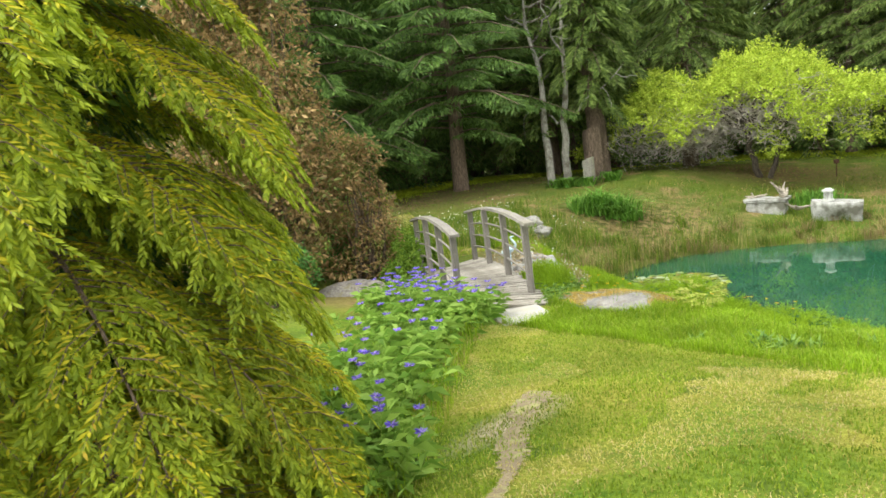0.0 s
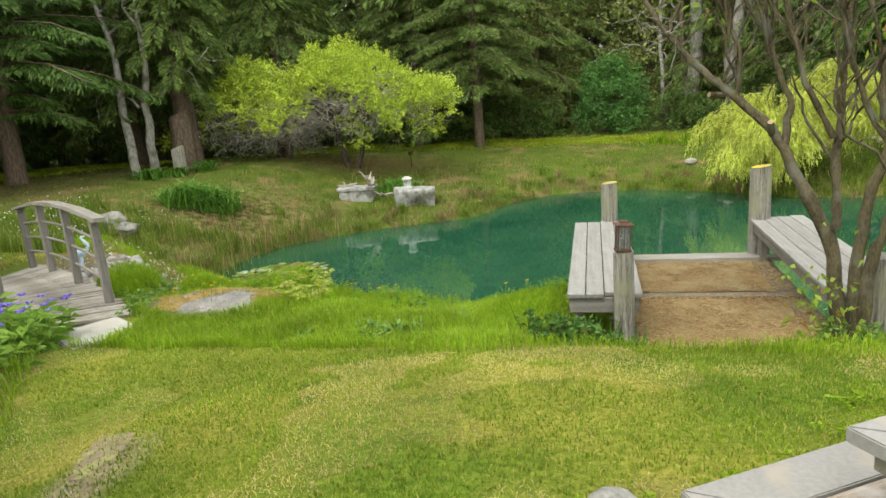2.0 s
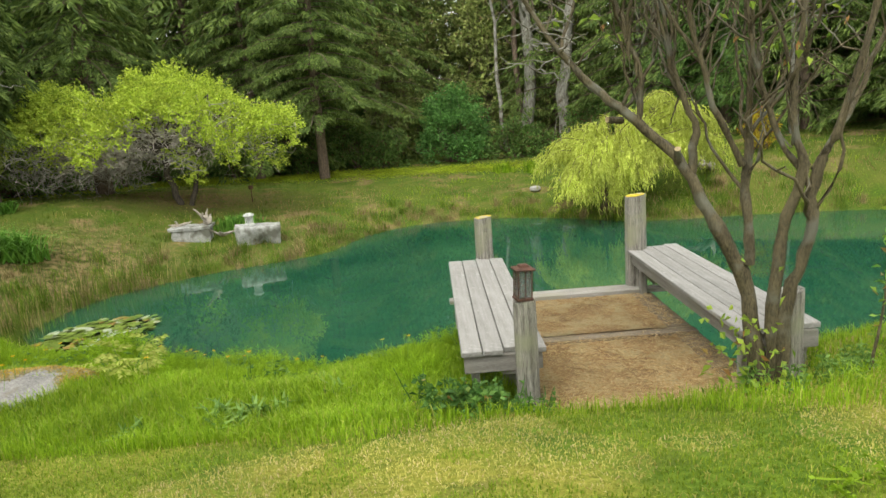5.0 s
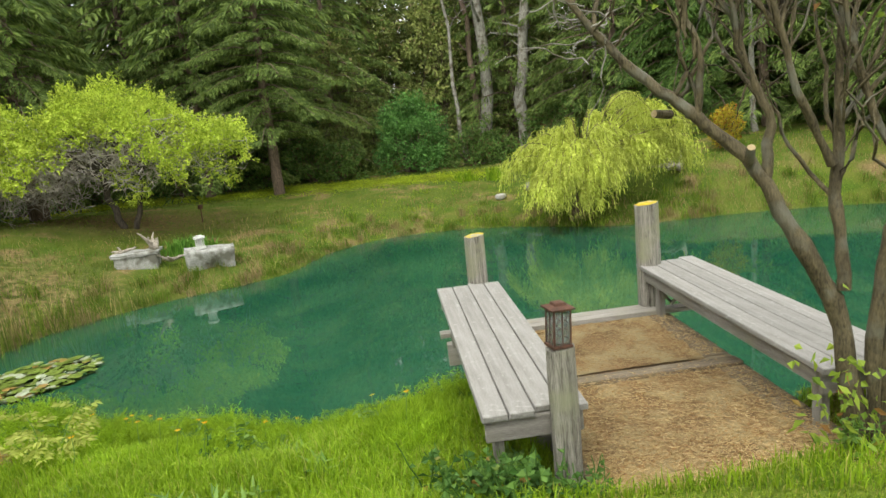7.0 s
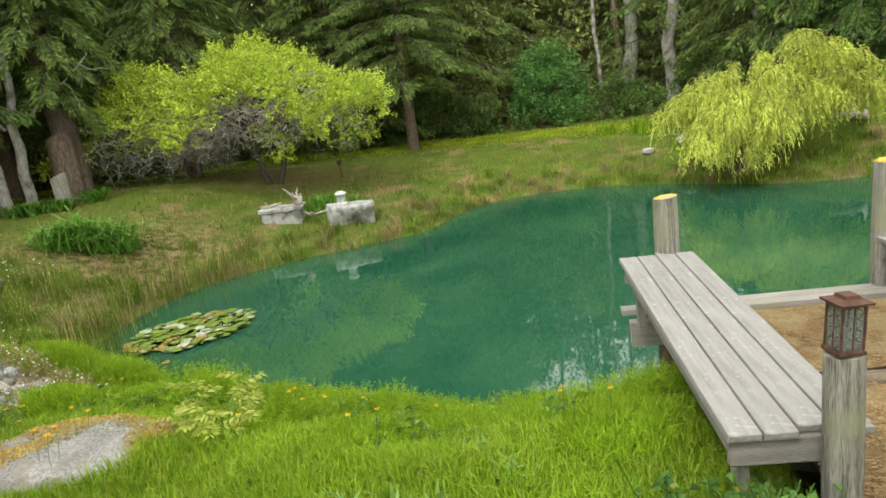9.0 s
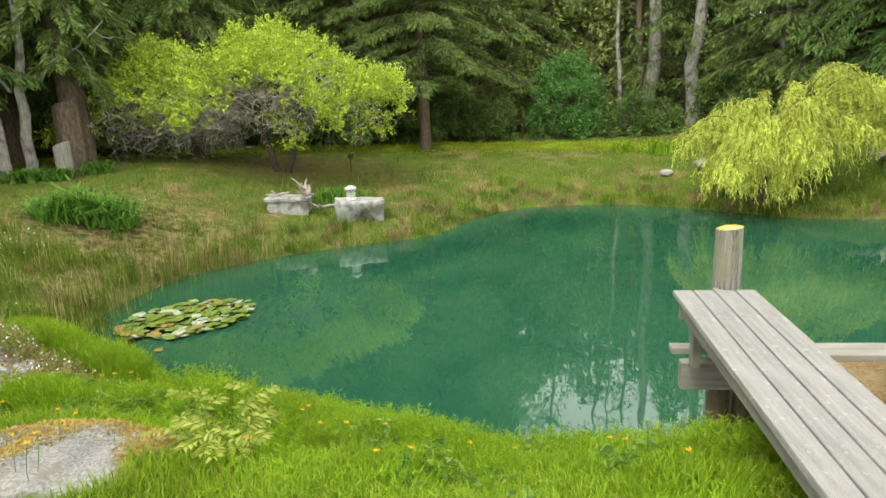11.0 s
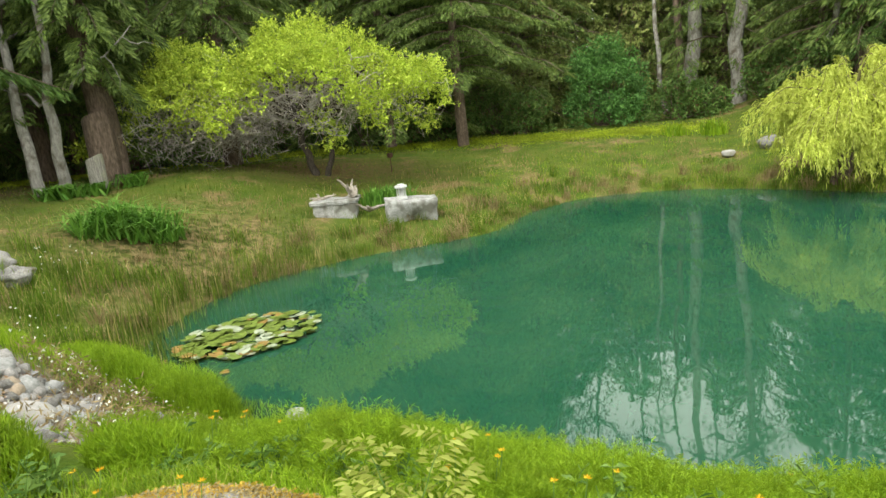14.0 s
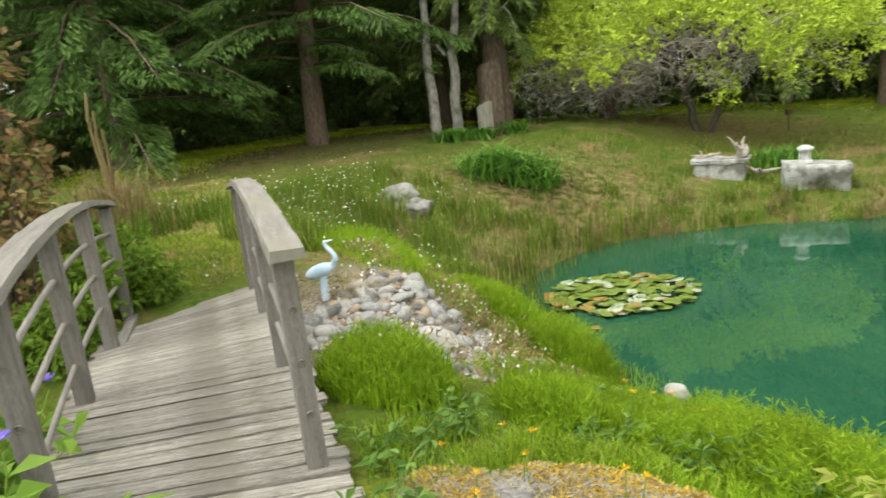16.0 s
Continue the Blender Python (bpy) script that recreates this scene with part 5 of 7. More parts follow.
def weeping_willow():
    r0 = np.random.default_rng(31)
    x, y = 5.3, 16.5
    z = gz(x, y)
    t = thing("weeping_willow", pose(x, y, z), "low weeping willow with pale yellow-green trailing strands", "tree")
    trunk = wander((0, 0, -0.3), (0.25, 0.1, 1.5), 7, 0.08, r0)
    raw("trunk", *tubes([(trunk, np.linspace(0.22, 0.13, 7))], 9), M_BARK, t, soft=True)
    boughs = []
    for k in range(120):
        a = k * 2.39996
        reach = r0.uniform(0.7, 2.5)
        boughs.append((np.array([math.cos(a) * reach + 0.25, math.sin(a) * reach * 0.85, 0.0]), 2.85 - 0.16 * reach**1.7 + 0.22 * math.sin(a * 5) + r0.uniform(-0.7, 0.25), r0.uniform(0.3, 1.2) * (0.55 if math.cos(a) > 0.2 else 1.0)))
    # long arms that reach east and arch over
    for k in range(22):
        reach = r0.uniform(2.2, 3.9)
        boughs.append((np.array([reach, r0.uniform(-1.1, 1.1), 0.0]), 3.45 - 0.2 * (reach - 2.2) + r0.uniform(-1.4, 0.3), r0.uniform(0.3, 0.9)))
    # a few that sweep down to the water
    for k in range(34):
        boughs.append((np.array([r0.uniform(-1.7, 0.9), -r0.uniform(0.9, 1.9), 0.0]), r0.uniform(1.5, 2.3), r0.uniform(0.9, 2.0)))
    paths, at, way = [], [], []
    up = np.array([0, 0, 1.0])
    for out, apex, drop in boughs:
        s = np.linspace(0, 1, 14)
        base = trunk[-1] * [1, 1, 0.85]
        line = base + (out - base * [1, 1, 0])[None] * s[:, None]
        line[:, 2] = base[2] + (apex - base[2]) * np.sin(np.pi * np.minimum(s / 1.36, 1)) - drop * np.clip(s - 0.62, 0, 1) ** 2 * 3.2
        line += np.cumsum(r0.normal(0, 0.02, (14, 3)), 0)
        paths.append((line, np.linspace(0.025, 0.005, 14)))
        count = int(18 + 14 * np.linalg.norm(out))
        for j in range(count):
            q = r0.uniform(0.3, 1.0) ** 0.8
            p = np.array([np.interp(q, s, line[:, c]) for c in range(3)])
            L = min(r0.uniform(0.14, 0.55) * (1.25 if q > 0.85 else 1.0), max(0.15, p[2] - 0.05))
            a = r0.uniform(0, 6.28)
            side = np.array([math.cos(a), math.sin(a), 0]) * r0.uniform(0.25, 0.75) + out / (np.linalg.norm(out) + 0.1) * 0.35
            n = int(6 + 18 * L)
            k = np.linspace(0.05, 1, n)[:, None]
            strand = p + side * np.sqrt(k) * L * 0.8 + up * (0.16 * L * k - L * 0.95 * k**1.9)
            at.append(strand)
            d = np.gradient(strand, axis=0)
            way.append(d / (np.linalg.norm(d, axis=1)[:, None] + 1e-9) + r0.normal(0, 0.42, (n, 3)))
    raw("branchwork", *tubes(paths, 5), M_WILLOWBARK, t)
    at, way = np.concatenate(at), np.concatenate(way)
    raw("crown", *leaves(at, way, r0.uniform(0.08, 0.14, len(at)), r0.uniform(0.02, 0.032, len(at)), 0.1, 0.15), M_WILLOW, t)
    return t


M_WILLOWBARK = grainy("olive_willow_bark", (0.09, 0.085, 0.03), (0.22, 0.2, 0.08), 6, 0.9, 0.4, 40, 0.4, (3, 3, 1))
weeping_willow()


def shrub(name, x, y, rx, ry, h, mat, seed, label, n=60, leaf=0.12, each=110, category="shrub"):
    r0 = np.random.default_rng(seed)
    t = thing(name, pose(x, y, gz(x, y)), label, category)
    paths, cs, rs, ns = [], [], [], []
    for k in range(n):
        a, q, w = r0.uniform(0, 6.28), r0.uniform(0, 1) ** 0.5, r0.uniform(0.05, 1)
        prof = math.sqrt(max(0.05, 1 - (w * 0.95) ** 2)) * (0.75 + 0.25 * w) if w > 0.25 else 0.85
        c = np.array([rx * q * math.cos(a) * prof, ry * q * math.sin(a) * prof, h * w * (0.9 + 0.1 * math.sin(a * 3))])
        cs.append(c)
        rs.append(0.2 * (rx + ry) / 2 * r0.uniform(0.8, 1.4) + 0.06)
        ns.append(each)
        if k % 2 == 0:
            paths.append((wander((0.1 * r0.normal(), 0.1 * r0.normal(), -0.1), c, 6, 0.1, r0), np.linspace(0.03, 0.006, 6)))
    raw("branchwork", *tubes(paths, 5), M_BARK, t)
    raw("crown", *clump_cloud(cs, rs, ns, leaf, leaf * 0.5, seed + 1, 0.8), mat, t)
    return t


shrub("green_shrub", 1.1, 29.4, 2.1, 1.6, 3.5, M_BUSH, 41, "dense rounded dark green shrub beyond the lawn", 90, 0.16, 120)
M_HEDGE = leafy("bramble_leaves", (0.045, 0.095, 0.018), (0.17, 0.28, 0.06), (0.14, 0.09, 0.04), 0.08, 0.25)
for k in range(13):
    x = -13.5 + 1.9 * k + 0.4 * math.sin(k * 3)
    if abs(x - 1.0) < 0.9:
        continue
    shrub("hedge_shrub", x, 29.0 + 0.4 * math.sin(k * 1.9) - (0.06 * (x - 4) ** 2 if x > 4 else 0), 1.5, 1.0, 1.5 + 0.5 * math.sin(k * 2.2) ** 2, M_HEDGE, 60 + k, "low tangled dark green hedge shrub", 40, 0.15, 90)
for k, (x, y) in enumerate(((-24, 10), (-23, 14), (-22.5, 18), (-20.5, 21), (-17.5, 23.5), (-24, 5.5), (-22.5, 1.5), (-20, 25.5), (-16, 26.5))):
    shrub("forest_undergrowth", x, y, 2.0, 2.0, 2.4, M_HEDGE, 90 + k, "dark shady undergrowth below the firs", 45, 0.17, 80)
shrub("yellow_shrub", 11.3, 18.6, 0.8, 0.7, 1.3, leafy("yellow_leaves", (0.3, 0.25, 0.02), (0.55, 0.45, 0.04), (0.3, 0.12, 0.03), 0.15), 120, "small golden-yellow shrub on the slope", 26, 0.1)
shrub("bronze_tree", -10.1, -0.3, 2.0, 2.0, 6.4, M_BROWN, 125, "bronze-leaved tree of rusty brown foliage", 260, 0.11, 120, "tree")
shrub("bronze_shrub", -8.95, 0.95, 0.75, 0.8, 2.6, M_BROWN, 126, "upright bronze-leaved shrub with thin twigs", 60, 0.09, 90)
shrub("garden_shrub", -9.9, 1.25, 0.7, 0.6, 0.9, M_BUSH, 127, "small dark green shrub near the footbridge", 26, 0.08)
shrub("garden_shrub", -8.6, -1.2, 0.8, 0.8, 1.1, M_BUSH, 128, "dark green shrub below the bronze tree", 26, 0.08)

M_LEAFY = leafy("fresh_shrub_leaves", (0.1, 0.2, 0.02), (0.27, 0.4, 0.05), None, 0.1, 0.4)
for k, (x, y, h) in enumerate(((-8.5, 1.85, 0.55), (-8.3, 1.35, 0.6), (-9.0, 1.9, 0.7), (-8.0, 0.95, 0.5))):
    shrub("leafy_shrub", x, y, 0.4, 0.35, h, M_LEAFY, 150 + k, "low bright green leafy plant beside the footbridge", 16, 0.07)


M_OLIVE = leafy("olive_leaves", (0.13, 0.17, 0.04), (0.38, 0.43, 0.13), (0.25, 0.19, 0.09), 0.06, 0.3)
first = shrub("woodland_tree", 8.0, 33.0, 2.6, 2.4, 9.0, M_OLIVE, 140, "tall olive-green leafy tree in the woodland edge", 150, 0.24, 70, "tree")
for k, (x, y, q) in enumerate(((-2.5, 32.0, 0.9), (3.2, 34.0, 1.0), (11.5, 30.0, 0.95), (15.0, 28.0, 1.0), (6.0, 35.0, 1.1), (0.0, 35.0, 1.0), (-10.5, 31.5, 0.9), (18.5, 25.5, 0.9), (-14.5, 29.5, 0.9), (13.0, 33.5, 1.1))):
    copy_thing(first, pose(x, y, gz(x, y), 0, 0, 73 * k)).scale = (q, q, q)


def golden_conifer():
    """Weeping golden conifer: boughs arch out and down, hung with rows of short needle twigs."""
    r0 = np.random.default_rng(77)
    x, y = -3.35, -5.35
    t = thing("golden_conifer", pose(x, y, gz(x, y)), "weeping golden-green conifer with layered drooping boughs", "tree")
    H, R = 5.6, 2.06
    raw("trunk", *tubes([(wander((0, 0, -0.2), (0.1, 0, H), 9, 0.03, r0), np.linspace(0.12, 0.02, 9))], 9), M_BARK, t, soft=True)
    paths, at, way, low_at, low_way, core_at, core_way = [], [], [], [], [], [], []
    up = np.array([0, 0, 1.0])
    for i in range(92):
        u = 0.01 + 0.94 * (i / 92) ** 1.28
        a = i * 2.39996 + r0.normal(0, 0.15)
        L = R * (1 - u) ** 0.7 * r0.uniform(0.8, 1.12) * (0.7 + 0.3 * min(1, u / 0.3))
        out, side = np.array([math.cos(a), math.sin(a), 0]), np.array([-math.sin(a), math.cos(a), 0])
        facing = math.cos(a - 0.15) > -0.45
        tilt = r0.uniform(0.2, 0.36)
        face = out * 0.7 + up * 0.75
        curve = lambda q: np.array([0, 0, u * H + 0.34]) + out * (L * q)[:, None] + up * (L * (tilt * q - 0.76 * q**2.1))[:, None]  # noqa: E731
        paths.append((curve(np.linspace(0, 1, 10)), np.linspace(0.022, 0.003, 10)))
        # inner filler needles; the crown's inner shade is put into their dark green
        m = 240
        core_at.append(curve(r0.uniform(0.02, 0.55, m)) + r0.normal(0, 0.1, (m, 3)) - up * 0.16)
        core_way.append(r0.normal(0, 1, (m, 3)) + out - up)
        count = int((46 if facing else 10) * (0.4 + 0.7 * L / R))
        for j in range(count):
            q = 0.2 + 0.8 * (j + r0.uniform(0, 1)) / count
            b = curve(np.array([q]))[0]
            sg = 1 if j % 2 else -1
            ln = (0.08 + 0.46 * (L / R) * math.sin(3.1416 * (0.22 + 0.74 * q))) * r0.uniform(0.8, 1.2)
            n = int(5 + 30 * ln)
            k = np.linspace(0, 1, n)[:, None]
            twig = b + (out * r0.uniform(0.55, 0.85) + side * sg * r0.uniform(0.5, 0.85)) * ln * k + up * ln * (0.12 * k - 0.62 * k**2)
            if facing:
                paths.append((twig[[0, n // 2, n - 1]], [0.004, 0.003, 0.0015]))
            d = np.gradient(twig, axis=0)
            d /= np.linalg.norm(d, axis=1)[:, None]
            # short yellow needles lying along the top of the twig
            for rep in (1, -1):
                at.append(twig)
                way.append(d * 0.8 + rep * np.cross(d, up) * r0.uniform(0.5, 1.0, (n, 1)) + up * r0.uniform(0.0, 0.4, (n, 1)))
            # branchlets that hang from it, each a narrow feather of needles
            for mm in range(1, n, 2 if math.cos(a - 0.15) > -0.1 else 4):
                tl = r0.uniform(0.09, 0.2) * (0.7 + 0.3 * min(1, q * 1.6))
                c = 13
                kk = np.linspace(0.04, 1, c)[:, None]
                flank = np.cross(d[mm], face) * (1 if mm % 4 == 1 else -1)
                ax = d[mm] * r0.uniform(0.6, 0.8) + flank * r0.uniform(0.35, 0.6) - up * r0.uniform(0.35, 0.75) + r0.normal(0, 0.08, 3)
                hangs = twig[mm] + ax * kk * tl
                fan = np.cross(ax, face) + r0.normal(0, 0.2, 3)
                fan /= np.linalg.norm(fan)
                for rep in (1, -1):
                    low_at.append(hangs)
                    low_way.append(ax * 0.85 + rep * fan * (1.0 - 0.45 * kk) * r0.uniform(0.8, 1.1, (c, 1)))
    raw("branchwork", *tubes(paths, 4), M_BARK, t)
    at, way = np.concatenate(at), np.concatenate(way)
    raw("needle_mass", *leaves(at, way, r0.uniform(0.032, 0.055, len(at)), r0.uniform(0.009, 0.014, len(at)), 0.1, 0.08), M_GOLD, t)
    at, way = np.concatenate(low_at), np.concatenate(low_way)
    raw("needle_mass", *leaves(at, way, r0.uniform(0.03, 0.05, len(at)), r0.uniform(0.01, 0.0145, len(at)), 0.05, 0.05), M_GOLDEN_GREEN, t, "hanging yellow-green branchlets")
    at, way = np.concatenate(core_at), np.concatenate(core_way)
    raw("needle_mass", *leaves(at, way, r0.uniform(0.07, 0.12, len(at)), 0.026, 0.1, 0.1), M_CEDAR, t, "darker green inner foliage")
    return t


golden_conifer()


def dock_tree():
    """Many-stemmed bare tree with sawn stubs beside the dock."""
    r0 = np.random.default_rng(5)
    x, y = 2.0, -0.36
    z = gz(x, y)
    t = thing("pruned_tree", pose(x, y, z), "many-stemmed pruned tree, nearly bare, beside the dock", "tree")
    base = np.array([x, y, z])
    stems = [
        ([(1.97, -0.34, z - 0.2), (1.93, -0.3, 2.3), (1.89, -0.25, 2.62), (1.68, -0.18, 3.06), (1.54, -0.1, 3.38), (1.28, 0.0, 3.65), (1.05, 0.1, 3.87), (0.8, 0.2, 4.17), (0.55, 0.3, 4.6)], 0.095, 0.022),
        ([(1.28, 0.0, 3.65), (1.3, -0.05, 3.96), (1.17, 0.0, 4.3), (1.05, 0.1, 4.9)], 0.03, 0.012),
        ([(1.58, -0.12, 3.25), (1.62, -0.1, 3.63), (1.5, -0.05, 3.95), (1.4, 0.0, 4.6)], 0.045, 0.015),
        ([(1.91, -0.3, 2.7), (1.9, -0.22, 3.1), (1.92, -0.2, 3.5), (1.93, -0.2, 3.95), (1.95, -0.1, 4.9)], 0.055, 0.02),
        ([(1.88, -0.22, 3.35), (1.67, -0.25, 3.73), (1.57, -0.25, 4.1), (1.4, -0.3, 4.7)], 0.035, 0.014),
        ([(2.02, -0.36, z - 0.2), (2.02, -0.36, 2.4), (2.06, -0.38, 2.93), (2.17, -0.42, 3.31), (2.08, -0.4, 3.62), (2.12, -0.4, 3.95), (2.16, -0.4, 4.8)], 0.075, 0.022),
        ([(2.06, -0.36, z - 0.2), (2.1, -0.37, 2.45), (2.22, -0.42, 2.85), (2.23, -0.42, 3.28), (2.34, -0.48, 3.55), (2.5, -0.5, 4.2), (2.6, -0.55, 4.9)], 0.075, 0.02),
        ([(2.2, -0.42, 3.2), (2.02, -0.3, 3.6), (1.9, -0.3, 4.0), (1.75, -0.3, 4.8)], 0.035, 0.014),
        ([(2.23, -0.42, 3.3), (2.6, -0.2, 3.7), (2.9, -0.1, 4.3), (3.1, 0, 5.0)], 0.035, 0.014),
    ]
    for pts, ra, rb in stems:
        pts = np.array(pts) - base
        k = max(10, 4 * len(pts))
        u = np.linspace(0, len(pts) - 1, k)
        line = np.array([np.interp(u, range(len(pts)), pts[:, c]) for c in range(3)]).T
        line[1:-1] = (line[:-2] + 2 * line[1:-1] + line[2:]) / 4
        line += r0.normal(0, 0.006, line.shape)
        raw("stem", *tubes([(line, 0.64 * np.linspace(ra, rb, k) * (1 + 0.1 * r0.normal(size=k)))], 9), M_STEM, t, soft=True)
    twigs, at, way = [], [], []
    ends = [np.array(p[0][-2:]) - base for p in stems]
    for k in range(90):
        e = ends[k % len(ends)]
        p = e[0] + (e[1] - e[0]) * r0.uniform(-0.6, 1)
        q = p + r0.normal(0, 0.22, 3) + [0.0, 0.03, 0.45]
        line = wander(p, q, 9, 0.08, r0)
        twigs.append((line, np.linspace(0.008, 0.0025, 9)))
        if k % 3 == 0:
            at += [q + r0.normal(0, 0.05, 3) for _ in range(5)]
            way += [r0.normal(0, 1, 3) for _ in range(5)]
    for pts, ra, rb in stems:
        pts = np.array(pts) - base
        for k in range(5):
            i = int(r0.integers(max(1, len(pts) // 2), len(pts)))
            p = pts[i - 1] + (pts[i] - pts[i - 1]) * r0.uniform(0, 1)
            q = p + np.append(r0.normal(0, 0.28, 2), r0.uniform(0.5, 1.3))
            whip = wander(p, q, 12, 0.07, r0)
            raw("branch", *tubes([(whip, np.linspace(0.014, 0.004, 12))], 5), M_STEM, t, soft=True)
            for j in range(4):
                b = whip[int(r0.integers(3, 11))]
                twigs.append((wander(b, b + r0.normal(0, 0.13, 3) + [0, 0, 0.22], 6, 0.1, r0), np.linspace(0.0055, 0.002, 6)))
    raw("twig_tangle", *tubes(twigs, 4), M_STEM, t)
    dead = []
    for k in range(20):
        p = np.array((0.85, 0.2, 4.15)) - base + r0.normal(0, 0.1, 3)
        q = p + r0.normal(0, 0.16, 3) + [-0.22, 0.1, 0.02]
        dead.append((wander(p, q, 9, 0.14, r0), np.linspace(0.0055, 0.002, 9)))
    raw("twig_tangle", *tubes(dead, 4), M_PALE, t, "bleached dead twigs")
    M_CUT = grainy("fresh_sawn_wood", (0.28, 0.21, 0.11), (0.42, 0.33, 0.19), 20, 0.8, 0.1, 80)
    for (px, py, pz), d in (((1.5, -0.12, 3.4), (-0.2, -0.5, 0.6)), ((1.2, 0.18, 3.67), (-0.8, -0.4, 0.1))):
        d = np.array(d) / np.linalg.norm(d)
        p = np.array((px, py, pz)) - base
        raw("sawn_stub", *tubes([(np.array([p - d * 0.03, p + d * 0.05, p + d * 0.1]), [0.026, 0.023, 0.021])], 9), M_STEM, t)
        raw("cut_face", *tubes([(np.array([p + d * 0.1, p + d * 0.103, p + d * 0.105]), [0.021, 0.02, 0.001])], 9), M_CUT, t, "pale sawn end")
    at += [np.array([-0.18 + 0.13 * r0.normal(), -0.1 + 0.1 * r0.normal(), 0.32 + 0.2 * r0.normal()]) for _ in range(150)]
    way += [r0.normal(0, 1, 3) + [-0.3, -0.5, 0] for _ in range(150)]
    raw("foliage", *leaves(np.array(at), np.array(way), r0.uniform(0.045, 0.085, len(at)), r0.uniform(0.025, 0.045, len(at)), 0.25, 0.2), M_SHOOT, t, "few fresh green leaves")
    return t


M_STEM = grainy("grey_brown_smooth_bark", (0.035, 0.028, 0.015), (0.14, 0.115, 0.065), 9, 0.85, 0.9, 60, 0.5, (1.6, 1.6, 0.5), extra=(0.13, 0.125, 0.095), extra_scale=5, extra_amount=0.3)
M_SHOOT = leafy("fresh_shoot_leaves", (0.14, 0.24, 0.03), (0.36, 0.46, 0.06), (0.3, 0.16, 0.05), 0.08, 0.4)
dock_tree()


# ---------------------------------------------------------------- grass, reeds, flowers
def patch_noise(x, y, s, seed):
    return np.array([noise.noise(Vector((a * s + seed, b * s, seed * 0.7))) for a, b in zip(x, y)])


def scatter(n, x0, x1, y0, y1, test):
    x, y = rng.uniform(x0, x1, n), rng.uniform(y0, y1, n)
    k = test(x, y, shore_distance(x, y))
    return x[k], y[k]


def on_bridge(x, y):
    s = (x + 5.05) * -0.839 + (y - 0.82) * 0.542
    w = (x + 5.05) * -0.542 + (y - 0.82) * -0.84
    return (s > -0.5) & (s < 3.5) & (w > -0.15) & (w < 1.2)


def blocked(x, y):
    """Where the dock, the platform, the bridge, the slab and the cobbles keep grass away."""
    d = (x > 0.52) & (x < 2.22) & (y > -0.22) & (y < 3.0)
    px, py = (x - 0.464) * 0.866 + (y + 3.585) * 0.5, -(x - 0.464) * 0.5 + (y + 3.585) * 0.866
    p = (px > -0.02) & (py < 0.02) & (py > -2)
    slab = (np.abs((x + 4.72)) < 0.42) & (np.abs(y - 0.05) < 0.42)
    cob = (x > -7.15) & (x < -5.15) & (y > 2.1) & (y < 3.5 + 0.46 * (x + 7.1)) & ((x + 5.05) * 0.542 + (y - 0.82) * 0.84 > 0.3)
    rock = ((x + 3.97) / 0.66) ** 2 + ((y - 0.8) / 0.34) ** 2 < 1
    return d | p | slab | on_bridge(x, y) | cob | rock


def grass_object(name, x, y, h, w, lean, mat, label, d=None):
    v, f = blades(np.stack([x, y, ground_z(x, y) - 0.01], 1), h, w, lean)
    return tagged(raw(name, v, f, mat), label, "grass", kind="stuff")


M_LAWN = leafy("mown_grass", (0.12, 0.2, 0.012), (0.28, 0.37, 0.03), (0.42, 0.39, 0.1), 0.15, 0.4)
M_DRY = leafy("dry_mown_grass", (0.28, 0.27, 0.05), (0.52, 0.47, 0.14), (0.54, 0.43, 0.22), 0.2, 0.35)
M_ROUGH = leafy("rough_grass", (0.065, 0.115, 0.011), (0.185, 0.25, 0.028), (0.42, 0.35, 0.14), 0.12, 0.4)
M_FAR = leafy("far_lawn_blades", (0.07, 0.125, 0.01), (0.175, 0.25, 0.027), (0.3, 0.27, 0.07), 0.08, 0.4)
# brighter than M_LAWN: sun on the far strip, put into the colour
M_STRIP = leafy("sunlit_toned_mown_grass", (0.22, 0.31, 0.015), (0.46, 0.54, 0.04), None, 0.1, 0.45)
M_EAST = leafy("fresh_bank_grass", (0.12, 0.21, 0.014), (0.32, 0.42, 0.036), (0.42, 0.36, 0.13), 0.1, 0.42)
M_GRASS2 = leafy("tuft_blades", (0.07, 0.135, 0.01), (0.18, 0.27, 0.026), (0.38, 0.33, 0.12), 0.12, 0.42)
M_HAY = leafy("bleached_hay", (0.18, 0.135, 0.06), (0.4, 0.31, 0.15), None, 0.1, 0.3)


def worn(x, y):
    """The trodden bare strip across the lawn."""
    s = (-2.42 - y) / 1.6
    mid = -2.54 + 1.0 * s - 0.06 * np.sin(5 * s)
    return (s > -0.12) & (s < 1.15) & (np.abs(x - mid) < (0.12 + 0.05 * np.sin(9 * s + 2 * x) + 0.03 * np.sin(41 * x + 17 * y) + 0.02 * np.sin(90 * y)) * np.clip(1.2 - 0.7 * s, 0.3, 1))


gx, gy = np.meshgrid(np.linspace(-2.95, -1.1, 110), np.linspace(-4.4, -2.15, 130))
wornv = np.stack([gx.ravel(), gy.ravel(), ground_z(gx.ravel(), gy.ravel()) + 0.006], 1)
cell = worn(gx, gy)
wornf = [[r * 110 + c, r * 110 + c + 1, (r + 1) * 110 + c + 1, (r + 1) * 110 + c] for r in range(129) for c in range(109) if cell[r, c]]
tagged(raw("worn_path", wornv, wornf, grainy("trodden_sandy_soil", (0.15, 0.115, 0.065), (0.3, 0.245, 0.155), 6, 0.95, 0.6, 90, 0.6, extra=(0.3, 0.3, 0.12), extra_scale=9, extra_amount=0.35)), "trodden bare sandy strip across the lawn", "path", kind="structure")

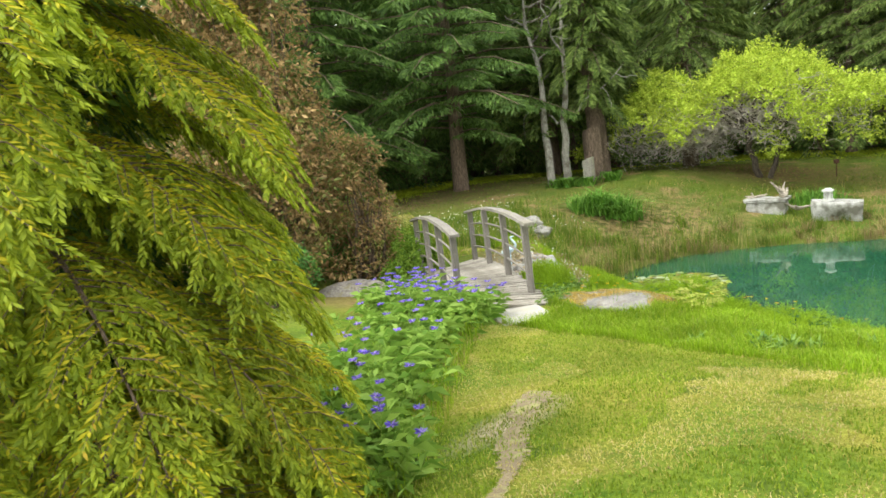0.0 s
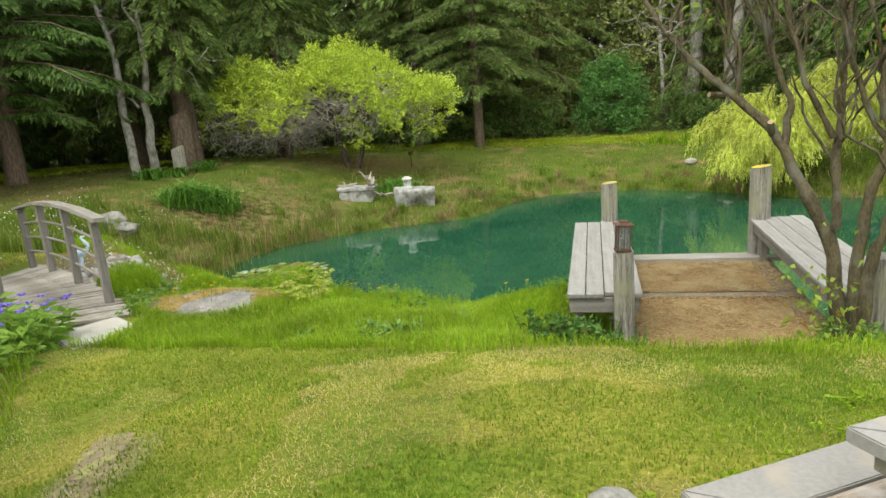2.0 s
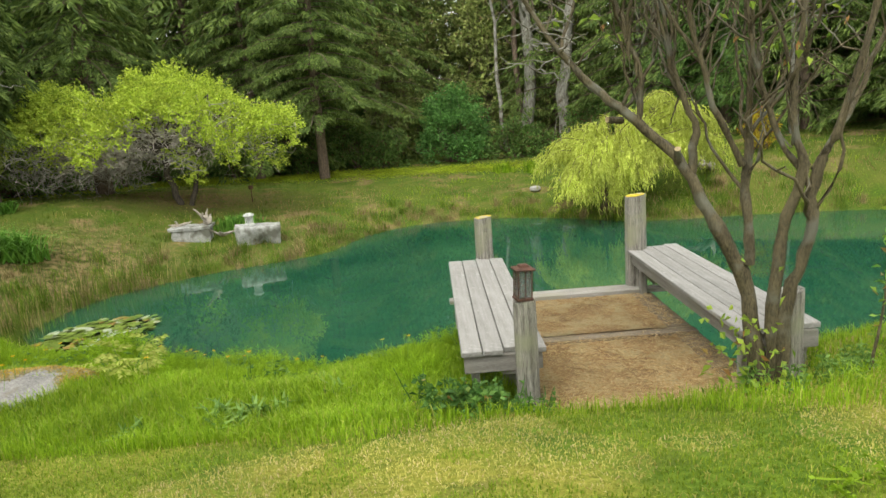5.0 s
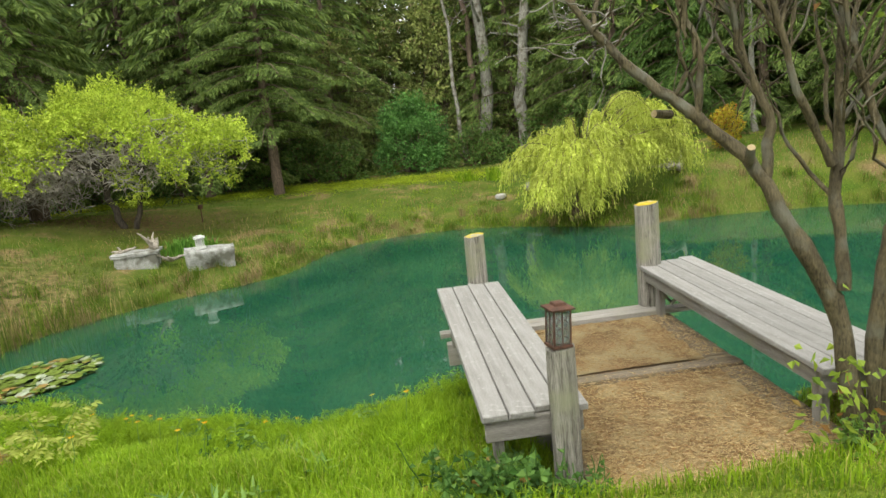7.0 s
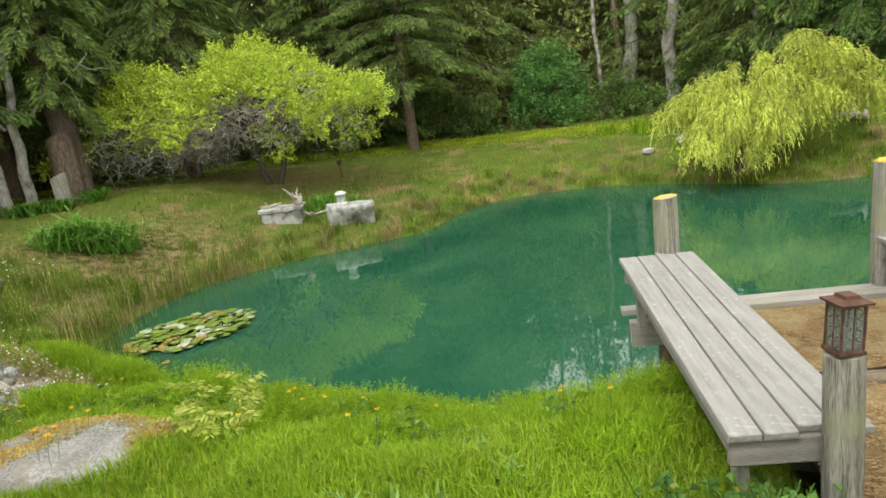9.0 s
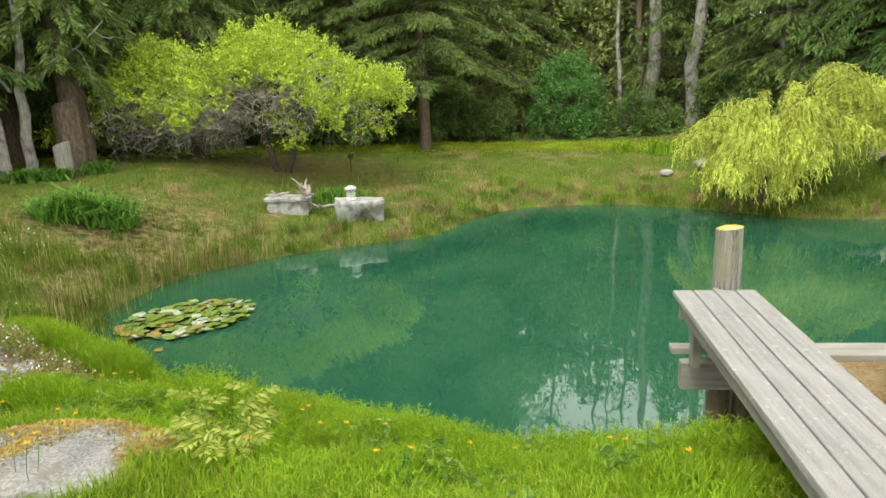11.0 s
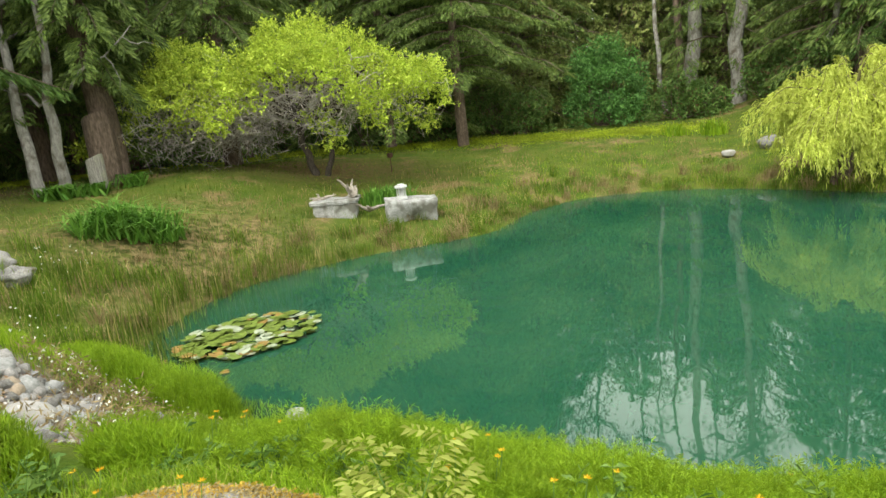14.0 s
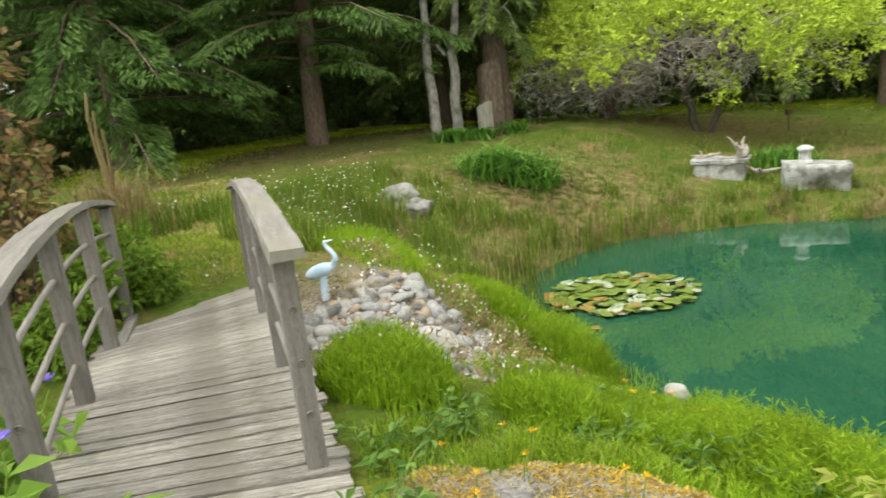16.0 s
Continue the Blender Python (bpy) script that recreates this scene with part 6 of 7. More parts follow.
# mown lawn near the walk
x, y = scatter(185000, -5.4, 3.6, -5.2, 0.5, lambda x, y, d: ~blocked(x, y) & (~worn(x, y) | (rng.uniform(0, 1, len(x)) < 0.6)) & (y > -0.85 - (x + 5.2) * 1.32 + 0.15))
dry = patch_noise(x, y, 0.75, 3.3) + 0.35 * patch_noise(x, y, 2.6, 8.1) > 0.06
grass_object("lawn_grass", x[~dry], y[~dry], rng.uniform(0.02, 0.05, (~dry).sum()), 0.0065, rng.uniform(0.1, 0.8, (~dry).sum()), M_LAWN, "short mown green lawn grass")
grass_object("dry_lawn_grass", x[dry], y[dry], rng.uniform(0.015, 0.04, dry.sum()), 0.0065, rng.uniform(0.2, 0.9, dry.sum()), M_DRY, "short dry yellow lawn grass")

# longer turf where the lawn meets the bank
x, y = scatter(52000, -5.2, 5.5, -1.3, 1.6, lambda x, y, d: ~blocked(x, y) & (y > -0.75 + 0.25 * np.sin(x * 2.1) - 0.12 * x) & (rng.uniform(0, 1, len(x)) < 0.85))
grass_object("verge_grass", x, y, rng.uniform(0.05, 0.15, len(x)), 0.007, rng.uniform(0.1, 0.8, len(x)), M_GRASS, "longer bright green grass along the lawn edge")

# lush grass of the near bank
x, y = scatter(95000, -9.5, 7.5, 0.5, 8.5, lambda x, y, d: ~blocked(x, y) & (d > -0.12) & (d < 2.7) & (y < 7.8) & (rng.uniform(0, 1, len(x)) < 0.95))
tall = 0.11 + 0.15 * (patch_noise(x, y, 0.9, 5.5) + 0.5)
grass_object("bank_grass", x, y, np.clip(tall, 0.1, 0.5) * rng.uniform(0.4, 1.0, len(x)), 0.006, rng.uniform(0.1, 0.7, len(x)), M_GRASS, "lush bright green grass on the pond bank")

# rough grass and dead tufts of the far bank
x, y = scatter(150000, -16, 16, 6.5, 26, lambda x, y, d: (d > 0.0) & (d < 5.5) & (y > 6.5) & (rng.uniform(0, 1, len(x)) < np.exp(-d / 3.2)))
hay = patch_noise(x, y, 0.8, 9.1) + 0.4 * patch_noise(x, y, 2.5, 2.2) > 0.17
east = x + 0.6 * rng.normal(size=len(x)) > -3.5
for sel, mat, label in ((~hay & ~east, M_ROUGH, "rough mixed grass on the far pond bank"), (~hay & east, M_EAST, "fresh yellow-green grass on the far pond bank")):
    grass_object("rough_grass", x[sel], y[sel], np.clip(0.13 + 0.3 * patch_noise(x[sel], y[sel], 1.6, 7.7), 0.05, 0.34) * rng.uniform(0.5, 1.2, sel.sum()), 0.014, rng.uniform(0.2, 1.0, sel.sum()), mat, label)
grass_object("dead_grass", x[hay], y[hay], rng.uniform(0.06, 0.2, hay.sum()), 0.014, rng.uniform(0.4, 1.0, hay.sum()), M_HAY, "bleached dead grass on the far pond bank")
x, y = scatter(60000, -22, 18, -1, 30, lambda x, y, d: (d > 2.5) & (d < 12) & ((y > 7) | (x < -8.5)) & ~on_bridge(x, y))
grass_object("far_lawn_grass", x, y, rng.uniform(0.03, 0.1, len(x)), 0.018, rng.uniform(0.1, 0.8, len(x)), M_FAR, "mown grass of the far lawn")

# mown grass beyond the footbridge
x, y = scatter(52000, -16, -8.2, 1.2, 8.5, lambda x, y, d: ~on_bridge(x, y) & (np.abs(y - 2.3 + (x + 8.4) * 0.6) < 1.35) & (d > 1.0))
dry = patch_noise(x, y, 0.6, 4.4) + 0.5 * patch_noise(x, y, 2.1, 1.1) > 0.1
grass_object("lawn_grass", x[~dry], y[~dry], rng.uniform(0.03, 0.09, (~dry).sum()), 0.011, rng.uniform(0.1, 0.8, (~dry).sum()), M_LAWN, "green mown grass beyond the footbridge")
grass_object("dry_lawn_grass", x[dry], y[dry], rng.uniform(0.03, 0.07, dry.sum()), 0.011, rng.uniform(0.2, 0.9, dry.sum()), M_DRY, "dry yellowish mown grass beyond the footbridge")

# open lawn in front of the woodland; its sunlight is put into the blade colour
line = np.array([(-19.0, 7.0), (-20.6, 9.2), (-21.2, 12.0), (-21.0, 15.0), (-18.2, 17.5), (-17.8, 26.0), (-12.3, 27.4), (-6.1, 26.9), (-1.0, 26.6), (4.0, 25.6)])
pts = np.concatenate([a + (b - a) * np.linspace(0, 1, 6000)[:, None] for a, b in zip(line, line[1:])])
pts = pts + rng.normal(0, 0.75, pts.shape)
grass_object("lawn_grass", pts[:, 0], pts[:, 1], rng.uniform(0.04, 0.1, len(pts)), 0.03, rng.uniform(0.1, 0.8, len(pts)), M_STRIP, "yellow-green mown grass before the woodland, toned bright as sunlit")

# bushy tufts along the far waterline
c = SHORE_LINE[(SHORE_LINE[:, 1] > 6.8)]
pick = c[rng.integers(0, len(c), 330)] + rng.normal(0, 0.12, (330, 2))
away = pick - np.array([1.5, 9.5])
away /= np.linalg.norm(away, axis=1)[:, None]
pick = pick + away * rng.uniform(0.0, 1.6, (330, 1)) ** 1.5
p = np.repeat(pick, 44, 0) + rng.normal(0, 0.1, (330 * 44, 2))
hh = np.repeat(rng.uniform(0.2, 0.5, 330), 44) * rng.uniform(0.5, 1.1, 330 * 44)
old = np.repeat(rng.uniform(0, 1, 330) < 0.3, 44)
ok = shore_distance(p[:, 0], p[:, 1]) > -0.15
for name, sel, mat, label in (("shore_tuft_grass", ok & ~old, M_GRASS2, "bushy green grass tufts along the far waterline"), ("shore_straw", ok & old, M_HAY, "bleached straw tufts along the far waterline")):
    grass_object(name, p[sel, 0], p[sel, 1], hh[sel], 0.013, rng.uniform(0.3, 1.0, sel.sum()), mat, label)

# reeds at the west end of the pond
x, y = scatter(2600, -10.2, -6.5, 6.4, 12.3, lambda x, y, d: (d > -0.45) & (d < 0.5) & (rng.uniform(0, 1, len(x)) < 0.9))
v, f = blades(np.stack([x, y, np.maximum(ground_z(x, y), -0.3)], 1), rng.uniform(0.35, 1.0, len(x)), 0.014, rng.uniform(0.05, 0.35, len(x)))
tagged(raw("reeds", v, f, M_ROUGH), "thin green and brown reeds in shallow water", "reeds", kind="stuff")


def tuft(x, y, n, h, spread, mat, name, label, width=0.018, lean=(0.4, 1.0), category="plant", z=None):
    t = thing(name, pose(x, y, gz(x, y) if z is None else z), label, category)
    r = rng.normal(0, spread, (n, 2))
    v, f = blades(np.concatenate([r, np.full((n, 1), -0.03)], 1), rng.uniform(0.4, 1.1, n) * h, width, rng.uniform(*lean, n))
    raw("foliage", v, f, mat, t)
    return t


M_DAYLILY = leafy("daylily_leaves", (0.07, 0.18, 0.02), (0.2, 0.38, 0.06), None, 0.1, 0.35)
for x, y in ((-11.35, 11.15), (-10.95, 11.4), (-10.5, 11.65), (-10.1, 11.9), (-11.0, 11.75), (-10.5, 12.05)):
    tuft(x, y, 120, rng.uniform(0.75, 1.1), 0.15, M_DAYLILY, "daylily_clump", "arching dark green daylily clump on the far bank", 0.05, (0.5, 1.5))
for x, y, h in ((4.2, 23.8, 0.7), (2.95, 24.2, 0.5), (-6.4, 16.0, 0.6), (-5.9, 16.2, 0.6), (-6.2, 16.4, 0.5)):
    tuft(x, y, 160, h, 0.2, M_DAYLILY if y < 20 else M_GRASS, "leafy_clump", "upright clump of green strap leaves", 0.05, (0.1, 0.6))
for x, y in ((-13.9, 14.3), (-13.4, 14.6), (-12.9, 15.6), (-14.2, 14.0)):
    tuft(x, y, 90, 0.55, 0.16, M_DAYLILY, "fern_clump", "green fern clump at a stump", 0.07, (0.8, 1.4))
pampas = tuft(-12.6, 3.8, 420, 1.2, 0.28, M_HAY, "pampas_clump", "dry straw-coloured ornamental grass with bare stalks", 0.016, (0.2, 1.0))
raw("stalk", *tubes([(wander((0.05 * k, 0.04 * k, 0), (0.1 * k - 0.1, 0.05, 2.0 - 0.25 * k), 6, 0.05), np.linspace(0.045, 0.02, 6)) for k in range(3)], 6), M_HAY, pampas, "thick dry stalk")
M_HORSE = leafy("horsetail_green", (0.17, 0.29, 0.012), (0.37, 0.53, 0.035), None, 0.1, 0.45)


def mound(x, y, rx, ry, h, n=2600):
    """A soft cushion of fine upright shoots."""
    t = thing("horsetail_mound", pose(x, y, gz(x, y)), "soft bright green mound of horsetail on the bank", "plant")
    a, q = rng.uniform(0, 6.28, n), np.sqrt(rng.uniform(0, 1, n))
    px, py = rx * q * np.cos(a), ry * q * np.sin(a)
    hh = h * np.sqrt(np.clip(1.05 - q**2, 0.05, 1)) * rng.uniform(0.75, 1.1, n)
    base = ground_z(x + px, y + py) - gz(x, y)
    v, f = blades(np.stack([px, py, base], 1), hh, 0.009, rng.uniform(0.1, 0.6, n))
    raw("foliage", v, f, M_HORSE, t)
    k = int(n * 1.2)
    a, q = rng.uniform(0, 6.28, k), np.sqrt(rng.uniform(0, 1, k))
    px, py = rx * q * np.cos(a), ry * q * np.sin(a)
    top = ground_z(x + px, y + py) - gz(x, y) + h * np.sqrt(np.clip(1.0 - q**2, 0.02, 1)) * rng.uniform(0.6, 1.0, k)
    raw("sprig_layer", *leaves(np.stack([px, py, top], 1), rng.normal(0, 0.6, (k, 3)) + [0, 0, 1.0], rng.uniform(0.05, 0.1, k), 0.007, 0.05), M_HORSE, t)
    return t


for x, y, rx, ry, h in ((-6.15, 5.15, 0.5, 0.42, 0.62), (-6.95, 5.4, 0.55, 0.4, 0.58), (-7.55, 5.85, 0.6, 0.45, 0.55), (-8.1, 6.4, 0.6, 0.5, 0.45), (-8.7, 5.4, 0.9, 0.7, 0.4), (-5.55, 1.72, 0.5, 0.3, 0.38), (-4.55, 1.95, 0.4, 0.22, 0.25), (-3.4, 2.6, 0.7, 0.5, 0.22), (-2.4, 2.4, 0.7, 0.5, 0.22), (-1.3, 2.3, 0.7, 0.5, 0.22), (-0.5, 2.0, 0.4, 0.5, 0.22), (-8.3, 4.6, 0.8, 0.6, 0.35), (-4.9, 4.3, 0.5, 0.35, 0.3), (3.6, 1.9, 0.8, 0.6, 0.4), (5.2, 2.9, 0.9, 0.6, 0.4), (-3.3, 1.95, 0.5, 0.3, 0.17), (-2.2, 1.75, 0.55, 0.35, 0.17), (-1.5, 1.6, 0.5, 0.35, 0.16), (-0.75, 1.35, 0.45, 0.4, 0.17), (-1.9, 1.2, 0.4, 0.3, 0.12), (-0.4, 0.75, 0.35, 0.4, 0.14)):
    mound(x, y, rx, ry, h)


def horsetail(x0, x1, y0, y1, clumps, seed, label):
    """Cushions of upright stems, each ringed with whorls of fine rising sprigs."""
    r0 = np.random.default_rng(seed)
    stems, at, way, lng = [], [], [], []
    done = 0
    while done < clumps:
        cx, cy = r0.uniform(x0, x1), r0.uniform(y0, y1)
        d = shore_distance(np.array([cx]), np.array([cy]))[0]
        if d < 0.05 or d > 2.7 or blocked(np.array([cx]), np.array([cy]))[0] or ((cx + 3.97) / 1.0) ** 2 + ((cy - 0.9) / 0.6) ** 2 < 1:
            continue
        done += 1
        rad, tall = r0.uniform(0.18, 0.4), r0.uniform(0.2, 0.42)
        if cx < -3.9 or cy < 1.7:
            tall *= 0.62
        n = int(250 * rad)
        px, py = cx + rad * 0.55 * r0.normal(size=n), cy + rad * 0.55 * r0.normal(size=n)
        q = np.hypot(px - cx, py - cy) / (rad * 1.3)
        gd = ground_z(px, py)
        for x, y, z, k in zip(px, py, gd, q):
            h = tall * (1.08 - 0.5 * min(k, 1.2) ** 2) * r0.uniform(0.8, 1.1)
            tip = np.array([x + (x - cx) * 0.35, y + (y - cy) * 0.35, z + h])
            foot = np.array([x, y, z - 0.01])
            stems.append((np.array([foot, (foot + tip) / 2 + [0, 0, 0.01], tip]), [0.0025, 0.002, 0.001]))
            m = 26
            w = r0.uniform(0.25, 1.0, (m, 1))
            a = r0.uniform(0, 6.28, m)
            at.append(foot + (tip - foot) * w)
            way.append(np.stack([np.cos(a), np.sin(a), r0.uniform(0.5, 1.3, m)], 1))
            lng.append(r0.uniform(0.04, 0.085, m) * (1.15 - 0.5 * w[:, 0]))
    raw_stems = tubes(stems, 3)
    sprigs = leaves(np.concatenate(at), np.concatenate(way), np.concatenate(lng), 0.0055, 0.05, 0.1)
    tagged(raw("horsetail_stems", *raw_stems, M_HORSE), label + ", thin stems", "plants", kind="stuff")
    tagged(raw("horsetail_sprigs", *sprigs, M_HORSE), label + ", feathery sprigs", "plants", kind="stuff")


horsetail(-5.3, 0.3, 1.2, 5.0, 200, 411, "bright green horsetail on the near bank")


def leafy_herb(x, y, h, spread, n, leaf, mat, name, label, category="plant", wide=0.45):
    """Stems with broad pointed leaves all the way up."""
    t = thing(name, pose(x, y, gz(x, y)), label, category)
    paths, at, way = [], [], []
    for k in range(max(3, n // 12)):
        b = np.append(rng.normal(0, spread * 0.5, 2), -0.02)
        e = b + np.append(rng.normal(0, spread * 0.5, 2), h * rng.uniform(0.6, 1.05))
        line = wander(b, e, 7, 0.06)
        paths.append((line, np.linspace(0.006, 0.003, 7)))
        for j in range(12):
            a, q = rng.uniform(0, 6.28), rng.uniform(0.1, 1.0)
            at.append(line[int(q * 6)])
            way.append((math.cos(a), math.sin(a), rng.uniform(-0.1, 0.7)))
    raw("branchwork", *tubes(paths, 3), mat, t)
    at = np.array(at)
    raw("foliage", *leaves(at, np.array(way), rng.uniform(0.6, 1.2, len(at)) * leaf, rng.uniform(0.7, 1.1, len(at)) * leaf * wide, 0.2, 0.25), mat, t)
    return t, [p[0][-1] for p in paths]


M_HERB = leafy("herb_leaves", (0.1, 0.2, 0.035), (0.25, 0.39, 0.09), None, 0.1, 0.35)
M_DKHERB = leafy("dark_herb_leaves", (0.045, 0.12, 0.02), (0.14, 0.26, 0.05), (0.3, 0.18, 0.05), 0.04, 0.3)
M_PALEHERB = leafy("pale_yellow_leaves", (0.32, 0.38, 0.06), (0.52, 0.56, 0.14), None, 0.1, 0.4)
M_KNAP = leafy("knapweed_leaves", (0.13, 0.26, 0.03), (0.34, 0.5, 0.095), None, 0.1, 0.4)
M_PETAL = leafy("violet_blue_petals", (0.1, 0.07, 0.42), (0.26, 0.2, 0.72), (0.4, 0.28, 0.7), 0.15, 0.3)
M_BUTTER = leafy("buttercup_petals", (0.7, 0.36, 0.01), (0.85, 0.52, 0.02), None, 0.1, 0.3)
M_CRESS = leafy("white_petals", (0.7, 0.7, 0.62), (0.85, 0.85, 0.78), None, 0.1, 0.3)


def bloom(parent, p, r, mat, petals=14, name="flower", lift=0.35):
    a = np.arange(petals) * 6.283 / petals + rng.uniform(0, 1)
    ring = np.stack([np.cos(a), np.sin(a), np.full(petals, lift) + rng.normal(0, 0.15, petals)], 1)
    v, f = leaves(np.repeat(p[None], petals, 0), ring, r, r * 0.35, 0.1)
    return raw(name, v, f, mat, parent)


for k, (x, y, h) in enumerate(((-5.3, -0.75, 0.5), (-4.95, -0.75, 0.5), (-5.7, -0.5, 0.5), (-5.9, -1.1, 0.55), (-5.2, -1.3, 0.5), (-4.75, -1.25, 0.4), (-6.4, -0.6, 0.5), (-4.5, -1.75, 0.4), (-4.1, -2.2, 0.4), (-4.9, -2.0, 0.45), (-3.8, -2.6, 0.42), (-4.4, -2.8, 0.45), (-3.4, -3.1, 0.45), (-3.85, -3.3, 0.45), (-3.0, -3.55, 0.42), (-2.75, -3.95, 0.4), (-3.3, -3.9, 0.4), (-2.4, -4.15, 0.35), (-5.0, -0.35, 0.4), (-6.35, -0.25, 0.5), (-5.55, -1.0, 0.5), (-5.0, -1.0, 0.48), (-6.1, -0.2, 0.42))):
    t, tips = leafy_herb(x, y, h, 0.28, 330, 0.19, M_KNAP, "knapweed_clump", "clump of violet-blue knapweed with grey-green leaves", "flowers", 0.3)
    for tip in sorted(tips, key=lambda q: -q[2])[: (8 if y > -1.1 else 4)]:
        bloom(t, tip + np.array([0, 0, 0.05]), 0.048, M_PETAL, 16)
x, y = scatter(9000, -6.8, -2.0, -4.8, 0.4, lambda x, y, d: ~blocked(x, y) & (np.abs(y - (-0.85 - (x + 5.2) * 1.32)) < 0.9))
grass_object("bed_grass", x, y, rng.uniform(0.1, 0.32, len(x)), 0.008, rng.uniform(0.1, 0.7, len(x)), M_GRASS, "tall green grass in the flower bed")

for k in range(7):
    x, y = 0.1 + 0.14 * k - 0.3, -0.28 + 0.12 * math.sin(k * 2.5)
    leafy_herb(x, y, 0.3, 0.15, 190, 0.062, M_DKHERB, "weed_clump", "dark green leafy weeds at the post", "plant", 0.7)
for x, y in ((2.35, -0.5), (2.6, -0.35), (2.05, -0.6), (1.85, -0.5), (2.8, -0.1), (3.2, 0.1)):
    leafy_herb(x, y, 0.2, 0.13, 120, 0.05, M_HERB, "weed_clump", "green leafy weeds below the pruned tree", "plant", 0.45)
for x, y in ((1.4, -2.7), (1.1, -2.95), (1.7, -2.5), (0.75, -3.2), (1.95, -2.2), (1.5, -2.2), (2.3, -2.0), (0.45, -3.4)):
    leafy_herb(x, y, 0.07, 0.22, 220, 0.04, M_HORSE, "lawn_weed", "low green weeds beside the timber platform", "plant", 0.5)
def pinnate_bush(x, y, h, n):
    """Arching stems, each with paired leaflets, paler to the top."""
    t = thing("pale_bush", pose(x, y, gz(x, y)), "pale yellow-green bush with paired leaflets on the bank", "bush")
    stems, at, way = [], [], []
    for k in range(n):
        a = k * 2.4
        lean = rng.uniform(0.05, 0.3)
        line = wander((0.03 * math.cos(a), 0.03 * math.sin(a), -0.02), (lean * math.cos(a), lean * math.sin(a), h * rng.uniform(0.6, 1.05)), 9, 0.04)
        stems.append((line, np.linspace(0.006, 0.002, 9)))
        for i in range(3, 9):
            b = a + rng.normal(0, 1.0)
            out = np.array([math.cos(b), math.sin(b), 0.25])
            side = np.array([-math.sin(b), math.cos(b), 0.1])
            leafstalk = line[i] + out * np.linspace(0.02, 0.15, 5)[:, None] - np.array([0, 0, 0.03]) * np.linspace(0, 1, 5)[:, None]
            for p in leafstalk:
                for sg in (-1, 1):
                    at.append(p)
                    way.append(out * 0.5 + side * sg)
            at.append(leafstalk[-1])
            way.append(out)
    raw("branchwork", *tubes(stems, 4), M_HERB, t)
    at = np.array(at)
    raw("foliage", *leaves(at, np.array(way), rng.uniform(0.05, 0.085, len(at)), rng.uniform(0.02, 0.03, len(at)), 0.15, 0.25), M_PALEHERB, t)
    return t


pinnate_bush(-2.92, 1.12, 0.3, 5)
for x, y in ((-4.95, 1.05), (-4.85, 1.45), (-4.65, 0.6), (-3.2, 1.6), (-2.9, 1.5), (-3.7, 1.75), (-2.1, 1.4), (-1.6, 1.2), (-1.0, 1.5), (-0.6, 1.0), (-4.4, 1.9), (-3.2, 2.2)):
    leafy_herb(x, y, 0.24, 0.18, 110, 0.085, M_HERB, "bank_herb", "green leafy herb in the bank grass", "plant", 0.35)
for k in range(15):
    x, y = rng.uniform(-4.4, 0.3), rng.uniform(1.0, 2.3)
    if ((x + 4.05) / 0.95) ** 2 + ((y - 1.1) / 0.5) ** 2 > 1 and not blocked(np.array([x]), np.array([y]))[0]:
        leafy_herb(x, y, rng.uniform(0.14, 0.26), 0.16, 150, 0.05, (M_HERB, M_HORSE, M_DKHERB)[k % 3], "bank_herb", "small-leaved green herb in the bank grass", "plant", 0.4)
for k in range(16):
    x, y = rng.uniform(-3.4, 0.3), rng.uniform(-0.2, 1.2)
    if ((x + 4.05) / 0.95) ** 2 + ((y - 1.1) / 0.55) ** 2 > 1 and not blocked(np.array([x]), np.array([y]))[0]:
        tuft(x, y, 26, rng.uniform(0.14, 0.24), 0.06, M_HERB, "dock_leaf_plant", "rosette of broad upright green leaves in the grass", 0.035, (0.3, 0.9))
x, y = scatter(60000, -4.6, 0.5, -0.45, 1.7, lambda x, y, d: ~blocked(x, y))
grass_object("bank_grass", x, y, rng.uniform(0.08, 0.21, len(x)) * np.clip(0.75 + 0.7 * patch_noise(x, y, 1.7, 4.1), 0.5, 1.3), 0.0055, rng.uniform(0.15, 0.8, len(x)), M_GRASS, "fine bright green grass above the horsetails")
for k in range(46):
    x, y = rng.uniform(-4.6, 0.2), rng.uniform(0.6, 2.6)
    t = thing("buttercup", pose(x, y, gz(x, y)), "orange-yellow buttercup flower in the bank grass", "flower", "buttercups on the bank")
    h = rng.uniform(0.2, 0.34)
    raw("stem", *tubes([(wander((0, 0, 0), (0.03, 0.02, h), 5, 0.05), np.full(5, 0.0025))], 4), M_HERB, t)
    bloom(t, np.array([0.03, 0.02, h]), 0.022, M_BUTTER, 7, "petals")
n = 3600
x, y = rng.uniform(-8.3, -5.0, n), rng.uniform(2.3, 4.9, n)
keep = shore_distance(x, y) > 0.5
at = np.stack([x, y, ground_z(x, y) + rng.uniform(0.08, 0.2, n)], 1)[keep]
at = at[patch_noise(at[:, 0], at[:, 1], 2.5, 6.6) > 0.05]
tagged(raw("white_cress", *leaves(at[::4], rng.normal(0, 1, (len(at[::4]), 3)) + [0, 0, 1.0], 0.035, 0.022), M_CRESS), "tiny white flowers scattered among cobbles", "flowers", kind="stuff")
tagged(raw("cress_leaves", *leaves(np.repeat(at, 3, 0) - [0, 0, 0.08] + rng.normal(0, 0.05, (3 * len(at), 3)), rng.normal(0, 1, (3 * len(at), 3)), 0.09, 0.016), M_HAY), "dry stalks among the cobbles", "plants", kind="stuff")
n = 700
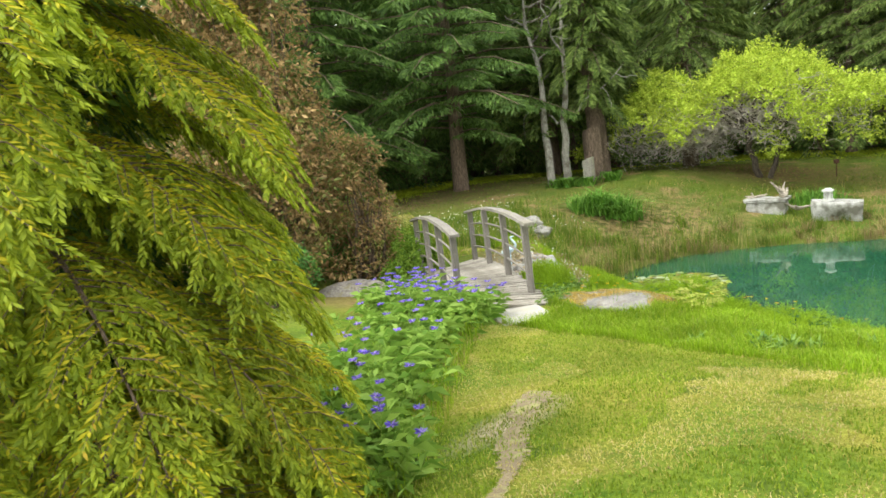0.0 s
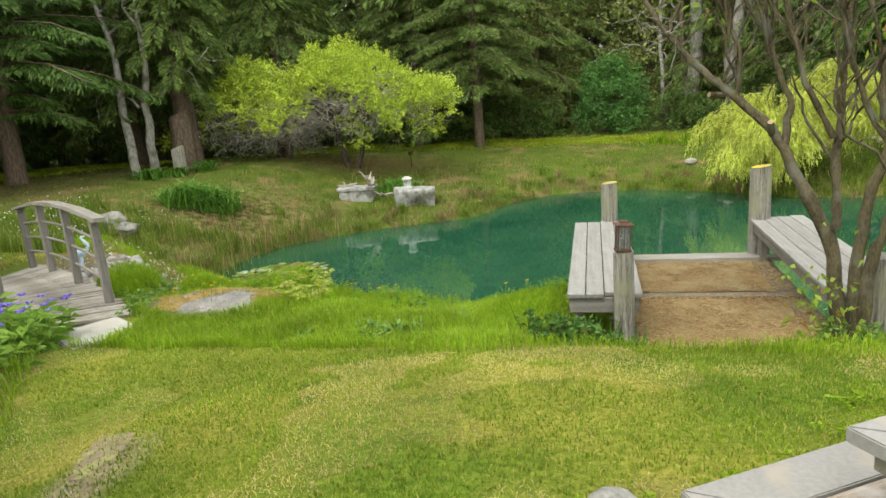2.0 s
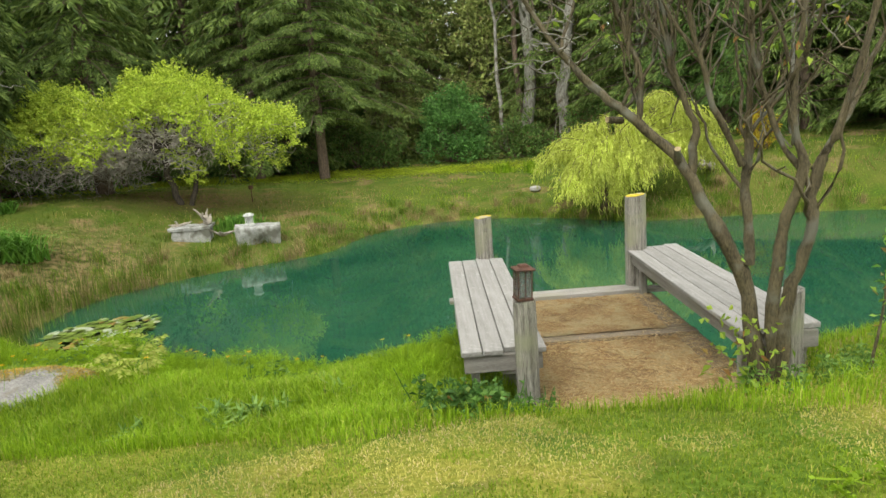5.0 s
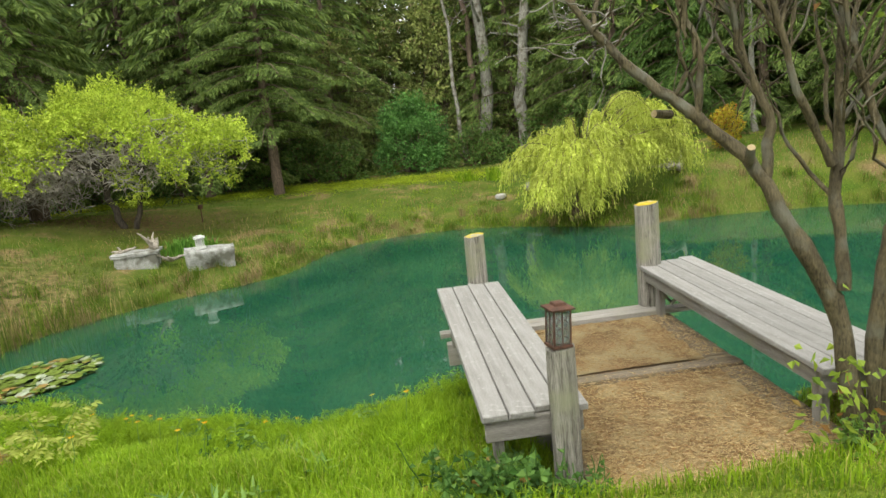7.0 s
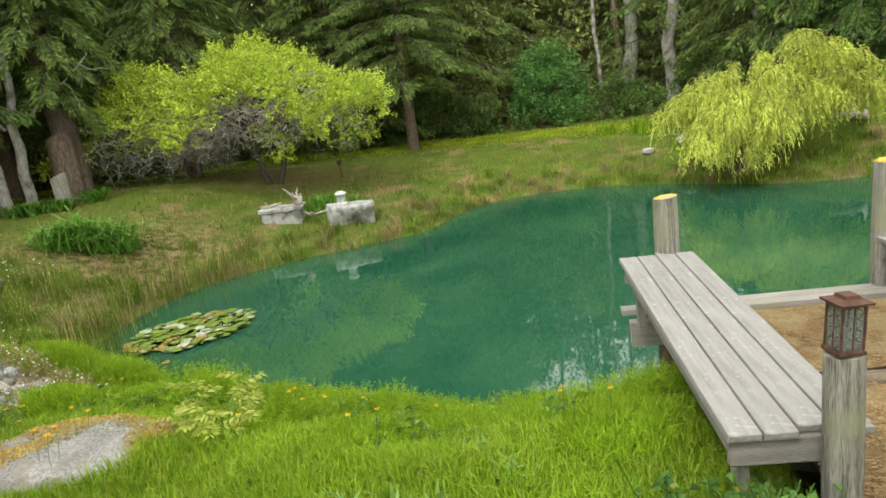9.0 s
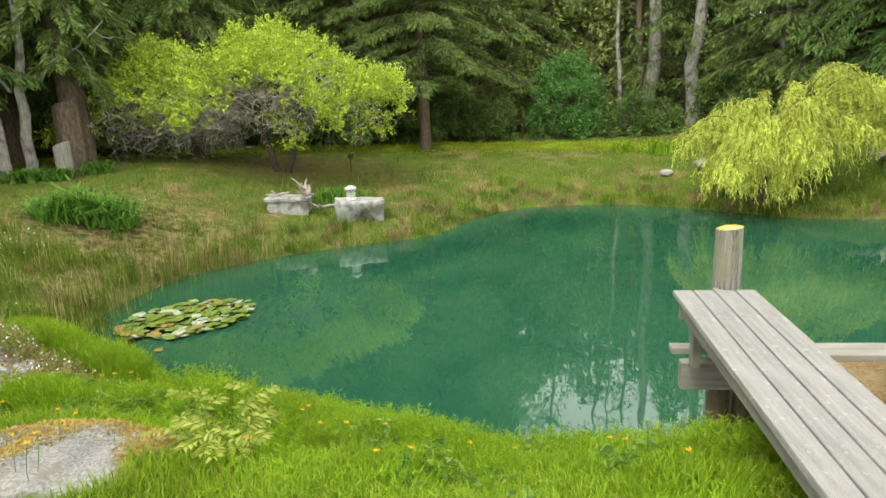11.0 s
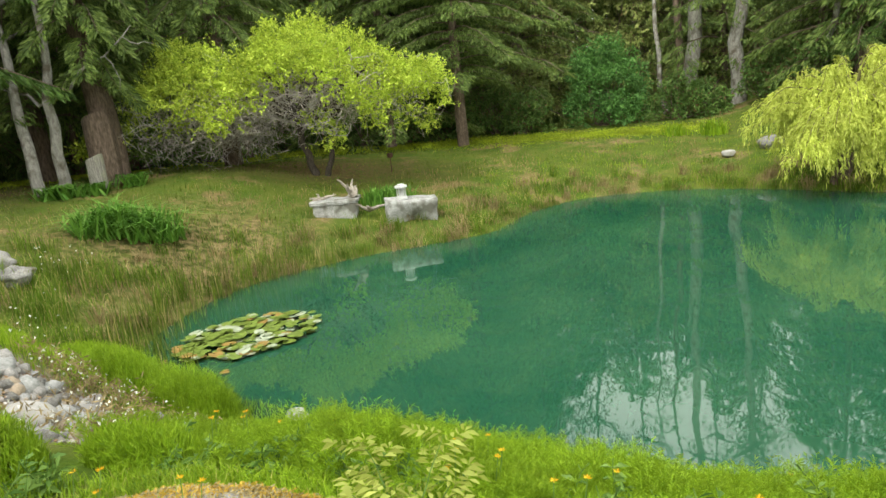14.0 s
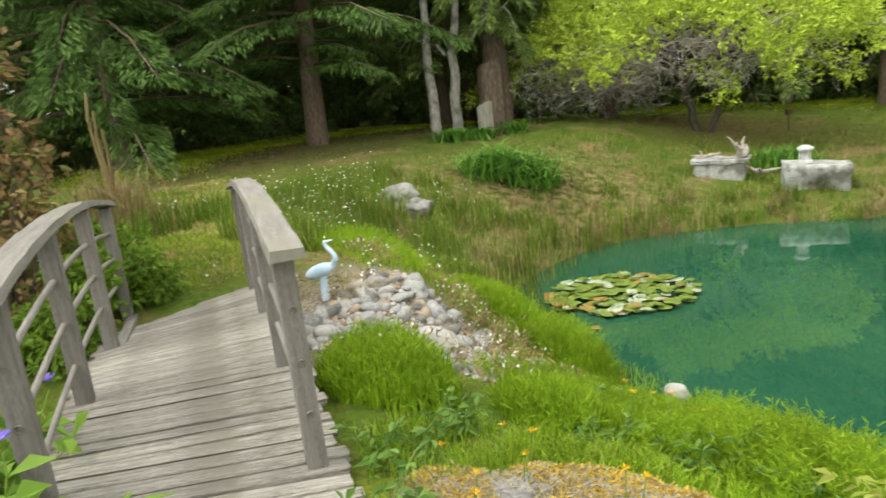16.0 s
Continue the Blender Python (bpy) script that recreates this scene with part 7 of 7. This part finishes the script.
x, y = rng.uniform(-12.5, -8.8, n), rng.uniform(4.2, 9.5, n)
at = np.stack([x, y, ground_z(x, y) + rng.uniform(0.3, 0.7, n)], 1)
at = at[patch_noise(x, y, 0.9, 1.7) > 0.1]
tagged(raw("meadow_daisies", *leaves(at, rng.normal(0, 1, (len(at), 3)), 0.035, 0.03), M_CRESS), "small white meadow flowers near the footbridge", "flowers", kind="stuff")
x, y = scatter(16000, -13, -8.6, 3.6, 10, lambda x, y, d: (d > 0.3) & (patch_noise(x, y, 0.9, 1.7) > -0.1))
grass_object("meadow_grass", x, y, rng.uniform(0.2, 0.6, len(x)), 0.011, rng.uniform(0.1, 0.6, len(x)), M_GRASS2, "tall green meadow grass beyond the footbridge")

lamp = thing("garden_light", pose(-6.85, 20.5, gz(-6.85, 20.5)), "small dark solar garden light on a stake", "lamp")
raw("stake", *tubes([(np.array([(0, 0, -0.1), (0, 0, 0.3), (0, 0, 0.5)]), [0.018, 0.018, 0.018])], 6), M_RUST, lamp)
part("head", log_bm(0.09, 0.14, 81, 0, 12, 3), M_RUST, lamp).matrix_local = pose(0, 0, 0.48)
weed = thing("tall_weed", pose(2.75, -0.25, gz(2.75, -0.25)), "tall brown-stemmed weed with few yellow-green leaves", "plant")
wl = wander((0, 0, -0.03), (0.14, 0.05, 1.1), 12, 0.05)
raw("stalk", *tubes([(wl, np.linspace(0.012, 0.004, 12))], 5), M_STEM, weed)
wi = np.repeat(np.arange(4, 12), 6)
raw("foliage", *leaves(wl[wi] + rng.normal(0, 0.03, (len(wi), 3)), rng.normal(0, 1, (len(wi), 3)), 0.07, 0.03, 0.2, 0.2), M_SHOOT, weed)


# ---------------------------------------------------------------- water lilies
def lily_pads():
    t = thing("water_lily", pose(-6.8, 7.95, 0.0), "patch of overlapping green and bronze water lily pads", "plant")
    mats = [leafy("lily_pad_green", (0.08, 0.13, 0.02), (0.2, 0.26, 0.05), None, 0.1, 0.1, 0.35), leafy("lily_pad_bronze", (0.2, 0.13, 0.03), (0.34, 0.22, 0.07), None, 0.1, 0.1, 0.35), leafy("lily_pad_pale", (0.26, 0.3, 0.2), (0.4, 0.44, 0.32), None, 0.1, 0.1, 0.3)]
    meshes = []
    for k in range(9):
        a = np.linspace(0.18, 6.1, 15)
        r = 1 + 0.05 * np.sin(a * 3 + k)
        ring = np.stack([r * np.cos(a), r * np.sin(a), 0.06 * np.sin(a * 2 + k) + (0.12 if k % 3 == 2 else 0.02) * np.cos(a)], 1)
        v = np.concatenate([[[0, 0, 0.01]], ring])
        f = np.array([(0, i, i + 1) for i in range(1, 15)])
        me = raw("pad", v, f, mats[0 if k < 5 else (1 if k < 7 else 2)])
        meshes.append(me.data)
        bpy.data.objects.remove(me)
    r0 = np.random.default_rng(3)
    made = 0
    while made < 290:
        u, w = r0.uniform(-1, 1), r0.uniform(-1, 1)
        if u**2 + w**2 > 1 - 0.25 * r0.uniform():
            continue
        px, py = 1.0 * u - 0.42 * w, 0.62 * u + 0.8 * w + 0.12
        s = r0.uniform(0.06, 0.115)
        child("pad", meshes[int(r0.choice(9, p=[0.15] * 5 + [0.05, 0.05, 0.08, 0.07]))], t, pose(px, py, 0.012 + 0.0006 * made * 0.5, r0.normal(0, 4), r0.normal(0, 4), r0.uniform(0, 360)) @ Matrix.Scale(s, 4))
        made += 1
    for px, py in ((-1.05, -1.05), (-1.2, -0.95), (-0.95, -0.75), (0.2, -1.2), (-0.9, -0.9)):
        child("pad", meshes[6], t, pose(px, py, 0.015, 0, 0, 40) @ Matrix.Scale(0.07, 4), "small reddish pad")
    return t


lily_pads()
